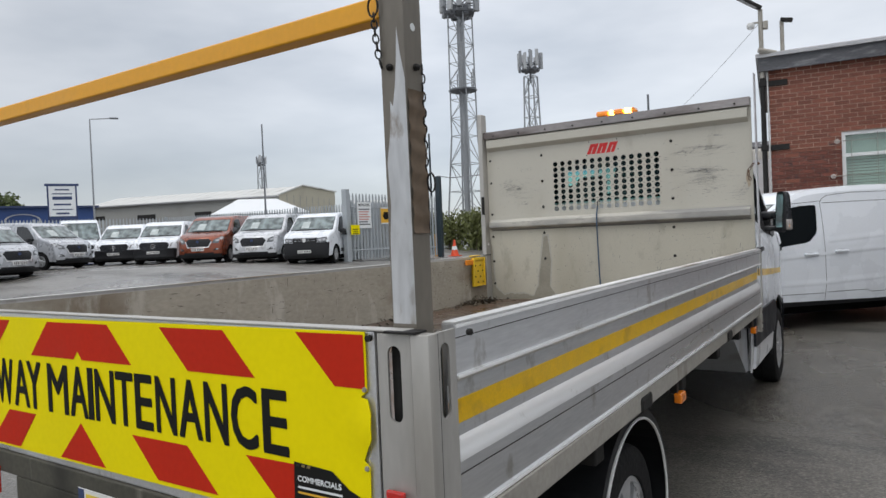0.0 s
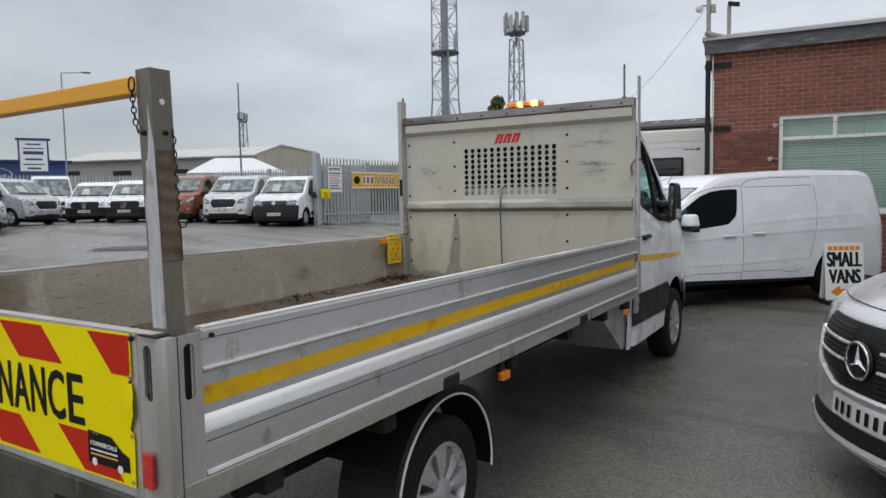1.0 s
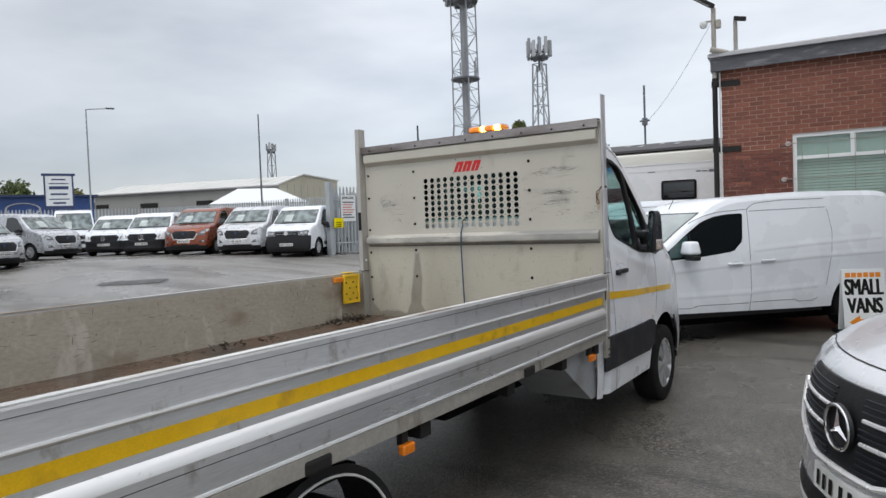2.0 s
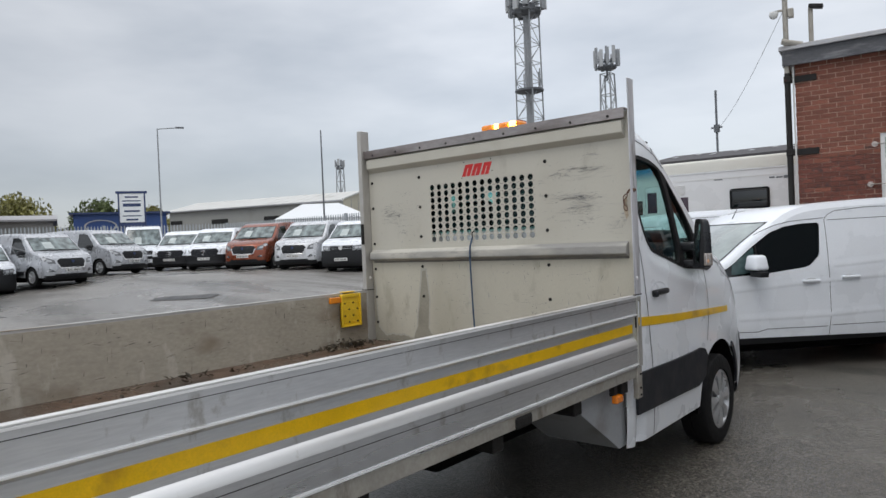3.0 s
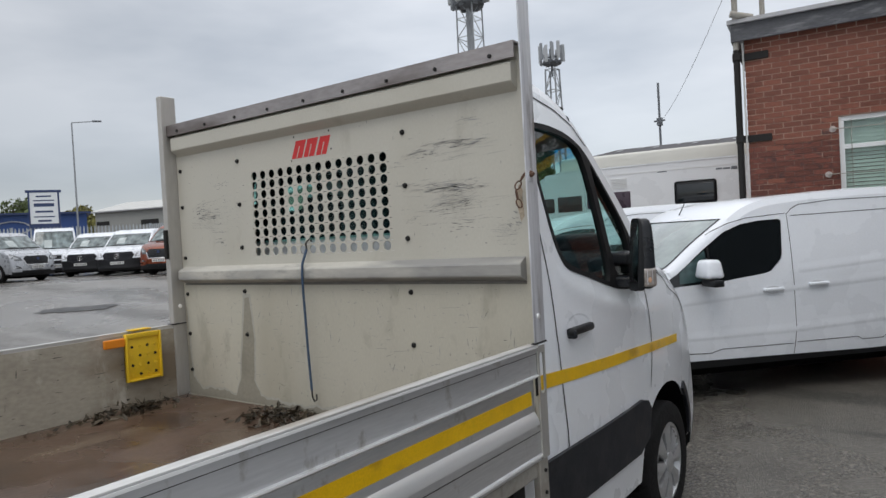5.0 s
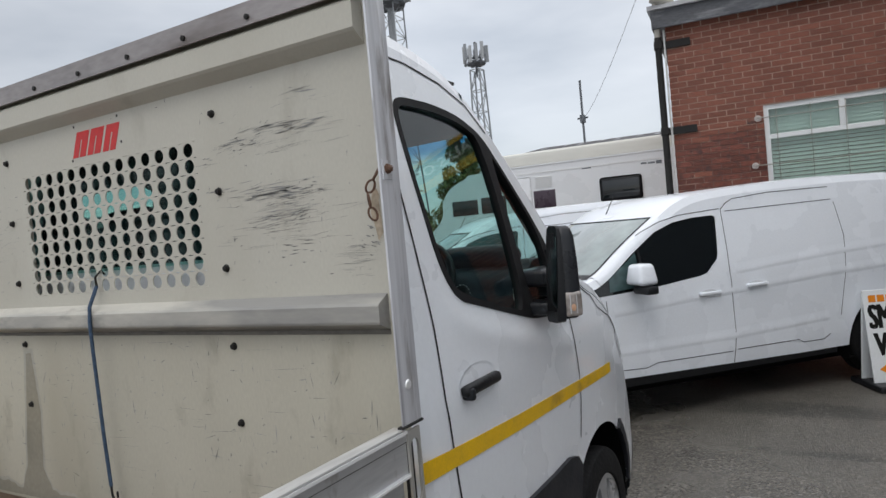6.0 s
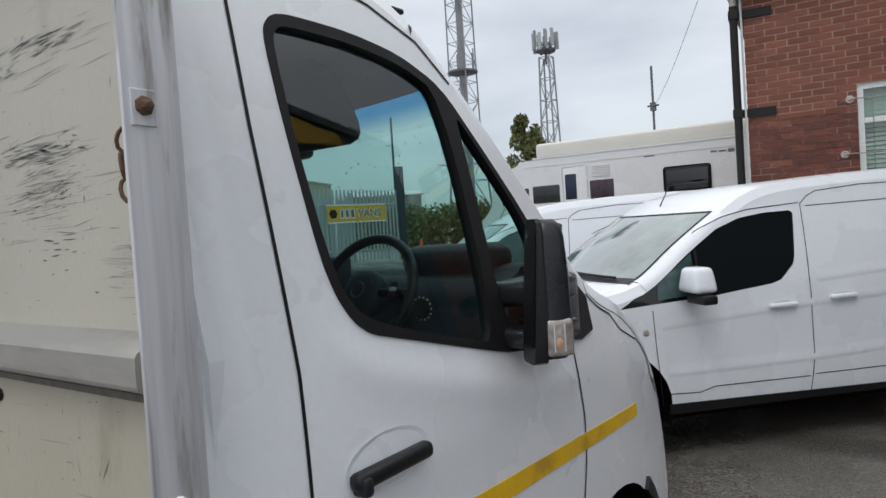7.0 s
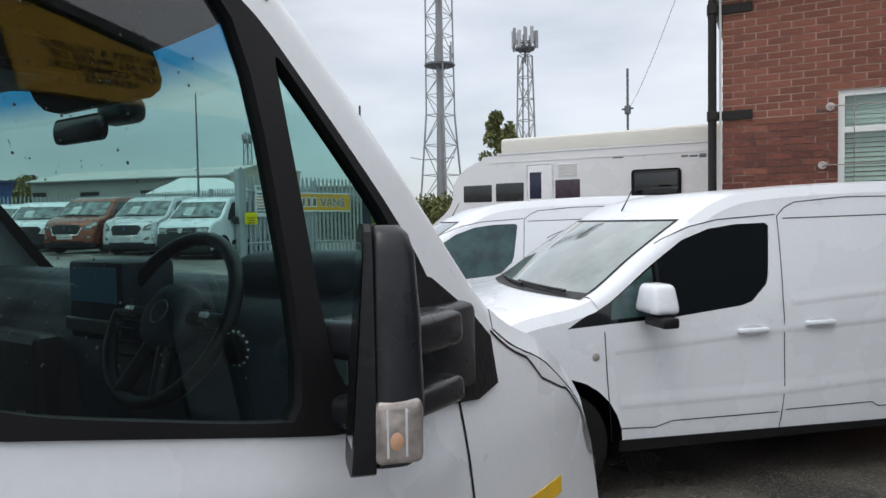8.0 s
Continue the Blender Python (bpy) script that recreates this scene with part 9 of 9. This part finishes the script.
blk, L = block("low_annex", "low grey annex with a sloping roof", (-40.6, 43.4), (-36.2, 48.0), 10, 4.9, WH_WALL, WH_ROOF, 0.6)
blu, L = block("blue_showroom", "blue clad showroom with a pale oval sign", (-45.3, 14.4), (-43.0, 19.6), 9, 4.45, BLUE, SIGN_BLUE, 0.25)
part("oval_sign", moved(lathe(bmesh.new(), [(1.0, 0), (1.0, -0.06), (0.88, -0.06), (0.88, -0.02)], 28, "y"), Matrix.Translation((1.6, -0.02, 3.65)) @ Matrix.Diagonal((1, 1, 0.42, 1))), ANTENNA, blu)
for x in (0.4, 2.0, 3.6):
    part("shopfront_pane", boxm(x, x + 1.3, -0.04, 0.02, 0.9, 2.9), DARK_GLASS, blu)
lo, L = block("low_grey_shed", "low grey shed with a dark gutter", (-52.0, 2.0), (-47.6, 14.0), 8, 4.15, WH_WALL, FELT_EDGE, 0.5)
lb, L = block("brick_building", "dark red brick building with a flat roof", (-43.6, -7.0), (-41.9, 8.6), 10, 6.7, mat("far_brick", (0.11, 0.04, 0.03), 0.9, vary=0.25, scale=3), FELT_EDGE, 0.0)
part("parapet", boxm(-0.3, L + 0.3, -0.3, 0.0, 6.45, 6.95), MAST, lb)
bs = part("sign_board", boxm(L - 3.6, L - 1.3, -0.38, -0.305, 4.9, 6.7, 0.01), PAPER, lb, "white sign board with coloured slanted bands")
for i, m in enumerate((SIGN_BLUE, SIGN_RED, SIGN_AMBER)):
    part("sign_stripe", prism(bmesh.new(), [(L - 3.2 + 0.30 * i, 4.98), (L - 2.95 + 0.30 * i, 4.98), (L - 1.9 + 0.18 * i, 5.85), (L - 2.15 + 0.18 * i, 5.85)], lambda x, z, y: Vector((x, y, z)), -0.386, -0.381), m, bs)
part("print_bar", boxm(L - 3.2, L - 1.6, -0.386, -0.381, 6.1, 6.4), INK, bs)
tent = thing("marquee", "white hipped marquee roof behind the fence", "marquee", pose(-38.6, 25.4, 0.55, 0, 0, 51))
bm = bmesh.new()
V = [bm.verts.new(p) for p in ((0, 0, 3.2), (7.0, 0, 3.2), (7.0, 6, 3.2), (0, 6, 3.2), (2.0, 3, 4.45), (4.8, 3, 4.45))]
for fc in ((0, 1, 5, 4), (1, 2, 5), (2, 3, 4, 5), (3, 0, 4)):
    bm.faces.new([V[i] for i in fc])
part("canopy", bm, TENT, tent)
part("wall_sheet", boxm(0.05, 6.95, 0.05, 5.95, 0, 3.15), TENT, tent)

# lettered board along the office roof, seen only mirrored in the cab glass
ob_ = part("roof_sign", boxm(3.40, 5.90, -0.27, -0.215, 4.20, 4.76, 0.004), mat("roof_sign_amber", (0.80, 0.47, 0.03), 0.45, vary=0.10, scale=3), office, "amber roof sign with white lettering")
part("sign_band", boxm(3.40, 5.90, -0.275, -0.2705, 4.36, 4.68), mat("sign_band_brown", (0.07, 0.05, 0.04), 0.5, vary=0.1), ob_)
part("lettering", moved(text_mesh("SALES OFFICE", 2.02, 0.18, 0.003, 0.015), Matrix.Translation((3.50, -0.2765, 4.43))), PAPER, ob_)
for x in (3.7, 5.6):
    part("sign_bracket", boxm(x - 0.03, x + 0.03, -0.214, -0.141, 4.22, 4.40), FASCIA, ob_)

# ---------- dealer's building behind the camera, mirrored in the cab glass ----------
AMBER_CLAD = mat("amber_sign_panel", (0.80, 0.47, 0.03), 0.45, vary=0.10, scale=3)
DARK_WALL = mat("dark_grey_render", (0.060, 0.064, 0.072), 0.9, vary=0.25, scale=6, fine=50, bump=0.4)
shop = thing("dealer_building", "unseen sales building with an added dark wall and amber lettered gable", "building")
verge = lambda y: 5.80 - 0.30 * (y - 3.06)
# unseen wall added dark, so the door glass mirrors no bright horizon
part("wall", prism(bmesh.new(), [(2.75, -0.1), (6.60, -0.1), (6.60, verge(6.60) - 0.16), (2.75, verge(2.75) - 0.16)], lambda y, z, x: Vector((x, y, z)), 4.05, 7.2), DARK_WALL, shop)
part("roof", prism(bmesh.new(), [(2.60, verge(2.60) - 0.16), (6.75, verge(6.75) - 0.16), (6.75, verge(6.75) - 0.02), (2.60, verge(2.60) - 0.02)], lambda y, z, x: Vector((x, y, z)), 3.96, 7.3), FASCIA, shop)
panel = part("sign_panel", prism(bmesh.new(), [(2.85, 4.62), (5.70, 4.62), (5.70, verge(5.70) - 0.20), (2.85, verge(2.85) - 0.20)], lambda y, z, x: Vector((x, y, z)), 4.0, 4.046), AMBER_CLAD, shop, "amber sign panel with black lettering")
for i, (words, wd) in enumerate((("BUYERS & SELLERS", 0.97), ("OF ALL MAKES OF", 0.87), ("LIGHT COMMERCIAL", 0.98), ("VEHICLES", 0.46))):
    part("lettering", moved(text_mesh(words, wd * 1.12, 0.084, 0.003, 0.015), Matrix.Translation((3.998, 3.66 + wd * 0.56, 5.13 - 0.112 * i)) @ pose(0, 0, 0, 0, 0, -90)), INK, panel)

# ---------- planting ----------
def leaf_cloud(bm, blobs, n, size, rng):
    for _ in range(n):
        c, r = rng.choices(blobs, weights=[b[1] ** 2 for b in blobs])[0]
        d = Vector((rng.gauss(0, 1), rng.gauss(0, 1), rng.gauss(0, 1))).normalized()
        p = Vector(c) + d * r * rng.uniform(0.55, 1.08)
        M = Matrix.Translation(p) @ Euler((rng.uniform(0, 6.3), rng.uniform(0, 6.3), rng.uniform(0, 6.3))).to_matrix().to_4x4()
        s = size * rng.uniform(0.6, 1.4)
        bm.faces.new([bm.verts.new(M @ Vector(q)) for q in ((-s, 0, 0), (0, -0.45 * s, 0.1 * s), (s, 0, 0), (0, 0.45 * s, 0.1 * s))])


def tree(name, label, x, y, h, w, n, leaf, size, seed, z=0.5):
    r = random.Random(seed)
    T = thing(name, label, "tree", pose(x, y, z))
    bm = tube(bmesh.new(), [(0, 0, 0), (0.05 * w, 0, h * 0.3), (0, 0.05 * w, h * 0.75)], [0.06 * w, 0.045 * w, 0.015 * w], 8)
    blobs = []
    for i in range(34):
        a, zz = r.uniform(0, 6.3), h * (0.16 + 0.76 * (i + r.random()) / 34)
        rad = w * 0.5 * r.uniform(0.35, 0.95) * (1.08 - 0.85 * zz / h)
        e = Vector((rad * math.cos(a), rad * math.sin(a), zz))
        tube(bm, [(0, 0, zz * 0.7), e * 0.6 + Vector((0, 0, zz * 0.35)), e], [0.02 * w, 0.013 * w, 0.005 * w], 5)
        blobs.append((e, w * r.uniform(0.11, 0.20) * (1.15 - 0.5 * zz / h)))
    part("trunk", bm, BARK, T)
    bm = bmesh.new()
    leaf_cloud(bm, blobs, n, size, r)
    tagged(part("crown", bm, leaf, T), kind="stuff")
    return T


tree("tree", "bushy green and yellow tree beyond the motorhome", -26.2, 50.2, 10.9, 5.6, 11000, LEAF_TREE, 0.17, 3)
for i, (x, y, h, w) in enumerate(((-96, 20, 7.4, 9), (-97, 28, 9.4, 12), (-94, 36, 8.9, 11), (-92, 43, 7.8, 9), (-97, 12, 8.0, 9), (-93, 48, 6.6, 9), (-98, 3, 7.6, 9))):
    tree("far_tree", "distant autumn tree along the skyline", x, y, h, w, 6500, LEAF_AUTUMN if i % 2 else LEAF, 0.30, 20 + i)
rb = random.Random(8)
bush = thing("hedge", "tall ragged green hedge beyond the gateway", "hedge", pose(-17.0, 27.5, 0.6))
bm, blobs = bmesh.new(), []
for i in range(70):
    p = Vector((rb.uniform(-8, 10), rb.uniform(-1.2, 1.8), 0))
    hh = rb.uniform(1.5, 2.5)
    tube(bm, [p, p + Vector((rb.uniform(-0.3, 0.3), rb.uniform(-0.3, 0.3), hh))], [0.05, 0.015], 5)
    blobs += [(p + Vector((rb.uniform(-0.4, 0.4), rb.uniform(-0.4, 0.4), hh * k)), rb.uniform(0.4, 0.75)) for k in (0.25, 0.55, 0.85)]
tagged(part("stems", bm, BARK, bush), kind="stuff")
bm = bmesh.new()
leaf_cloud(bm, blobs, 26000, 0.12, rb)
tagged(part("foliage", bm, LEAF_TREE, bush), kind="stuff")

# ---------- bricks, last ----------
BW, BH, JT = 0.213, 0.063, 0.013
brick_me = mesh_of("brick", boxm(-BW / 2, BW / 2, 0.0, 0.05, 0, BH), BRICK)
half_me = mesh_of("brick_half", boxm(-BW / 4 + 0.004, BW / 4 - 0.004, 0.0, 0.05, 0, BH), BRICK)
joined, deep, count = bmesh.new(), bmesh.new(), 0
rb = random.Random(4)
row, z = 0, 0.02
while z + BH < 4.2:
    x = -0.002 + (BW + JT) / 2 * (row % 2)
    units = ([(0.053, True)] if row % 2 else []) + [(x + BW / 2 + i * (BW + JT), False) for i in range(33)]
    for cx, half in units:
        hw = BW / 4 - 0.004 if half else BW / 2
        a, b = cx - hw, cx + hw
        cut = False
        if WZ0 - 0.03 < z + BH and z < WZ1 - 0.01 and b > WX0 - 0.002 and a < WX1 + 0.002:
            if a < WX0 - 0.05:
                b, cut = WX0 - 0.003, True
            elif b > WX1 + 0.05:
                a, cut = WX1 + 0.003, True
            else:
                continue
        if b > 7.5:
            continue
        out = 0.003 * rb.random()
        if z + BH < 2.74 and b < WX0 and not 0.9 < cx + 0.6 * (row % 3) < 1.0:
            box(deep, a, b, -out, 0.05, z, z + BH)
        elif count < 300 and z > 1.85 and cx < 3.0 and not cut:
            ob = part("brick", half_me if half else brick_me, None, wall)
            ob.matrix_basis = pose(cx, -out, z)
            count += 1
        else:
            box(joined, a, b, -out, 0.05, z, z + BH)
    z += BH + JT
    row += 1
tagged(part("bricks", joined, BRICK_ISLAND, wall), kind="stuff")
tagged(part("bricks", deep, BRICK_DEEP, wall), kind="stuff")
